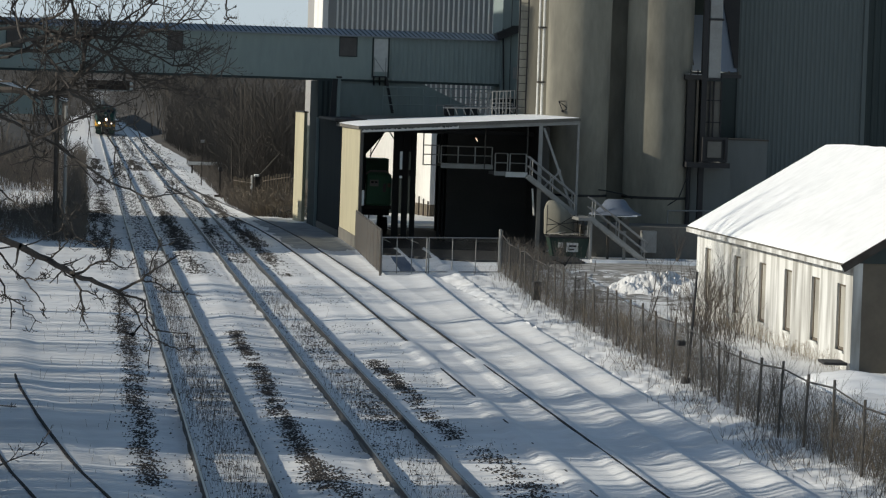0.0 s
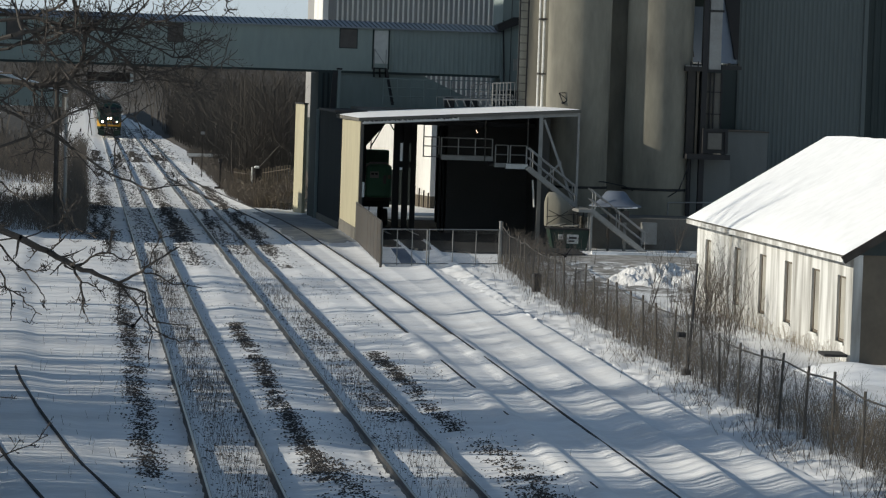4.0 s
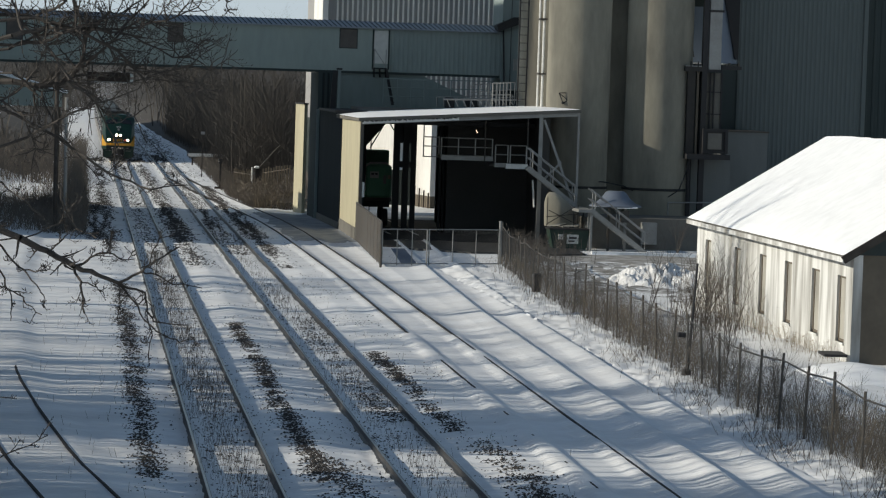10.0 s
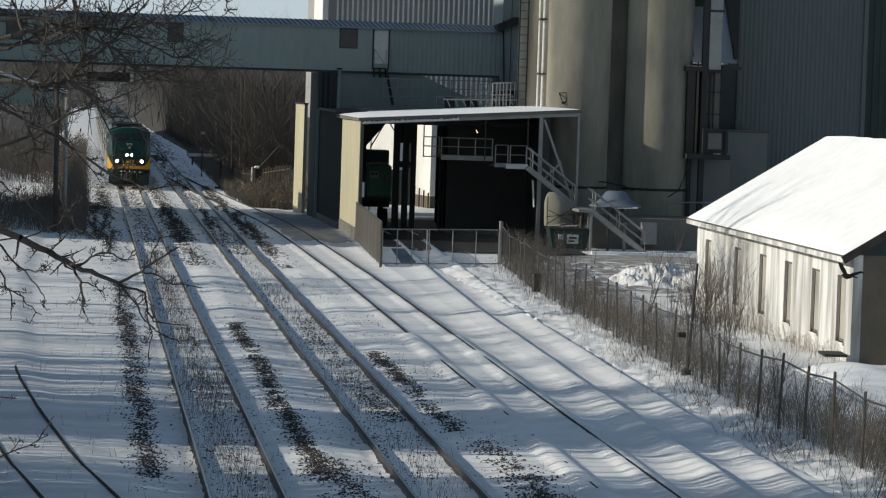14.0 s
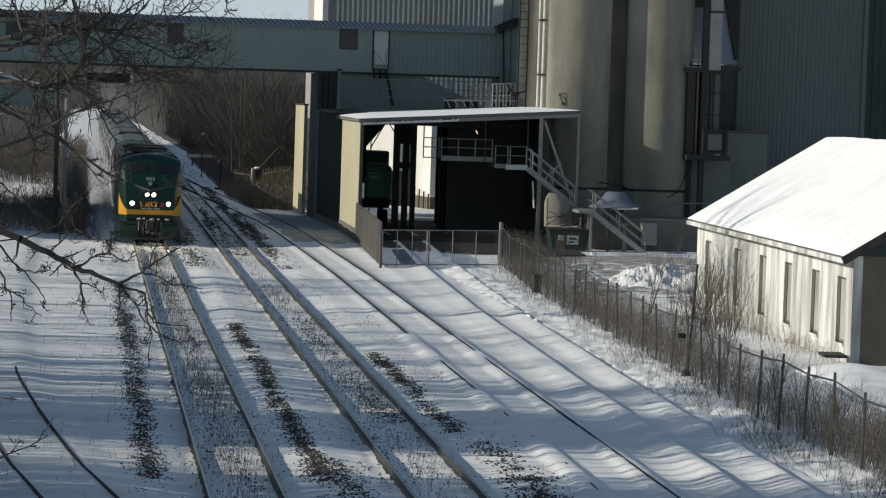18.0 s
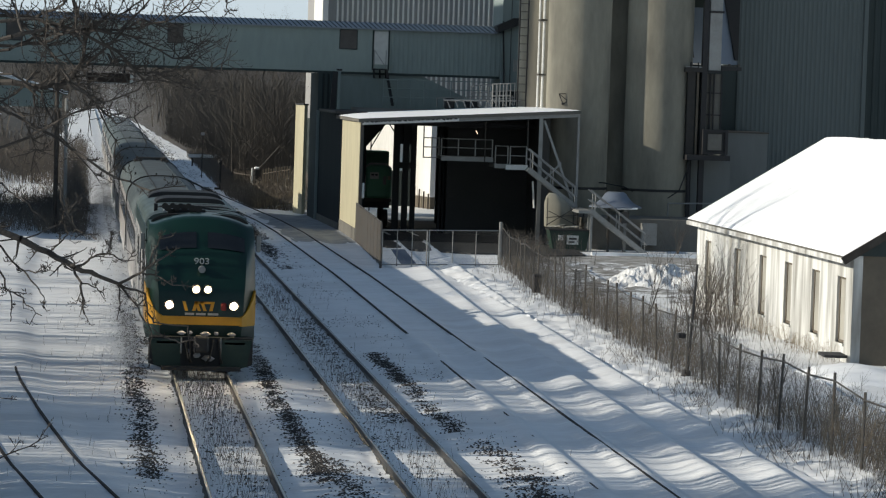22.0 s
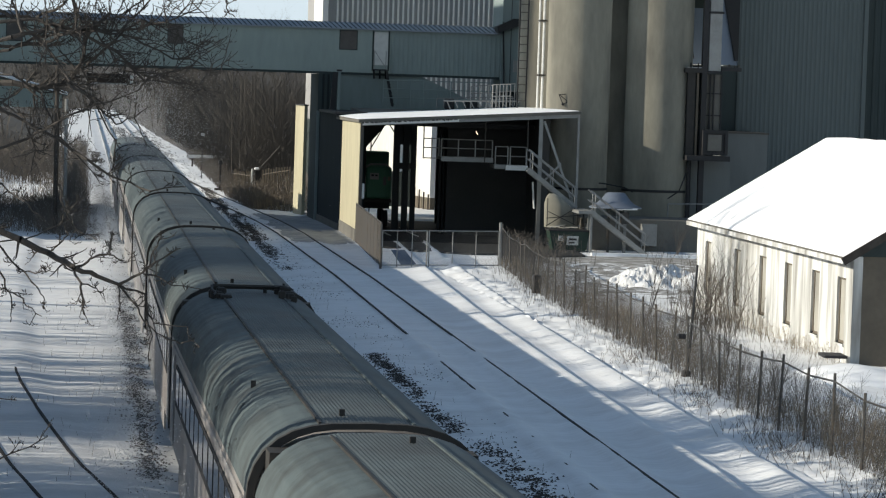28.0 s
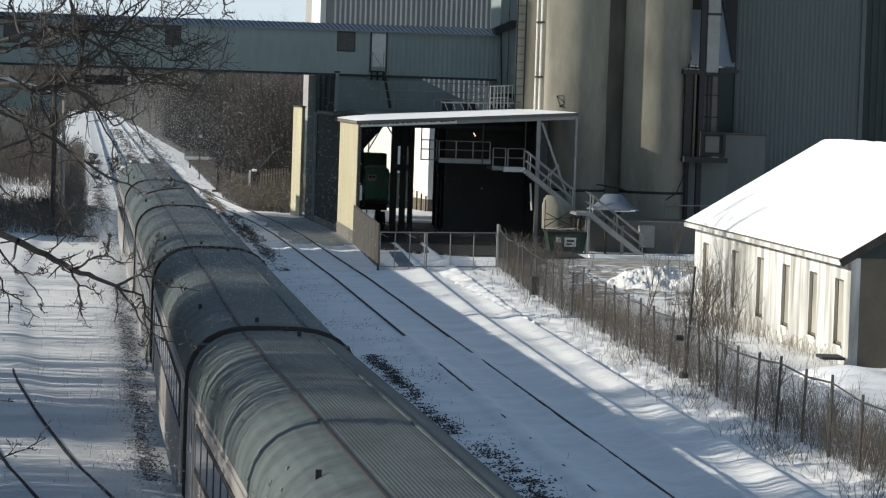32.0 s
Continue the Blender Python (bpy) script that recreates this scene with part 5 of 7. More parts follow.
scatter_weeds("west_brush", WEED_DARK, "dead brush on the west side of the line", 1500, lambda r: (0.45 - abs(r.gauss(0, 1.5)), r.uniform(198, 345), 1.0), 0.4, 2.0, 6, r=0.014)
scatter_weeds("track_weeds", WEED_DARK, "thin dead weeds between the rails", 7000, lambda r: (lambda k, y: (track_x(k, y) + r.gauss(0, 0.32), y, 0.5 + 0.5 * max(0, n2(3.3 * k, y, 0.12) + 0.3)))(r.choice((1, 1, 1, 2)), r.uniform(60, 150)), 0.08, 0.42, 7, r=0.005)
scatter_weeds("yard_weeds", WEED_DARK, "single dead stalks standing out of the snow", 220, lambda r: (r.choice((-0.8, 0.2, 0.9, 9.6)) + r.gauss(0, 0.7), r.uniform(60, 130), 0.7), 0.1, 0.5, 8, r=0.005)
scatter_weeds("verge_weeds", WEED_DARK, "short dead weeds in the rough snow by the fence", 700, lambda r: (lambda y: (fence_x(y) - abs(r.gauss(0, 0.8)), y, 0.6 + 0.6 * r.random()))(50 + 95 * r.random()), 0.1, 0.45, 44, r=0.006)
scatter_weeds("verge_tangle", WEED_DARK, "dark dead tufts lying in the snow by the fence", 420, lambda r: (lambda y: (fence_x(y) - 0.5 - abs(r.gauss(0, 0.5)), y, 0.8))(r.choice((60, 63.5, 72, 75, 84, 97)) + r.gauss(0, 1.6)), 0.15, 0.55, 63, r=0.008, lean=0.9)
scatter_weeds("corner_weeds", WEED, "thick brown tangle of weeds at the fence", 900, lambda r: (lambda y: (fence_x(y) + r.uniform(0.1, 2.2), y, 1.0))(r.uniform(50, 74)), 0.5, 1.5, 45, r=0.007)
scatter_weeds("gate_brush", WEED_DARK, "brown brush at the fence corner by the gate", 260, lambda r: (20.0 + abs(r.gauss(0, 1.5)), r.uniform(145.5, 151), 1.0), 0.5, 1.6, 48, r=0.01)
scatter_weeds("bush", WEED_DARK, "bare grey bush in front of the shed", 130, lambda r: (22.3 + r.gauss(0, 0.6), 110.5 + r.gauss(0, 2.6), 1.0), 0.9, 2.7, 9, r=0.011)


# bands of unseen thicket, added to shade the snow
def bank_spot(r):
    y0, y1 = r.choice(((44, 60), (52, 67), (58, 68), (66, 79), (73, 81), (73, 78), (81, 82), (87, 87.5), (91.5, 91.8)))
    return r.uniform(-9.5, -5.5), r.uniform(y0, y1), 1.0


scatter_weeds("bank_thicket", WOODS, "tall thicket out of view on the bank, added to shade the snow", 2300, bank_spot, 2.0, 4.6, 51, r=0.022, lean=0.12)


def build_saplings():
    """Slender upright stems on the bank that comb the low sun into thin streaks."""
    rng = random.Random(61)
    m = Mesh()
    for y0, y1, count in ((42, 52, 60), (52, 67.5, 230), (67.5, 72.5, 10), (72.5, 80, 190), (80, 87, 70), (87, 100, 95), (100, 112, 60), (112, 135, 30), (135, 160, 26)):
        for _ in range(count):
            x, y, h = rng.uniform(-14, -5.6), rng.uniform(y0, y1), rng.uniform(5.5, 12.5 if y0 < 86 else 8.5)
            p, r = Vector((x, y, ground_z(x, y) - 0.1)), rng.uniform(0.022, 0.06)
            q = p + Vector((rng.uniform(-0.06, 0.06) * h, rng.uniform(-0.035, 0.035) * h, h))
            m.tube(p, q, r, r * 0.45, n=4, caps=False)
            for _ in range(5):
                b = p.lerp(q, rng.uniform(0.35, 0.95))
                g = rng.uniform(0.8, 2.4)
                m.tube(b, b + Vector((rng.uniform(-0.4, 0.4) * g, rng.uniform(-0.22, 0.22) * g, g)), r * 0.5, r * 0.2, n=3, caps=False)
    single("sapling_stand", m, BARK, "stand of slender bare saplings on the bank", "saplings", kind="stuff")


build_saplings()


def build_ballast():
    """Dark stones that show through the snow in strips beside the rails."""
    rng = random.Random(21)
    m = Mesh()
    strips = ((1.62, 0.17, 66, 128, 5600), (5.3, 0.14, 66, 108, 4600), (5.6, 0.3, 63, 70, 700), (9.2, 0.14, 76, 98, 2200), (9.6, 0.28, 62, 74, 1300), (7.9, 0.25, 78, 112, 1300), (7.4, 0.4, 66, 130, 700), (3.46, 0.5, 60, 130, 1200), (0.9, 0.4, 160, 205, 2600), (5.3, 0.32, 160, 206, 2700), (7.4, 0.35, 160, 200, 900), (9.3, 0.3, 165, 206, 1900), (1.5, 0.3, 150, 340, 5200), (5.3, 0.32, 140, 340, 6000), (9.3, 0.22, 140, 240, 3400), (7.6, 0.4, 150, 330, 3600), (3.46, 0.4, 150, 330, 3200), (5.5, 0.8, 300, 500, 2600), (8.6, 0.8, 250, 480, 2600))
    for x0, w, y0, y1, count in strips:
        far = y0 > 130
        done = tries = 0
        while done < count and tries < count * 6:
            tries += 1
            y = y0 + (y1 - y0) * rng.random()
            x = x0 + rng.gauss(0, w) + 0.15 * n2(x0, y, 0.3)
            if 0.55 * n2(x0 * 7 + x * 0.8, y, 0.1 if not far else 0.05) + (0.6 * n2(x, y, 1.4) if not far else 0.8 * n2(x * 3.0, y * 0.12, 1.0) + 0.3 * n2(x0, y, 0.045)) < rng.uniform(-0.5, 0.2):
                continue
            done += 1
            r = rng.uniform(0.014, 0.045) * (2.4 if y > 300 else 1.5 if far else 1)
            z = ground_z(x, y) + r * 0.15
            a = rng.uniform(0, 3)
            c, s = r * math.cos(a), r * math.sin(a)
            m.add([(x + c, y + s, z), (x - s, y + c, z), (x - c, y - s, z), (x + s, y - c, z), (x + r * 0.2, y, z + r * rng.uniform(0.4, 0.9))], [(0, 1, 4), (1, 2, 4), (2, 3, 4), (3, 0, 4)])
    for _ in range(24000):
        x, y = rng.uniform(1.0, 10.6), 60 + 110 * rng.random() ** 1.1
        if n2(x, y, 0.35) + 0.7 * n2(x * 2, y, 1.2) < rng.uniform(-0.1, 0.9):
            continue
        r = rng.uniform(0.01, 0.03)
        z = ground_z(x, y)
        m.add([(x - r, y - r, z), (x + r, y - r * 0.4, z), (x, y + r, z), (x, y, z + r)], [(0, 1, 3), (1, 2, 3), (2, 0, 3)])
    single("ballast_stones", m, GRAVEL, "dark ballast stones showing through the snow", "gravel", kind="stuff")


build_ballast()


scatter_weeds("woods_brush", WOODS, "grey tangled undergrowth of the far woods", 6000, lambda r: (lambda y: (east_edge(y) + 1.5 + abs(r.gauss(0, 5)), y, 1.0))(r.uniform(228, 440)), 1.5, 7.0, 15, r=0.016, lean=0.3)


def build_shrubs():
    """Bare shrubs between the fence and the shed."""
    rng = random.Random(19)
    for x, y, h in ((20.6, 104.5, 3.0), (21.8, 108.0, 3.6), (22.6, 112.5, 3.3), (20.2, 99.0, 2.4), (21.2, 116.0, 3.0), (19.6, 94.0, 2.2), (18.9, 84.0, 2.0), (18.7, 76.0, 1.9), (30.6, 160.3, 2.3), (31.9, 160.8, 2.8), (24.2, 158.5, 1.6)):
        t = thing("shrub", x, y, ground_z(x, y), "bare grey-brown shrub standing in the snow", "shrub", "shrubs by the shed")
        m = Mesh()
        for _ in range(4):
            trunk, crown = bare_tree(rng, h * rng.uniform(0.7, 1.1), 0.55, 2, 0.018, 4, 3)
            a, lean = rng.uniform(0, 6.28), rng.uniform(0.05, 0.4)
            for src in (trunk, crown):
                m.add([(p[0] + math.cos(a) * lean * p[2] + x, p[1] + math.sin(a) * lean * p[2] + y, p[2] + ground_z(x, y)) for p in src.v], src.f)
        part("stem", m, BARK, t)


build_shrubs()


def build_woods():
    rng = random.Random(31)
    kinds = []
    for k in range(5):
        trunk, crown = bare_tree(rng, 9 + 1.4 * k, 0.6, 3, 0.09, 3, 4 if k < 3 else 3)
        trunk.add(crown.v, crown.f)
        kinds.append((np.array(trunk.v), trunk.f))
    V, F, base = [], [], 0
    for k in range(165):
        y = 225 + 330 * rng.random() ** 1.3
        if rng.random() < 0.66:
            x = east_edge(y) + 2.0 + abs(rng.gauss(0, 8))
        else:
            x = -1.5 - abs(rng.gauss(0, 7))
            y = max(y, 300 + 60 * rng.random())
        if 14 < x < 30 and y < 240:
            continue
        if k % 4 == 0:
            y = rng.uniform(560, 738)
            x = rng.choice((-1, 1)) * abs(rng.gauss(0, 12)) + 4
            x = x + 6 if x > 4 else x - 6
        v, f = kinds[k % 5]
        a, s = rng.uniform(0, 6.28), rng.uniform(0.7, 1.0) * (1.0 if y < 400 else 1.4)
        c, d = math.cos(a) * s, math.sin(a) * s
        w = np.stack([v[:, 0] * c - v[:, 1] * d + x, v[:, 0] * d + v[:, 1] * c + y, v[:, 2] * s + ground_z(x, y)], 1)
        V.append(w)
        F += [tuple(i + base for i in face) for face in f]
        base += len(w)
    m = Mesh()
    m.v, m.f = [tuple(p) for p in np.concatenate(V).tolist()], F
    single("far_woods", m, WOODS, "bare brown winter woods beyond the yard", "woods", kind="stuff")
    for nm, x0, x1, side in (("east_bank", 10.3, 80, 1), ("west_bank", -2.0, -80, -1)):
        bank = Mesh()
        ys, us = spaced((204 if side > 0 else 246, 330, 3), (330, 750, 15)), [0, 0.02, 0.04, 0.07, 0.1, 0.15, 0.2, 0.3, 0.5, 0.75, 1.0]
        for y in ys:
            for u in us:
                x = x0 + (x1 - x0) * u + 0.4 * n2(y, u * 30, 0.2) + (east_edge(y) + 0.3 - x0 if side > 0 else 0)
                if side > 0 and y < 238:
                    x = min(x, 15.7)
                bank.v.append((x, y, -0.25 + (min(1, (y - ys[0]) / 30) if side < 0 else 1) * min(2.6, 20 * u) * (0.85 + 0.3 * n2(x, y, 0.15)) + 0.12 * n2(x, y, 0.9)))
        w = len(us)
        bank.f = [(j * w + i, j * w + i + 1, (j + 1) * w + i + 1, (j + 1) * w + i) for j in range(len(ys) - 1) for i in range(w - 1)]
        single(nm, bank, HILL, "brown grassy bank beside the far line", kind="structure", smooth=True)
    hill = Mesh()
    xs, ys = spaced((-700, 700, 12)), spaced((740, 980, 30))
    for y in ys:
        for x in xs:
            up = (y - 740) / 240
            hill.v.append((x, y, -1 + (17 * up ** 0.5) * (0.8 + 0.35 * n2(x, y, 0.01)) + 1.5 * n2(x, y, 0.07) * up))
    w = len(xs)
    hill.f = [(j * w + i, j * w + i + 1, (j + 1) * w + i + 1, (j + 1) * w + i) for j in range(len(ys) - 1) for i in range(w - 1)]
    single("backdrop_hill", hill, HILL, "brown wooded hillside in the distance", kind="structure", smooth=True)


build_woods()


# ---------- the tree beside the camera ----------
def build_near_tree():
    rng = random.Random(77)
    t = thing("near_tree", -3.6, 40, 0, "bare grey-barked tree whose branches hang into view", "tree")
    part("trunk", Mesh().tube((-3.6, 40, -0.3), (-3.4, 40, 6), 0.24, 0.17, n=10).tube((-3.4, 40, 6), (-2.9, 40, 11), 0.17, 0.08, n=10), BARK, t, "", True)

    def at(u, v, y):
        """A point y metres off, from u across and v down the camera's view."""
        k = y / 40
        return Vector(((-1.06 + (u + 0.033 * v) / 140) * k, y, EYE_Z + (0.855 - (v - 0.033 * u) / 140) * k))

    def twig(m, p, d, length, r, level):
        n = 3
        for s in range(n):
            d = (d + Vector((rng.uniform(-1, 1), rng.uniform(-1, 1), rng.uniform(-1, 1))) * 0.28).normalized()
            q = p + d * (length / n)
            m.tube(p, q, r, r * 0.8, n=4, caps=False)
            p, r = q, r * 0.8
            if s == n - 1 or rng.random() < 0.15:
                m.tube(p, p + (d + Vector((0, 0, 0.6))) * 0.025, 0.0065, 0.003, n=3, caps=False)
            if level < 2 and rng.random() < 0.75:
                side = Vector((rng.uniform(-1, 1), rng.uniform(-1, 1), rng.uniform(-0.8, 1)))
                twig(m, p, (d * 0.6 + side).normalized(), length * rng.uniform(0.35, 0.65), r * 0.85, level + 1)

    def limb(points, r0, r1, shoots, size=0.4, y=40.0, up=0.2):
        m = Mesh()
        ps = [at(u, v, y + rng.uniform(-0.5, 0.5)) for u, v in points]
        fine = [ps[0]]
        for k in range(len(ps) - 1):
            a, b = ps[k], ps[k + 1]
            for s in (1 / 3, 2 / 3, 1):
                wob = Vector((rng.uniform(-1, 1), rng.uniform(-1, 1), rng.uniform(-1, 1))) * 0.02
                fine.append(a.lerp(b, s) + (wob if s < 1 else Vector((0, 0, 0))))
        n = len(fine) - 1
        for k in range(n):
            a, b = r0 + (r1 - r0) * k / n, r0 + (r1 - r0) * (k + 1) / n
            m.tube(fine[k], fine[k + 1], a * 1.25 + 0.002, b * 1.25 + 0.002, n=6, caps=False)
        for _ in range(int(shoots * 1.7)):
            k = rng.randint(n // 4, n - 1)
            d = (fine[k + 1] - fine[k]).normalized()
            side = Vector((rng.uniform(-1, 1), rng.uniform(-0.7, 0.7), rng.uniform(-0.9, 1) + up))
            twig(m, fine[k + 1], (d * 0.7 + side).normalized(), size * rng.uniform(0.4, 1.2), max(0.0085, (r0 + (r1 - r0) * k / n) * 0.6), 0)
        part("limb", m, BARK, t, "bare twigged limb")

    # limb points are placed to fit the camera's view
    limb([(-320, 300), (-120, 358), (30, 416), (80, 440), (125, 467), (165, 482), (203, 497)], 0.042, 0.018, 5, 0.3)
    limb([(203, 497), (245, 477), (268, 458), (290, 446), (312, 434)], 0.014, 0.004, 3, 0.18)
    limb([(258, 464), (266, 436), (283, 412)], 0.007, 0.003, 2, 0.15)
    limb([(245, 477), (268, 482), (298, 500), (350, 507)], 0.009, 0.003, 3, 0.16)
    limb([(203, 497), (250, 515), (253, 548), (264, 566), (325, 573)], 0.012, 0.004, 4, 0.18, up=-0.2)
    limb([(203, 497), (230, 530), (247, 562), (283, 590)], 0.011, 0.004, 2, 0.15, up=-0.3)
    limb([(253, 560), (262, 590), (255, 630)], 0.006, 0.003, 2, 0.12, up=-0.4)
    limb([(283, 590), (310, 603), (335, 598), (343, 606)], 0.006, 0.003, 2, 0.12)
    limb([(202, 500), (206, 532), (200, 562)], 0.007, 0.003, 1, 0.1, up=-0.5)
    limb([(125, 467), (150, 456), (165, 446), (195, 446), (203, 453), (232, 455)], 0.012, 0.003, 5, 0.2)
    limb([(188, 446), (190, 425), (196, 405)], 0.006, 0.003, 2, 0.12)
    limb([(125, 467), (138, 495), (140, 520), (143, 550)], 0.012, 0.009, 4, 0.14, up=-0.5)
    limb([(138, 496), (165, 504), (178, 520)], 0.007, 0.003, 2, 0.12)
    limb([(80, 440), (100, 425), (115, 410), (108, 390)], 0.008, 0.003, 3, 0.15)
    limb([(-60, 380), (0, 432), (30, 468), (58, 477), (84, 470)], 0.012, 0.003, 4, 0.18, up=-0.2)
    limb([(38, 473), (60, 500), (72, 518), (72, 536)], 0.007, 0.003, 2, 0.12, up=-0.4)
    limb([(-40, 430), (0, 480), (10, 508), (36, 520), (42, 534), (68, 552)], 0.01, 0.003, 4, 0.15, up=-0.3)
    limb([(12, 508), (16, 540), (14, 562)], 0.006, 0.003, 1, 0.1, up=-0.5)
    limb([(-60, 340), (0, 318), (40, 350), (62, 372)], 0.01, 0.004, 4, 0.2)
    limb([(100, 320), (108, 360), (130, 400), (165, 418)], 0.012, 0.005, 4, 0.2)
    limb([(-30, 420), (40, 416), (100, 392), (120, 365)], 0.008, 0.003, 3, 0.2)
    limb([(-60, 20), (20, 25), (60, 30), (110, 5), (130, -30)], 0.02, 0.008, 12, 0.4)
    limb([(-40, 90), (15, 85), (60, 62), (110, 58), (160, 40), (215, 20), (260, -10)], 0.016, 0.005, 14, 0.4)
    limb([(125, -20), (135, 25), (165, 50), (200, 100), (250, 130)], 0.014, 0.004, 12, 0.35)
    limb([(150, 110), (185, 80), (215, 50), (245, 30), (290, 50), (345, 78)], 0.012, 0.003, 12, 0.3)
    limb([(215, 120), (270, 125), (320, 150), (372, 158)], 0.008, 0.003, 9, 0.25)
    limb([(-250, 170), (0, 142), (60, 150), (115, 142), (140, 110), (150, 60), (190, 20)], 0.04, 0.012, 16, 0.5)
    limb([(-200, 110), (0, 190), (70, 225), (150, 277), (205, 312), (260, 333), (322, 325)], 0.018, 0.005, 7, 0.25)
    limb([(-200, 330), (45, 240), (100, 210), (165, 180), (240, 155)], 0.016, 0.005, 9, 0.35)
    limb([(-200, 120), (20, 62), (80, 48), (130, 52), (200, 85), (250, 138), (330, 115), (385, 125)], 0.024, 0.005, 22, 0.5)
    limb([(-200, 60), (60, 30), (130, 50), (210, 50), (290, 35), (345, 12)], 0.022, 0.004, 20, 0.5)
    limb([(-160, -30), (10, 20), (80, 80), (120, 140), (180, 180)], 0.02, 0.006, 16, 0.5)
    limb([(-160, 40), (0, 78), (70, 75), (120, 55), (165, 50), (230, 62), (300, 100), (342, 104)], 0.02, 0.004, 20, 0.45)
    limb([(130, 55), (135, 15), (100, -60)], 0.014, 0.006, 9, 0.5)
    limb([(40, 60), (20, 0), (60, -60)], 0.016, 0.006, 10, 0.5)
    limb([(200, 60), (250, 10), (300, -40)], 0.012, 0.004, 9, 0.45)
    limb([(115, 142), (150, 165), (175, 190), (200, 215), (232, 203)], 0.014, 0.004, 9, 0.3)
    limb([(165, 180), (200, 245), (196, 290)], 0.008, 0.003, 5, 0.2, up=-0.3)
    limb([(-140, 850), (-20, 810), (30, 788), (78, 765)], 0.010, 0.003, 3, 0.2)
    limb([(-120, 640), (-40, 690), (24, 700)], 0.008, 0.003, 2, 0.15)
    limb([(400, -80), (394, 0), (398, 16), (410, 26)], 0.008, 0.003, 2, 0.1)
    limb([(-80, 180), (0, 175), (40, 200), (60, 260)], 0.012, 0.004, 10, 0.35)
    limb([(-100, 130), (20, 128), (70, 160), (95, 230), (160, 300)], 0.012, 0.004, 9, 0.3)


build_near_tree()


# ---------- west side of the line, far off ----------
def build_west_side():
    p = thing("utility_pole", -1.35, 166, 0, "dark weathered timber pole", "pole")
    part("pole", Mesh().tube((-1.28, 166, -0.3), (-1.36, 166, 8.6), 0.115, 0.1, n=8), TIMBER, p, "", True)
    q = thing("pale_pole", -0.75, 168, 0, "thin pale steel pole", "pole")
    part("pole", Mesh().tube((-0.78, 168, -0.3), (-0.86, 168, 6.9), 0.1, 0.09, n=8), GALV, q, "", True)
    h = thing("open_canopy", -5, 186, 0, "open loading canopy with a grey gable and a snowy eave", "canopy")
    for x in (-1.5, -5.5, -9.5, -13.5):
        part("canopy_post", Mesh().box(x - 0.09, x + 0.09, 186.05, 186.23, -0.3, 6.2), TIMBER, h)
        part("canopy_post", Mesh().box(x - 0.09, x + 0.09, 197.8, 198.0, -0.3, 6.8), TIMBER, h)
    pitch = lambda x: 6.95 + (-1.15 - x) * 0.25
    part("gable_sheet", Mesh().prism([(-14, 6.2), (-1.22, 6.2), (-1.22, pitch(-1.22)), (-14, pitch(-14))], 1, 185.75, 186.0), GALLERY, h, "grey-green gable sheet")
    part("shed_roof", Mesh().prism([(-14.2, pitch(-14.2)), (-0.95, pitch(-0.95)), (-0.95, pitch(-0.95) + 0.09), (-14.2, pitch(-14.2) + 0.09)], 1, 185.55, 198.5), CONCRETE_DARK, h)
    part("roof_snow", Mesh().prism([(-14.2, pitch(-14.2) + 0.09), (-0.92, pitch(-0.92) + 0.09), (-0.92, pitch(-0.92) + 0.18), (-14.2, pitch(-14.2) + 0.22)], 1, 185.5, 198.5), ROOF_SNOW, h, "thin snow on the roof")
    b = thing("far_barrier", 11.5, 296, 0, "low pale barrier rail on posts", "barrier")
    part("rail", Mesh().box(9.9, 15.0, 296, 296.1, 0.7, 1.0), LABEL, b)
    for x in (10.3, 12.2, 14.4):
        part("post", Mesh().box(x - 0.08, x + 0.08, 296.1, 296.25, -0.2, 1.0), TIMBER, b)
    c = thing("relay_cabinet", 12.5, 228, 0.2, "dark trackside cabinet with a cap of snow", "cabinet")
    part("cabinet_body", Mesh().box(12.45, 12.86, 228, 228.5, 0.0, 1.72, 0.03), UNDER, c)
    part("side_post", Mesh().box(12.18, 12.32, 228, 228.2, 0.0, 1.8, 0.02), LABEL, c, "pale upright post")
    part("cap", Mesh().box(12.4, 12.75, 227.9, 228.4, 1.72, 1.9, 0.05), ROOF_SNOW, c)
    f = thing("far_fence", 13.5, 226, 0.2, "pale board fence on the far bank", "fence")
    rng = random.Random(61)
    for (xa, ya), (xb, yb), count, w, tall in (((12.95, 226.4), (14.7, 224.0), 11, 0.055, 1.42), ((11.5, 239.0), (12.15, 228.6), 14, 0.05, 1.35)):
        for k in range(count):
            u = k / (count - 1)
            x, y = xa + (xb - xa) * u, ya + (yb - ya) * u
            z = max(-0.1, bank_top(x, y))
            part("board", Mesh().box(x - w, x + w, y, y + 0.04, z - 0.2, z + tall + rng.uniform(-0.12, 0.1)), WEED, f)
        part("fence_rail", Mesh().beam((xa, ya + 0.08, max(-0.1, bank_top(xa, ya)) + 1.1), (xb, yb + 0.08, max(-0.1, bank_top(xb, yb)) + 1.1), 0.06, 0.05), WEED_DARK, f)
    sw = thing("switch_stand", 10.3, 236, 0, "dark trackside post with a stubby head", "trackside post")
    part("post", Mesh().box(10.24, 10.38, 236, 236.14, -0.2, 1.9), UNDER, sw)
    part("head", Mesh().box(10.14, 10.46, 235.95, 236.2, 1.8, 2.15, 0.04), DARK, sw)
    part("foot_board", Mesh().box(9.9, 10.9, 235.8, 236.1, -0.1, 0.06), TIMBER, sw)
    sign = thing("lineside_sign", 9.9, 262, 0, "small pale sign on a dark post", "sign")
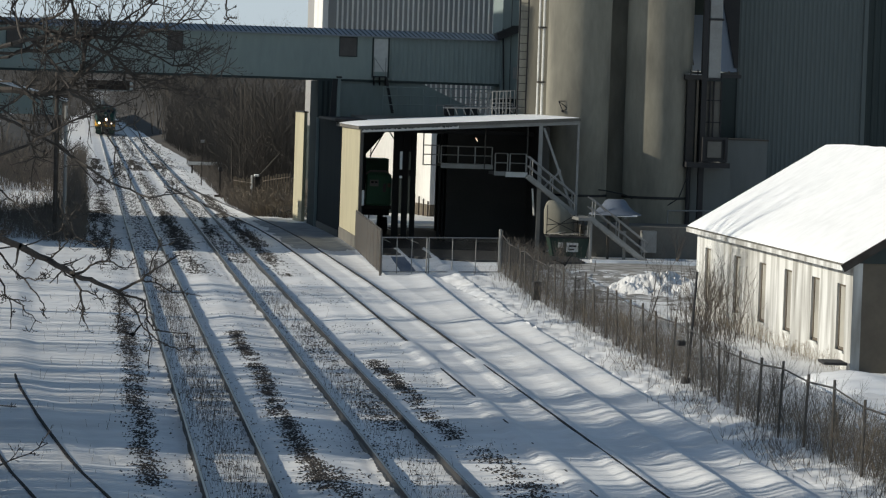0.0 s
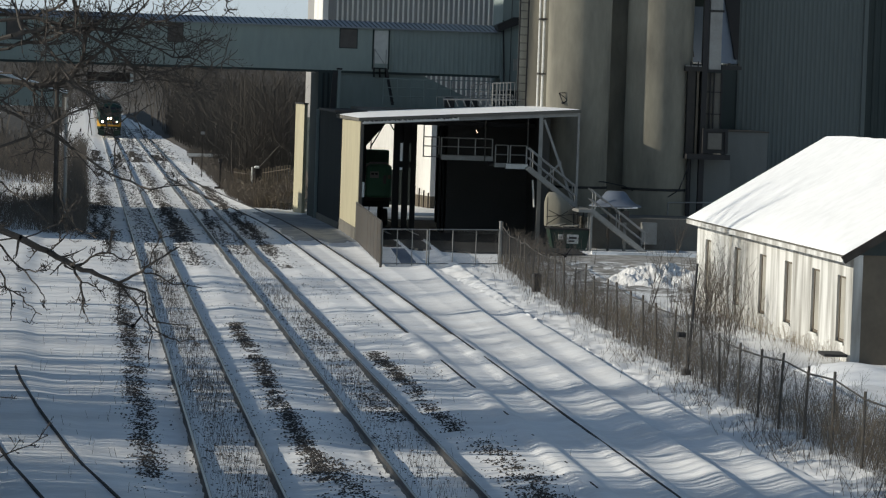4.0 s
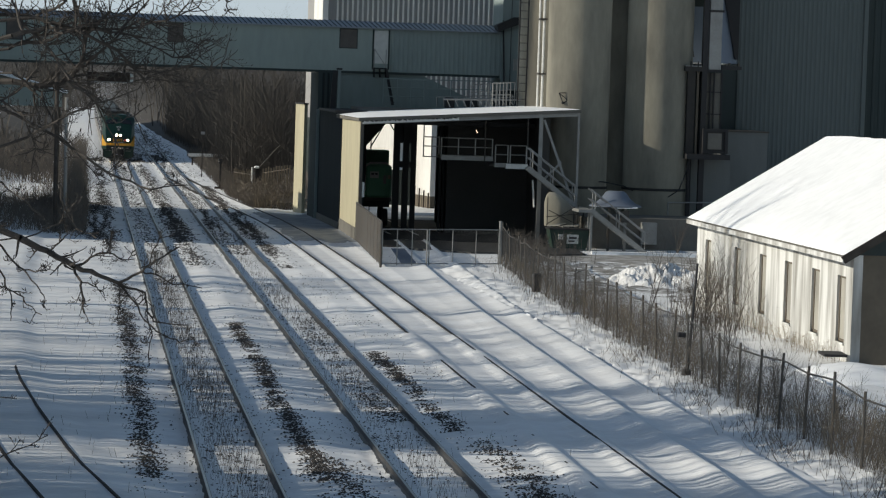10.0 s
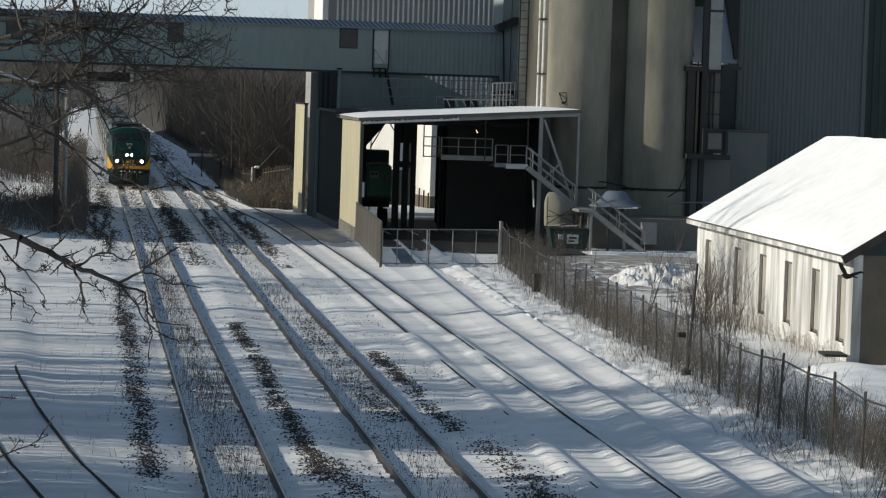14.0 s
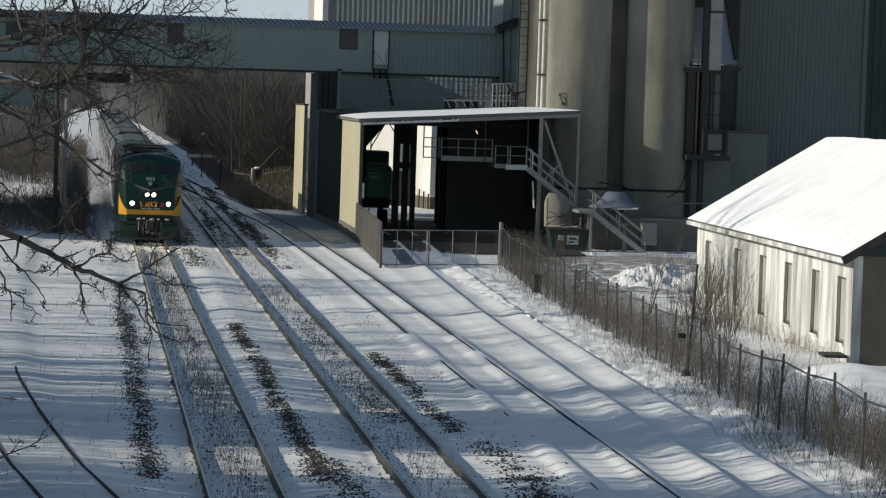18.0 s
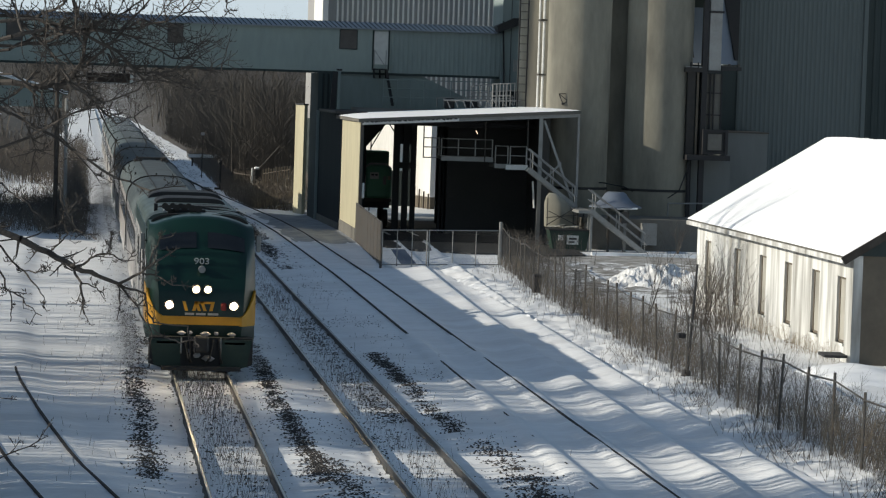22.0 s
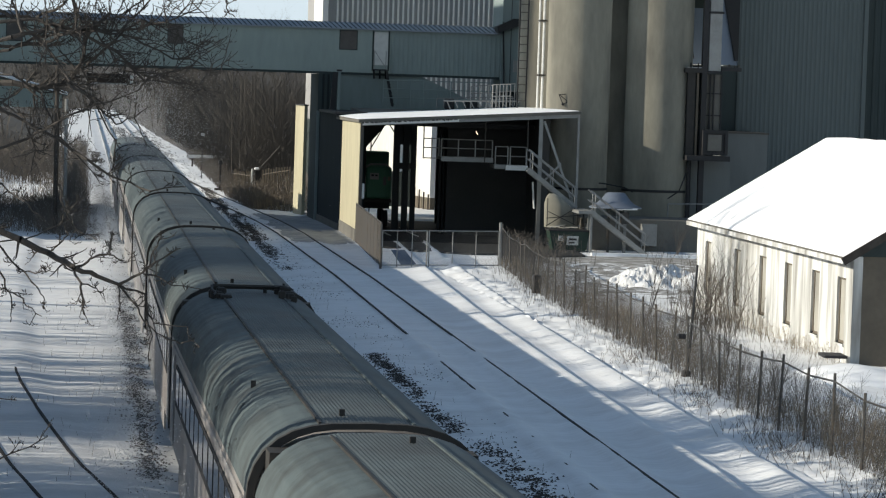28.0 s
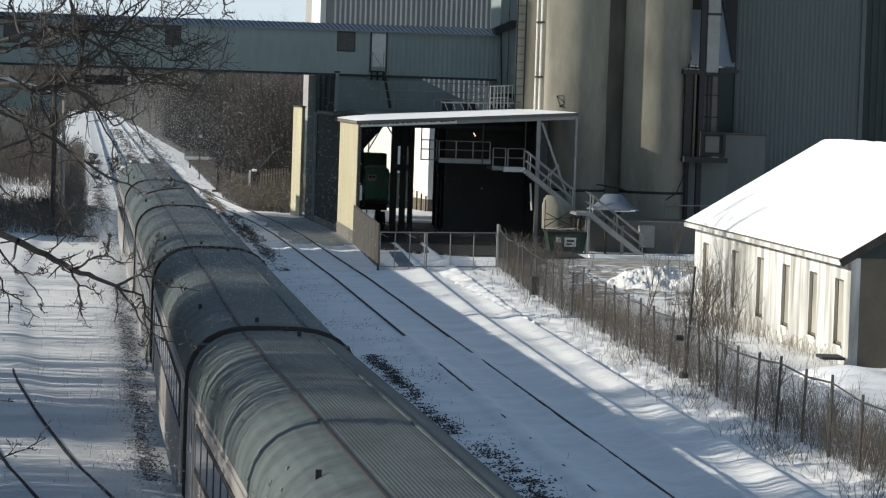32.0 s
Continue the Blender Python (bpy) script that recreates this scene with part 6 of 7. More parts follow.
    part("post", Mesh().box(9.86, 9.94, 262, 262.08, -0.2, 3.55), TIMBER, sign)
    part("plate", Mesh().box(9.74, 10.06, 261.94, 262, 3.42, 3.66), GALV, sign)
    leaning = thing("leaning_tree", 13.2, 226.5, 2.2, "pale bare tree leaning over the fence", "tree")
    part("trunk", Mesh().tube((12.3, 228.8, 1.2), (14.1, 226.6, 3.5), 0.05, 0.03, n=6), FENCE, leaning)
    for k in range(9):
        x, y = 11.6 + 0.22 * k + rng.uniform(-0.12, 0.12), 243 + rng.uniform(-4, 6)
        t = thing("slender_tree", x, y, 0.2, "slender pale grey bare tree by the fence", "tree", "slender trees by the far fence")
        lean = rng.uniform(-0.5, 0.4)
        part("trunk", Mesh().tube((x, y, -0.1), (x + lean, y, 8.5), 0.06, 0.03, n=6), WOODS, t)
        for _ in range(5):
            z = rng.uniform(2.5, 7)
            a = rng.choice((-1, 1)) * rng.uniform(0.4, 1.1)
            part("branch", Mesh().tube((x + lean * z / 8.5, y, z), (x + lean * z / 8.5 + a, y + rng.uniform(-0.5, 0.5), z + rng.uniform(1.2, 2.6)), 0.03, 0.012, n=5), WOODS, t)


build_west_side()
scatter_weeds("bank_grass", WEED, "dry pale brown grass at the foot of the bank", 1500, lambda r: (lambda y: (east_edge(y) + 0.4 + abs(r.gauss(0, 1.6)), y, 0.6 + 0.5 * r.random()))(203 + 26 * r.random() ** 1.3), 0.25, 0.95, 62, r=0.012)
scatter_weeds("west_thicket", WEED_DARK, "brown dead thicket behind the snowy yard", 1500, lambda r: (lambda y: (-1.6 - 9 * r.random(), y, 1.0))(r.uniform(236, 292)), 0.8, 3.2, 64, r=0.02, lean=0.2)
scatter_weeds("thicket", WEED_DARK, "tall dead thicket beside the far poles", 300, lambda r: (-0.35 + r.gauss(0, 0.35), 166 + r.uniform(0, 26), 1.0), 0.9, 3.6, 41, r=0.014, lean=0.06)
scatter_weeds("west_grass", WEED, "brown grass and twigs standing out of the snow", 900, lambda r: (-0.4 - 7.5 * r.random(), r.uniform(203, 282), 0.4 + 0.6 * r.random()), 0.2, 1.1, 43, r=0.012)
scatter_weeds("bank_scrub", WEED_DARK, "low dark scrub on the shaded bank", 2200, lambda r: (-0.8 - 7.5 * r.random(), r.uniform(164, 201), 0.6 + 0.6 * r.random()), 0.3, 1.1, 47, r=0.013)
scatter_weeds("thicket_skirt", WEED_DARK, "dark dead brush in the shade", 2200, lambda r: (0.35 - abs(r.gauss(0, 1.7)), r.uniform(164, 200), 1.0), 0.3, 1.3, 42, r=0.012)


# ---------- the train ----------
def hull(stations, square=0.62):
    """A body lofted through (y, half width, floor, shoulder height, roof height, roof half width)."""
    rings = []
    for y, w, z0, zs, zt, wt in stations:
        side = [(w, z0), (w, (z0 + zs) / 2)] + [(wt * 0.0 + w * math.cos(a) ** square, zs + (zt - zs) * math.sin(a) ** (0.95 if square > 0.5 else 0.8)) for a in (0, 0.22, 0.44, 0.66, 0.88, 1.08, 1.26, 1.42)] + [(0, zt)]
        rings.append([(x, y, z) for x, z in side] + [(-x, y, z) for x, z in reversed(side[:-1])])
    return Mesh().loft(list(reversed(rings)))


def local_thing(name, label, category, group=""):
    ob = thing(name, 0, 0, 0, label, category, group)
    return ob


def bogie(t, y, wheels):
    b = part("bogie", Mesh().box(-1.15, -0.95, y - 2.2, y + 2.2, 0.45, 0.85, 0.05).box(0.95, 1.15, y - 2.2, y + 2.2, 0.45, 0.85, 0.05).box(-0.9, 0.9, y - 0.4, y + 0.4, 0.4, 0.9), UNDER, t, "dark snow-dusted bogie")
    for dy in wheels:
        for x in (-0.78, 0.65):
            part("wheel", Mesh().tube((x, y + dy, 0.46), (x + 0.13, y + dy, 0.46), 0.46, n=20), UNDER, b)


def build_loco():
    t = local_thing("locomotive", "dark green and grey passenger locomotive with lit headlights", "locomotive", "passenger train")
    top = 4.28
    rings = []
    for z, yf, wf, ws, ys, arch in ((0.9, 0.06, 1.12, 1.53, 0.62, 0), (1.25, 0.0, 1.15, 1.53, 0.6, 0), (2.2, 0.03, 1.2, 1.53, 0.72, 0), (2.36, 0.12, 1.22, 1.53, 0.78, 0), (2.75, 0.46, 1.25, 1.53, 1.0, 0.02),
                                    (3.4, 1.0, 1.28, 1.53, 1.42, 0.06), (3.75, 1.34, 1.3, 1.52, 1.66, 0.14), (3.98, 1.62, 1.31, 1.49, 1.86, 0.24), (4.04, 1.74, 1.31, 1.47, 1.95, 0.26), (4.05, 2.0, 1.33, 1.46, 2.1, 0.265), (4.05, 2.75, 1.34, 1.46, 2.75, 0.265), (4.05, 4.5, 1.34, 1.46, 4.5, 0.265)):
        ring = [(-ws, 4.6, z), (-ws, ys, z)]
        for k in range(11):
            u = k / 5 - 1
            ring.append((wf * u, yf + 0.05 * u * u, z + arch * (1 - abs(u) ** 2.4)))
        rings.append(ring + [(ws, ys, z), (ws, 4.6, z)])
    part("cab_shell", Mesh().loft(rings, True, False), LOCO_GREEN, t, "dark green cab with a flat sloping nose", True)
    part("hood", hull([(4.45, 1.525, 0.95, 3.82, top + 0.012, 0.95), (11, 1.525, 0.95, 3.82, top + 0.012, 0.95), (20.1, 1.525, 0.95, 3.82, top + 0.012, 0.95)], 0.4), LOCO_ROOF, t, "grimy grey-green roof", True)
    for s in (-1, 1):
        part("side_panel", Mesh().box(s * 1.53 - 0.012, s * 1.53 + 0.012, 4.0, 20.0, 1.15, 3.42), LOCO_GREY, t, "grimy silver side panel")
        part("roof_stripe", Mesh().box(s * 1.53 - 0.018, s * 1.53 + 0.018, 2.8, 20.0, 3.42, 3.86), LOCO_GREEN, t, "green stripe under the roof")
        part("cab_window", Mesh().box(s * 1.535 - 0.012, s * 1.535 + 0.012, 2.0, 3.0, 2.45, 3.1), GLASS, t, "dark cab side window")
        part("yellow_flank", Mesh().box(s * 1.535 - 0.014, s * 1.535 + 0.014, 0.8, 3.5, 1.3, 2.3), LOCO_YELLOW, t, "yellow flank panel")
        for y, w, z0 in ((4.3, 2.1, 1.9), (9.6, 0.7, 1.9), (13.4, 1.5, 2.2)):
            g = part("grille", Mesh().box(s * 1.55 - 0.012, s * 1.55 + 0.012, y, y + w, z0, 3.1), DARK, t, "dark louvred grille")
            for q in range(6):
                part("louvre", Mesh().box(s * 1.565 - 0.01, s * 1.565 + 0.01, y + 0.04, y + w - 0.04, z0 + 0.08 + q * 0.16, z0 + 0.11 + q * 0.16), LOCO_GREY, g)
        for y in (7.4, 11.5, 16.2, 18.4):
            part("panel_joint", Mesh().box(s * 1.545 - 0.006, s * 1.545 + 0.006, y, y + 0.05, 1.2, 3.4), UNDER, t)
        mirror = part("mirror", Mesh().box(s * 1.66 - 0.07, s * 1.66 + 0.07, 2.05, 2.2, 3.3, 3.76, 0.02), GALV, t, "grey upright mirror")
        part("mirror_arm", Mesh().beam((s * 1.45, 2.25, 3.55), (s * 1.66, 2.15, 3.55), 0.04, 0.04), DARK, mirror)
    # windscreen lies on the sloping face
    def on_nose(x, s):
        """A place on the sloping face, s from 0 (below) to 1 (above)."""
        return (x, 0.46 + 1.25 * s, 2.77 + 1.55 * s - (0.02 + 0.24 * s) * (abs(x) / 1.3) ** 2.4)
    for a, b in ((-1.2, -0.15), (0.17, 1.22)):
        w = Mesh()
        n = 6
        for s in (0.42, 0.70):
            for k in range(n + 1):
                x, y, z = on_nose(a + (b - a) * k / n, s)
                w.v.append((x, y - 0.03, z + 0.02))
        w.f = [(k, k + 1, n + 2 + k, n + 1 + k) for k in range(n)]
        part("windscreen", w, GLASS, t, "dark windscreen pane")
    # yellow nose band, number and emblem
    part("nose_band", Mesh().box(-1.14, 1.14, -0.035, 0.05, 1.33, 1.56), LOCO_YELLOW, t, "yellow band across the nose")
    for s in (-1, 1):
        corner = [(1.14, -0.03, 1.56), (1.3, 0.2, 1.72), (1.44, 0.42, 1.98), (1.545, 0.6, 2.28), (1.545, 0.85, 2.3)]
        wrap = Mesh()
        wrap.loft([[(s * x, y, 1.3), (s * x, y, z), (s * (x - 0.06), y + 0.06, z), (s * (x - 0.06), y + 0.06, 1.3)] for x, y, z in corner])
        part("band_corner", wrap, LOCO_YELLOW, t, "yellow panel sweeping up round the corner")
    emblem = Mesh()
    for x, lean in ((-0.46, 0.08), (-0.26, -0.08), (-0.1, 0.1), (0.06, 0.1), (0.22, -0.06)):
        emblem.prism([(x, 1.72), (x + 0.09, 1.72), (x + 0.09 - lean, 1.98), (x - lean, 1.98)], 1, -0.02, 0.06)
    emblem.box(-0.1, 0.3, -0.02, 0.06, 1.92, 1.98)
    part("emblem", emblem, LOCO_YELLOW, t, "plain slanted yellow shapes")
    part("emblem_mark", Mesh().box(0.54, 0.7, -0.02, 0.06, 1.74, 1.96, 0.03), RED_PAINT, t, "small dull red mark")
    for x0, x1 in ((-0.46, -0.2), (-0.15, 0.12), (0.18, 0.48)):
        part("lettering_bar", Mesh().box(x0, x1, -0.02, 0.05, 1.6, 1.66), NUMBER, t, "pale bar of small lettering")
    txt = bpy.data.curves.new("road_number", "FONT")
    txt.body, txt.size, txt.align_x, txt.extrude = "903", 0.30, "CENTER", 0.006
    txt.materials.append(NUMBER)
    num = new("road_number", txt)
    num.parent = t
    num["label"] = "pale road number on the nose"
    num.location, num.rotation_euler = (0.0, 0.60, 3.0), (radians(52), 0, 0)
    part("marker_lamp", Mesh().tube((0, 0.34, 2.86), (0, 0.62, 2.86), 0.1, n=16), GALV, t, "round unlit marker lamp")
    for x, z, r, w in ((-0.165, 2.33, 0.08, "headlight"), (0.165, 2.33, 0.08, "headlight"), (-0.9, 1.88, 0.09, "ditch_light"), (0.9, 1.88, 0.09, "ditch_light")):
        h = part(w, Mesh().tube((x, -0.12, z), (x, 0.35, z), r + 0.05, n=18), DARK, t, "dark lamp housing")
        part("lens", Mesh().tube((x, -0.14, z), (x, -0.10, z), r, n=18), LAMP, h, "glowing warm white lens")
    # pilot, coupler, hoses
    part("pilot", Mesh().prism([(-1.45, 0.25), (-1.1, 0.14), (1.1, 0.14), (1.45, 0.25), (1.45, 1.0), (-1.45, 1.0)], 1, -0.35, 0.3), DARK, t, "dark pilot plate caked with snow")
    part("plough_lip", Mesh().prism([(-1.1, 0.1), (1.1, 0.1), (1.1, 0.2), (-1.1, 0.2)], 1, -0.75, -0.3), UNDER, t, "snow-caked lower lip")
    part("coupler", Mesh().box(-0.13, 0.13, -0.95, -0.2, 0.7, 1.05, 0.04), UNDER, t)
    part("coupler_knuckle", Mesh().box(-0.22, 0.2, -1.05, -0.8, 0.62, 1.1, 0.06), UNDER, t)
    for x, c in ((-0.45, 0.1), (-0.3, 0.0), (0.35, -0.1), (0.5, 0.05)):
        part("hose", Mesh().tube((x, -0.4, 0.95), (x + c, -0.6, 0.45), 0.03).tube((x + c, -0.6, 0.45), (x + c * 2, -0.45, 0.3), 0.03), UNDER, t)
    for s in (-1, 1):
        part("step", Mesh().box(s * 0.95 - 0.28, s * 0.95 + 0.28, -0.42, -0.34, 0.82, 0.88), GALV, t, "grab step")
        part("grab_iron", Mesh().tube((s * 0.55, -0.42, 1.0), (s * 0.55, -0.42, 0.55), 0.025), GALV, t)
        part("corner_step", Mesh().box(s * 1.3 - 0.2, s * 1.3 + 0.2, -0.1, 0.3, 0.3, 0.36), GALV, t)
    for x, z, w in ((-0.55, 1.12, 0.1), (-0.3, 1.14, 0.07), (0.12, 1.1, 0.12), (0.42, 1.12, 0.08), (0.85, 1.1, 0.1), (-0.1, 0.5, 0.13), (0.2, 0.42, 0.16), (-0.35, 0.62, 0.08)):
        part("snow_clod", Mesh().loft([[(x + r * math.cos(k * 1.05) * w * (1 + 0.3 * math.sin(k * 2.3 + x * 9)), -0.46 - d, z + r * math.sin(k * 1.05) * w * 0.6) for k in range(6)] for r, d in ((0.3, 0.07), (0.9, 0.04), (1.0, -0.2))]), FROST, t, "clod of packed snow")
    for s in (-1, 1):
        part("pilot_wing", Mesh().prism([(s * 0.55, 0.15), (s * 1.3, 0.2), (s * 1.42, 0.95), (s * 0.6, 0.95)], 1, -0.42, -0.36), SKIP_GREEN, t, "dark green pilot panel")
    part("underframe", Mesh().box(-1.35, 1.35, 0.3, 20.0, 0.7, 1.0), UNDER, t, "dark underframe and tanks")
    part("fuel_tank", Mesh().box(-1.3, 1.3, 7.2, 12.2, 0.25, 0.9, 0.1), UNDER, t)
    bogie(t, 3.6, (-1.35, 1.35))
    bogie(t, 16.6, (-1.35, 1.35))
    # roof fittings
    for x, y in ((-0.92, 3.9), (-0.66, 4.3), (-0.42, 4.5), (-0.2, 4.1), (-0.02, 4.0)):
        part("air_horn", Mesh().tube((x, y - 0.3, top + 0.15), (x, y + 0.4, top + 0.12), 0.1, 0.05, n=14), UNDER, t, "dark air horn")
    part("horn_base", Mesh().box(-0.9, 0.2, 4.2, 4.7, top - 0.05, top + 0.1), DARK, t)
    for k, x in enumerate((-0.95, -0.72, -0.48, -0.25)):
        part("air_horn", Mesh().tube((x, 5.6 + 0.1 * (k % 2), top + 0.13), (x, 6.2, top + 0.12), 0.095, 0.06, n=12), UNDER, t, "dark air horn")
    part("antenna", Mesh().box(-1.25, -1.15, 6.4, 6.9, top - 0.15, top + 0.16), DARK, t)
    part("roof_hatch", hull([(8.2, 1.2, 4.0, 4.15, top + 0.05, 0.9), (8.9, 1.2, 4.0, 4.15, top + 0.05, 0.9)], 0.4), DARK, t, "narrow dark hatch across the roof")
    part("exhaust_hood", hull([(11.4, 1.1, 4.1, 4.2, top + 0.16, 0.9), (13.6, 1.1, 4.1, 4.2, top + 0.16, 0.9)], 0.4), DARK, t, "dark exhaust hood")
    part("radiator_hood", hull([(16.2, 1.25, 4.0, 4.1, top + 0.17, 0.95), (18.2, 1.25, 4.0, 4.1, top + 0.17, 0.95)], 0.4), DARK, t, "dark radiator hood")
    for y in (3.1, 5.1, 7.4, 10.2, 15.0, 19.0):
        part("roof_seam", hull([(y, 1.53, 3.55, 3.62, top + 0.022, 0.96), (y + 0.06, 1.53, 3.55, 3.62, top + 0.03, 0.96)], 0.4), UNDER, t)
    part("roof_panel", Mesh().box(-1.0, -0.6, 5.4, 5.7, top - 0.02, top + 0.03), LABEL, t, "pale roof plate")
    part("roof_step", Mesh().beam((0.15, 6.4, top + 0.07), (1.3, 6.5, top - 0.06), 0.1, 0.06), DARK, t)
    part("rear_diaphragm", Mesh().box(-0.7, 0.7, 20.05, 20.4, 1.0, 3.4), UNDER, t)
    return t


ROOF = 4.0


def build_coach():
    """One coach from y = 0 (near end) to 25.3."""
    t = local_thing("coach", "grimy stainless passenger coach with a fluted roof", "railway coach", "passenger train")
    z_s, w = 3.0, 1.5
    part("coach_body", hull([(0.0, 1.40, 1.0, 2.95, ROOF - 0.14, 0.6), (0.3, w - 0.01, 0.95, z_s - 0.03, ROOF - 0.06, 0.62), (12.6, w - 0.01, 0.95, z_s - 0.03, ROOF - 0.06, 0.62), (25.2, w - 0.01, 0.95, z_s - 0.03, ROOF - 0.06, 0.62), (25.5, 1.40, 1.0, 2.95, ROOF - 0.14, 0.6)]), COACH, t, "grimy stainless body", True)
    side = [(w * math.cos(a) ** 0.62, z_s + (ROOF - z_s) * math.sin(a) ** 0.95) for a in (0, 0.22, 0.44, 0.66, 0.88, 1.08, 1.26, 1.42)] + [(0, ROOF)]
    outline = side + [(-x, z) for x, z in reversed(side[:-1])]
    # three sheets: fluted between the two seams, plainer down both haunches
    def sheet(x0, x1, flute, pitch):
        line = []
        for (xa, za), (xb, zb) in zip(outline, outline[1:]):
            n = max(1, round(math.hypot(xb - xa, zb - za) / pitch))
            for k in range(n):
                for h, up in ((0.0, 0.0), (0.5, flute)):
                    x, z = xa + (xb - xa) * (k + h) / n, za + (zb - za) * (k + h) / n
                    if x0 <= x <= x1:
                        line.append((x, z + up))
        m = Mesh()
        return m.loft([[(x, y, z + 0.006) for x, z in line] for y in (0.3, 6.5, 12.7, 18.9, 25.2)], False, False)
    part("fluted_roof", sheet(-0.63, 0.63, 0.007, 0.05), COACH_ROOF, t, "fluted grey roof sheet")
    # west haunch gets a paler colour to carry the sunlight on it
    part("west_roof_sheet", sheet(-1.6, -0.57, 0.0025, 0.07), COACH_HAUNCH, t, "teal-grey roof sheet, coloured paler for the sun, with clinging snow", True)
    part("east_roof_sheet", sheet(0.57, 1.6, 0.002, 0.07), COACH_ROOF, t, "brown-grey roof sheet", True)
    for x, mat in ((-0.6, UNDER), (0.6, COACH_HAUNCH)):
        part("roof_strip", Mesh().box(x - 0.018, x + 0.018, 0.4, 24.9, ROOF - 0.16, ROOF + 0.006), mat, t, "seam along the roof")
    for y in (0.06,):
        hoop = []
        for d in (0, 0.15):
            hoop.append([(x * 1.022, y + d, z + 0.035) for x, z in [(w, 1.0)] + outline + [(-w, 1.0)]])
        m = Mesh()
        m.loft(hoop, False, False)
        inner = [[(x * 0.96, y + d, z - 0.04) for x, z in [(w, 1.0)] + outline + [(-w, 1.0)]] for d in (0, 0.15)]
        m.loft([hoop[0], inner[0]], False, False)
        m.loft([hoop[1], inner[1]], False, False)
        part("end_hoop", m, UNDER, t, "dark end hoop")
    for s in (-1, 1):
        band = part("window_band", Mesh().box(s * 1.503 - 0.012, s * 1.503 + 0.012, 3.0, 22.3, 1.9, 2.7), DARK, t, "dark band along the windows")
        for k in range(12):
            y = 3.3 + k * 1.58
            part("window_pane", Mesh().box(s * 1.518 - 0.008, s * 1.518 + 0.008, y, y + 1.2, 2.05, 2.65), GLASS, band)
        part("letter_board", Mesh().box(s * 1.506 - 0.012, s * 1.506 + 0.012, 0.6, 24.7, 2.85, 2.95), COACH, t)
        part("skirt", Mesh().box(s * 1.47 - 0.02, s * 1.47 + 0.02, 4.8, 20.5, 0.5, 0.98), LOCO_GREY, t, "grimy skirt")
        for y in (1.5, 23.0):
            d = part("door", Mesh().box(s * 1.508 - 0.012, s * 1.508 + 0.012, y, y + 0.85, 1.05, 2.95), LOCO_GREY, t, "vestibule door")
            part("door_window", Mesh().box(s * 1.523 - 0.006, s * 1.523 + 0.006, y + 0.2, y + 0.65, 2.1, 2.75), GLASS, d)
    part("underframe", Mesh().box(-1.2, 1.2, 0.4, 24.9, 0.6, 1.0), UNDER, t)
    for y in (-0.25, 25.4):
        part("gangway", Mesh().box(-1.3, 1.3, y, y + 0.3, 0.9, 3.72), UNDER, t, "dark rubber gangway")
    bogie(t, 3.6, (-1.25, 1.25))
    bogie(t, 21.7, (-1.25, 1.25))
    for x, y in ((-0.25, 1.2), (0.3, 24.2), (-1.05, 6.5)):
        part("roof_stub", Mesh().box(x - 0.035, x + 0.035, y, y + 0.06, ROOF - 0.25, ROOF + 0.14 - abs(x) * 0.2), UNDER, t)
    rng = random.Random(29)
    for _ in range(26):
        a, y = rng.uniform(0.12, 0.75), rng.uniform(0.5, 24.5)
        x, z = -w * math.cos(a) ** 0.62, z_s + (ROOF - z_s) * math.sin(a) ** 0.95
        r, l = rng.uniform(0.02, 0.06), rng.uniform(0.05, 0.3)
        part("snow_clot", Mesh().loft([[(x - 0.004 + 0.3 * q * r * math.cos(k * 1.05), y + yy + q * r * math.sin(k * 1.05), z + 0.012 + q * r * 0.6 * math.cos(k * 1.05)) for k in range(6)] for yy, q in ((0, 0.3), (l * 0.3, 1.0), (l * 0.7, 0.8), (l, 0.2))]), FROST, t)
    return t


loco = build_loco()
coach = build_coach()
coaches = [coach] + [copy_thing(coach, pose(0, 0, 0)) for _ in range(7)]
for c in coaches:
    BASES[c.name] = Vector((0, 0, 0))


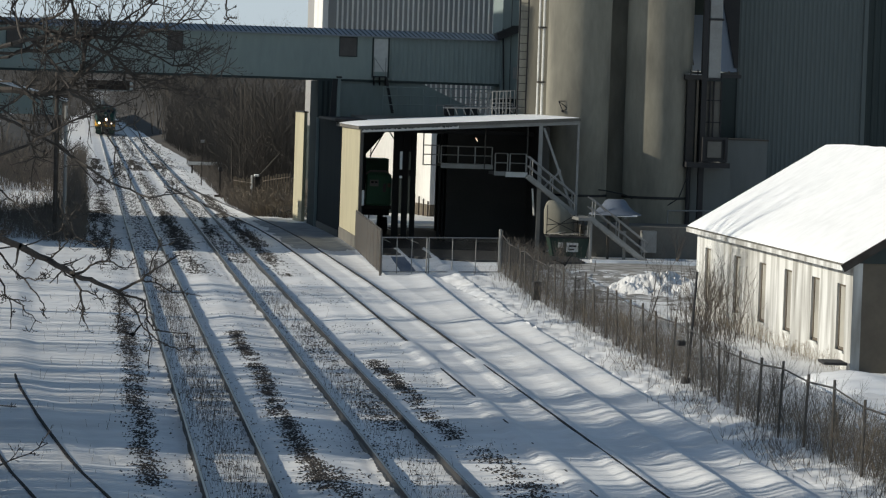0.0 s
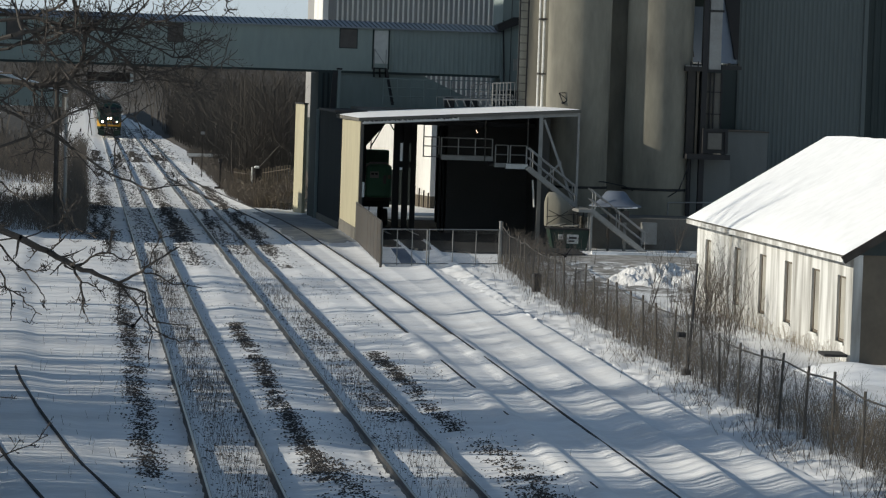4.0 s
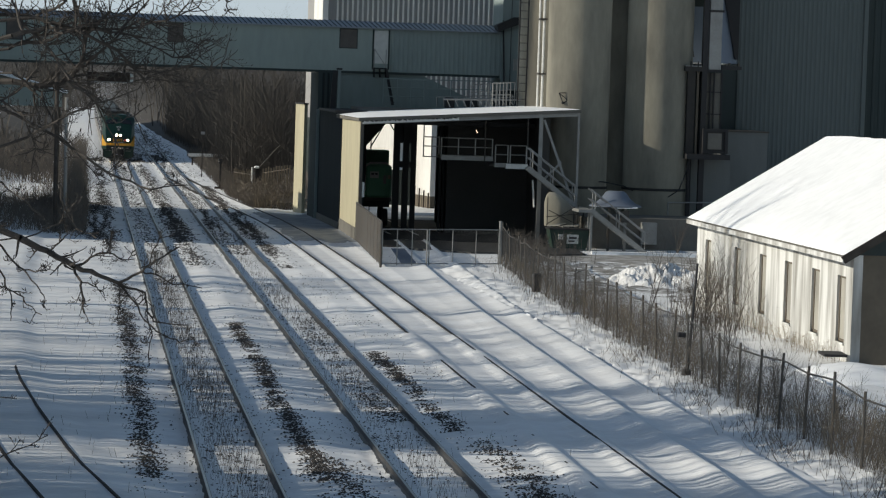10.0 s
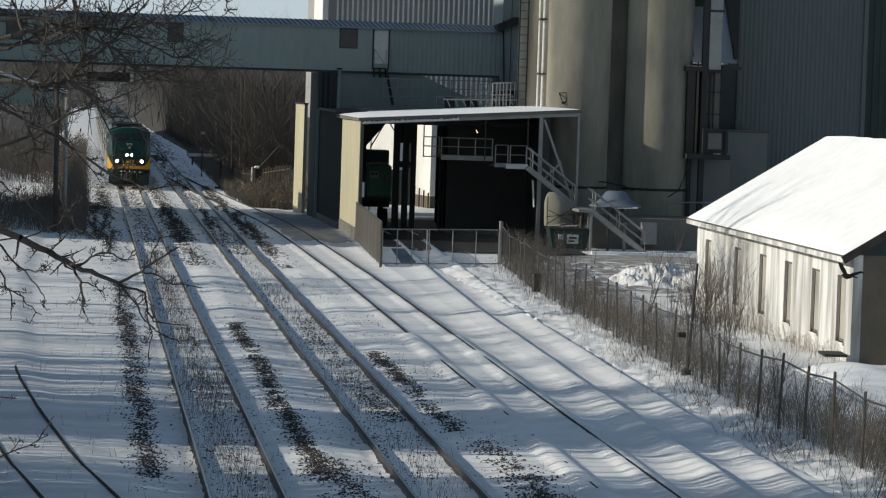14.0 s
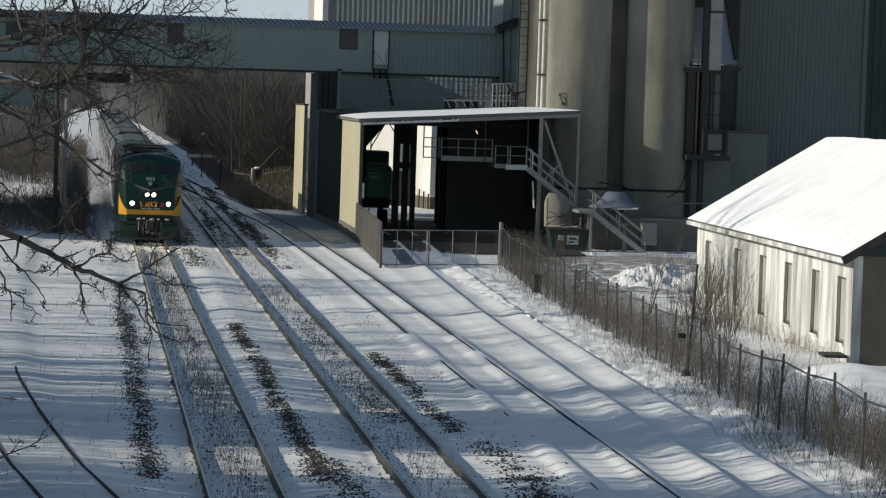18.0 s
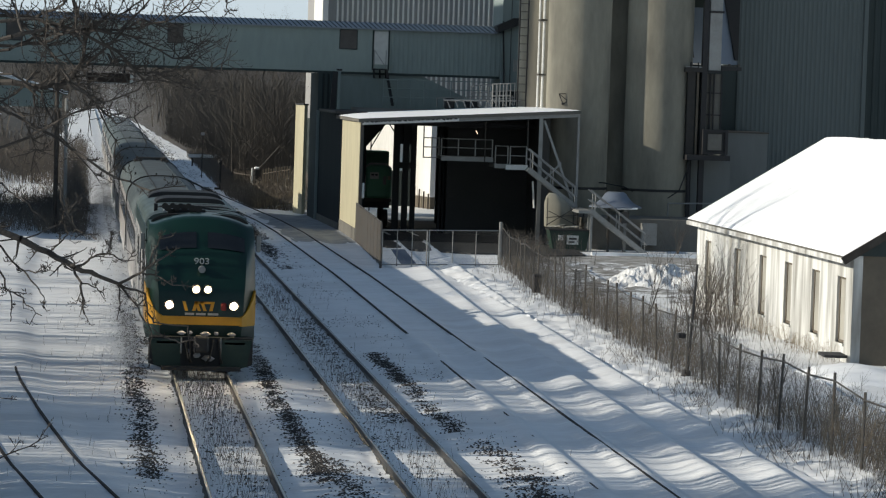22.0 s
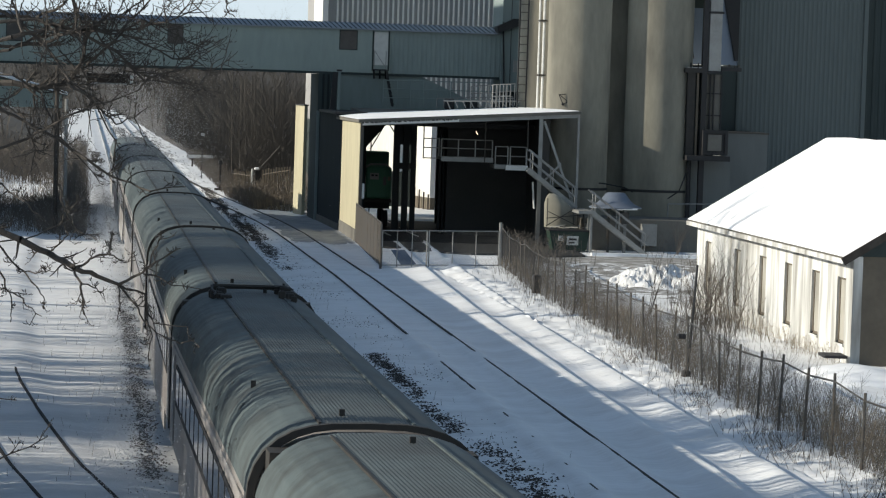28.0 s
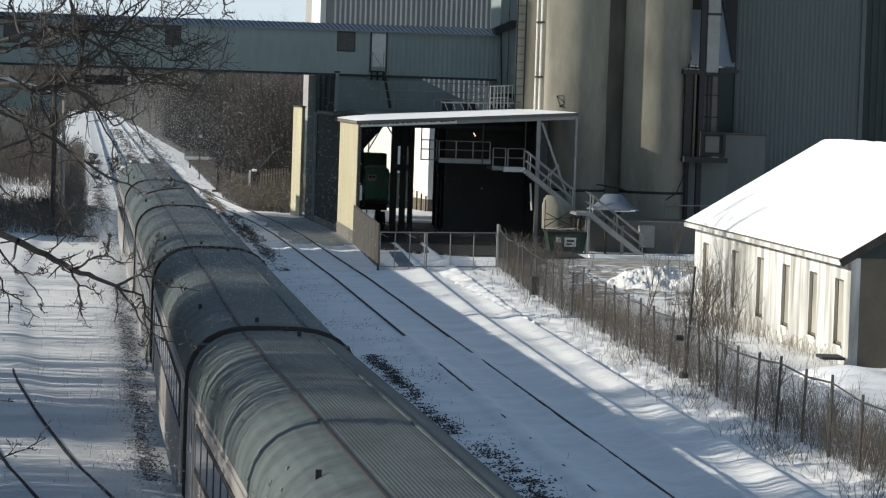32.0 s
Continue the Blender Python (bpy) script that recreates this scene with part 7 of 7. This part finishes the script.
def trim_coaches():
    # second coach: cable rack across its far end; first: roof vents; last: dark sheet for roof shade
    rack = Mesh().tube((-0.75, 24.3, ROOF + 0.12), (0.75, 24.3, ROOF + 0.12), 0.045)
    part("cable_rack", rack, UNDER, coaches[1], "dark roof rack with cables")
    rng = random.Random(23)
    for s in (-0.68, 0.68):
        for k in range(7):
            x, y, w = s + rng.uniform(-0.14, 0.14), 22.6 + 0.25 * k, rng.uniform(0.05, 0.11)
            part("rack_block", Mesh().box(x - w, x + w, y, y + rng.uniform(0.12, 0.26), ROOF - 0.06, ROOF + rng.uniform(0.05, 0.16), 0.02), UNDER, coaches[1])
        cable = Mesh()
        p = Vector((s - 0.1, 24.3, ROOF + 0.13))
        for k in range(6):
            q = p + Vector((rng.uniform(-0.09, 0.09), -0.3, rng.uniform(-0.04, 0.03)))
            cable.tube(p, q, 0.022, n=5)
            p = q
        part("cable", cable, DARK, coaches[1], "loose dark cable")
        part("rack_post", Mesh().tube((s, 24.3, ROOF - 0.1), (s, 24.3, ROOF + 0.2), 0.03), UNDER, coaches[1])
    for x, y in ((-0.95, 3.6), (0.95, 3.6), (0.95, 6.2)):
        part("roof_vent", Mesh().box(x - 0.22, x + 0.22, y, y + 1.3, 3.72, 3.93, 0.06), UNDER, coaches[0], "dark roof vent")
    # the shaded half of this roof, put on as a dark sheet
    part("roof_panel", Mesh().prism([(0.1, ROOF + 0.03), (0.62, ROOF), (1.05, ROOF - 0.22), (1.0, ROOF - 0.3), (0.1, ROOF - 0.05)], 1, 1.2, 24.2), UNDER, coaches[7], "dark sheet painting the shade on the roof's east half")
    tagged(coaches[1], "stainless coach with a dark cable rack on its roof")
    tagged(coaches[0], "stainless coach with dark roof vents, behind the locomotive")
    tagged(coaches[7], "last stainless coach, its roof's shade made as a dark sheet")


trim_coaches()


# where the locomotive's lamps stand: seconds, metres from the bridge
RUN = [(0, 483.0), (3, 428.5), (6, 374.5), (9, 321.5), (12, 268.0), (15, 213.0), (18, 158.0), (20, 122.8), (22, 88.8), (23, 72.4),
       (24, 56.4), (25, 39.7), (26, 23.8), (28, -7.0), (30, -38.2), (32, -69.0)]


def on_track(y0, length):
    """The pose of a vehicle whose near end is at y0, on its two bogies."""
    ya, yb = y0 + 3.6, y0 + length - 3.6
    xa, xb = track_x(1, ya), track_x(1, yb)
    turn = math.atan2(xa - xb, yb - ya)
    return pose(xa + 3.6 * math.sin(turn), y0, 0, 0, 0, math.degrees(turn))


def build_powder():
    """Snow flakes blown up along the train, carried with it."""
    rng = random.Random(5)
    m = Mesh()
    for k in range(260000):
        y = 1.0 + 240 * rng.random() ** 1.1
        grow = min(1, 0.2 + y / 50)
        r = rng.uniform(0.003, 0.008)
        pick = rng.random()
        if pick < 0.38:
            # the plume that trails beside the wheels on the west side
            x, z = -1.7 - abs(rng.gauss(0, 0.55 * grow + 0.12)), -0.05 + abs(rng.gauss(0, 0.95 * grow + 0.15))
        elif pick < 0.52:
            x, z = 1.65 + abs(rng.gauss(0, 0.5 * grow + 0.1)), -0.05 + abs(rng.gauss(0, 0.8 * grow + 0.1))
        elif pick < 0.8:
            # fine dust hanging over and behind the coaches
            y = 120 + 150 * rng.random()
            x, z, r = rng.gauss(-0.4, 2.2), abs(rng.gauss(0, 2.8)), rng.uniform(0.003, 0.0065)
            if abs(x) < 1.7 and z < 4.3:
                z += 4.2
        else:
            x, z, r = -2.0 - abs(rng.gauss(0, 0.45)), -0.08 + abs(rng.gauss(0, 0.2)), rng.uniform(0.005, 0.01)
        m.add([(x - r, y, z - r), (x + r, y + r * 0.5, z - r), (x, y + r, z + r), (x + 0.3 * r, y - r, z + 0.2 * r)], [(0, 1, 2), (1, 3, 2)])
    return single("snow_cloud", m, POWDER, "fine powder snow blown up beside the train", "powder snow", "passenger train", kind="stuff")


powder_cloud = build_powder()


def build_bird(label):
    """A black bird in level flight, wings spread, heading along +x."""
    t = local_thing("bird", label, "bird", "birds over the yard")
    n = 10
    m = Mesh()
    m.loft([[(x, r * 0.9 * math.cos(2 * math.pi * k / n), r * math.sin(2 * math.pi * k / n) + dz) for k in range(n)] for x, r, dz in ((-0.26, 0.015, 0), (-0.15, 0.06, 0), (0.0, 0.085, -0.01), (0.12, 0.06, 0), (0.18, 0.045, 0.02), (0.23, 0.035, 0.02), (0.27, 0.01, 0.01))])
    part("body", m, BIRD, t, "glossy black body", True)
    part("beak", Mesh().tube((0.26, 0, 0.012), (0.33, 0, 0.0), 0.014, 0.002, n=6), BIRD, t)
    part("tail", Mesh().prism([(-0.2, -0.03), (-0.2, 0.03), (-0.42, 0.09), (-0.44, 0), (-0.42, -0.09)], 2, -0.008, 0.008), BIRD, t)
    for s in (-1, 1):
        w = Mesh()
        w.loft([[(0.1, s * 0.05, 0.02), (-0.1, s * 0.05, 0.01), (-0.1, s * 0.05, -0.005), (0.1, s * 0.05, 0.0)], [(0.13, s * 0.24, 0.17), (-0.14, s * 0.24, 0.15), (-0.14, s * 0.24, 0.135), (0.13, s * 0.24, 0.15)],
                [(0.03, s * 0.45, 0.30), (-0.15, s * 0.43, 0.27), (-0.15, s * 0.43, 0.26), (0.03, s * 0.45, 0.285)]])
        part("wing", w, BIRD, t, "spread black wing")
    return t


birds = {k: build_bird("small black bird in flight over the snowy yard") for k in "ABCDEFG"}
for b in birds.values():
    b.scale = (0.95, 0.95, 0.95)


def flight(bird, points):
    """Key a bird through (seconds, x, y, z); it waits out of view before and after."""
    rows = []
    for i, (t, x, y, z) in enumerate(points):
        a, b = points[max(0, i - 1)], points[min(len(points) - 1, i + 1)]
        rows.append((t, pose(x, y, z, 18, 0, math.degrees(math.atan2(b[2] - a[2], b[1] - a[1])))))
    first, last = rows[0][1], rows[-1][1]
    start = [(0.0, first)] if rows[0][0] > 0 else []
    end = [(32.0, last)] if rows[-1][0] < 32 else []
    walk(bird, start + rows + end)


def motions():
    walk(loco, [(t, on_track(y, 20.2)) for t, y in RUN])
    flight(birds["A"], [(6.9, 1.83, 104.2, 0.00), (7.2, 0.97, 101.0, 0.36), (7.4, 0.24, 99.0, 0.64), (7.6, -0.26, 97.5, 0.82), (7.8, -1.01, 96.0, 1.05), (8, -1.68, 95.0, 1.13), (8.3, -2.89, 93.0, 1.40), (9, -6.90, 90.0, 2.15)])
    flight(birds["B"], [(7.5, 18.24, 118.0, 1.97), (7.9, 19.03, 100.0, 3.25), (8.1, 19.31, 95.0, 3.31), (8.3, 19.70, 90.0, 3.41), (8.5, 20.32, 86.0, 3.29), (8.6, 20.38, 84.0, 3.24), (8.8, 20.95, 81.0, 3.02), (9.4, 23.51, 75.0, 3.10)])
    flight(birds["C"], [(13.3, 25.08, 80.0, 2.75), (13.8, 22.61, 85.0, 3.09), (14, 21.49, 87.0, 3.26), (14.2, 20.52, 90.0, 3.44), (14.5, 19.50, 95.0, 3.89), (15.5, 15.13, 115.0, 5.84), (16.5, 7.78, 140.0, 7.03), (16.6, 6.77, 142.0, 7.22), (17, 0.61, 150.0, 9.08), (17.4, -5.72, 155.0, 11.02), (18, -15.37, 160.0, 13.00)])
    flight(birds["D"], [(14.6, 29.84, 95.0, 0.31), (15.5, 21.56, 115.0, 2.48), (16.6, 10.04, 135.0, 4.64), (16.7, 9.08, 137.0, 4.73), (17, 4.58, 142.0, 6.04), (17.3, 1.22, 146.0, 7.01), (17.5, -0.89, 148.0, 7.55), (17.9, -5.22, 150.0, 8.56), (18.6, -13.06, 150.0, 10.14)])
    flight(birds["E"], [(15.2, 27.99, 90.0, 7.19), (16, 25.11, 95.0, 6.39), (16.5, 23.13, 100.0, 5.64), (16.7, 22.32, 102.0, 5.25), (17.1, 20.84, 108.0, 5.60), (17.8, 17.92, 120.0, 7.31), (18.6, 13.20, 135.0, 10.35), (19.3, 8.38, 145.0, 13.39), (20, 3.81, 150.0, 15.77)])
    flight(birds["F"], [(15, 35.34, 110.0, 4.96), (16, 24.30, 128.0, 6.48), (17, 16.02, 140.0, 7.14), (17.1, 15.20, 141.0, 7.10), (17.4, 11.88, 144.0, 7.45), (17.9, 7.10, 150.0, 9.00), (18.1, 4.65, 152.0, 10.11), (18.5, -0.05, 156.0, 12.34), (19.2, -8.51, 160.0, 14.94)])
    flight(birds["G"], [(18.8, 25.76, 82.0, 1.40), (19.3, 22.34, 85.0, 1.91), (19.5, 21.01, 87.0, 2.16), (19.7, 19.87, 90.0, 2.43), (19.9, 18.84, 93.0, 2.87), (20.4, 15.92, 102.0, 3.89), (21.2, 9.55, 118.0, 6.01), (22, 1.20, 132.0, 8.73), (22.6, -6.14, 140.0, 10.72), (23.2, -13.93, 145.0, 12.56)])
    walk(powder_cloud, [(t, pose(3.46, y, 0)) for t, y in RUN])
    for k, c in enumerate(coaches):
        walk(c, [(t, on_track(y + 20.3 + 25.9 * k, 25.3)) for t, y in RUN])


motions()
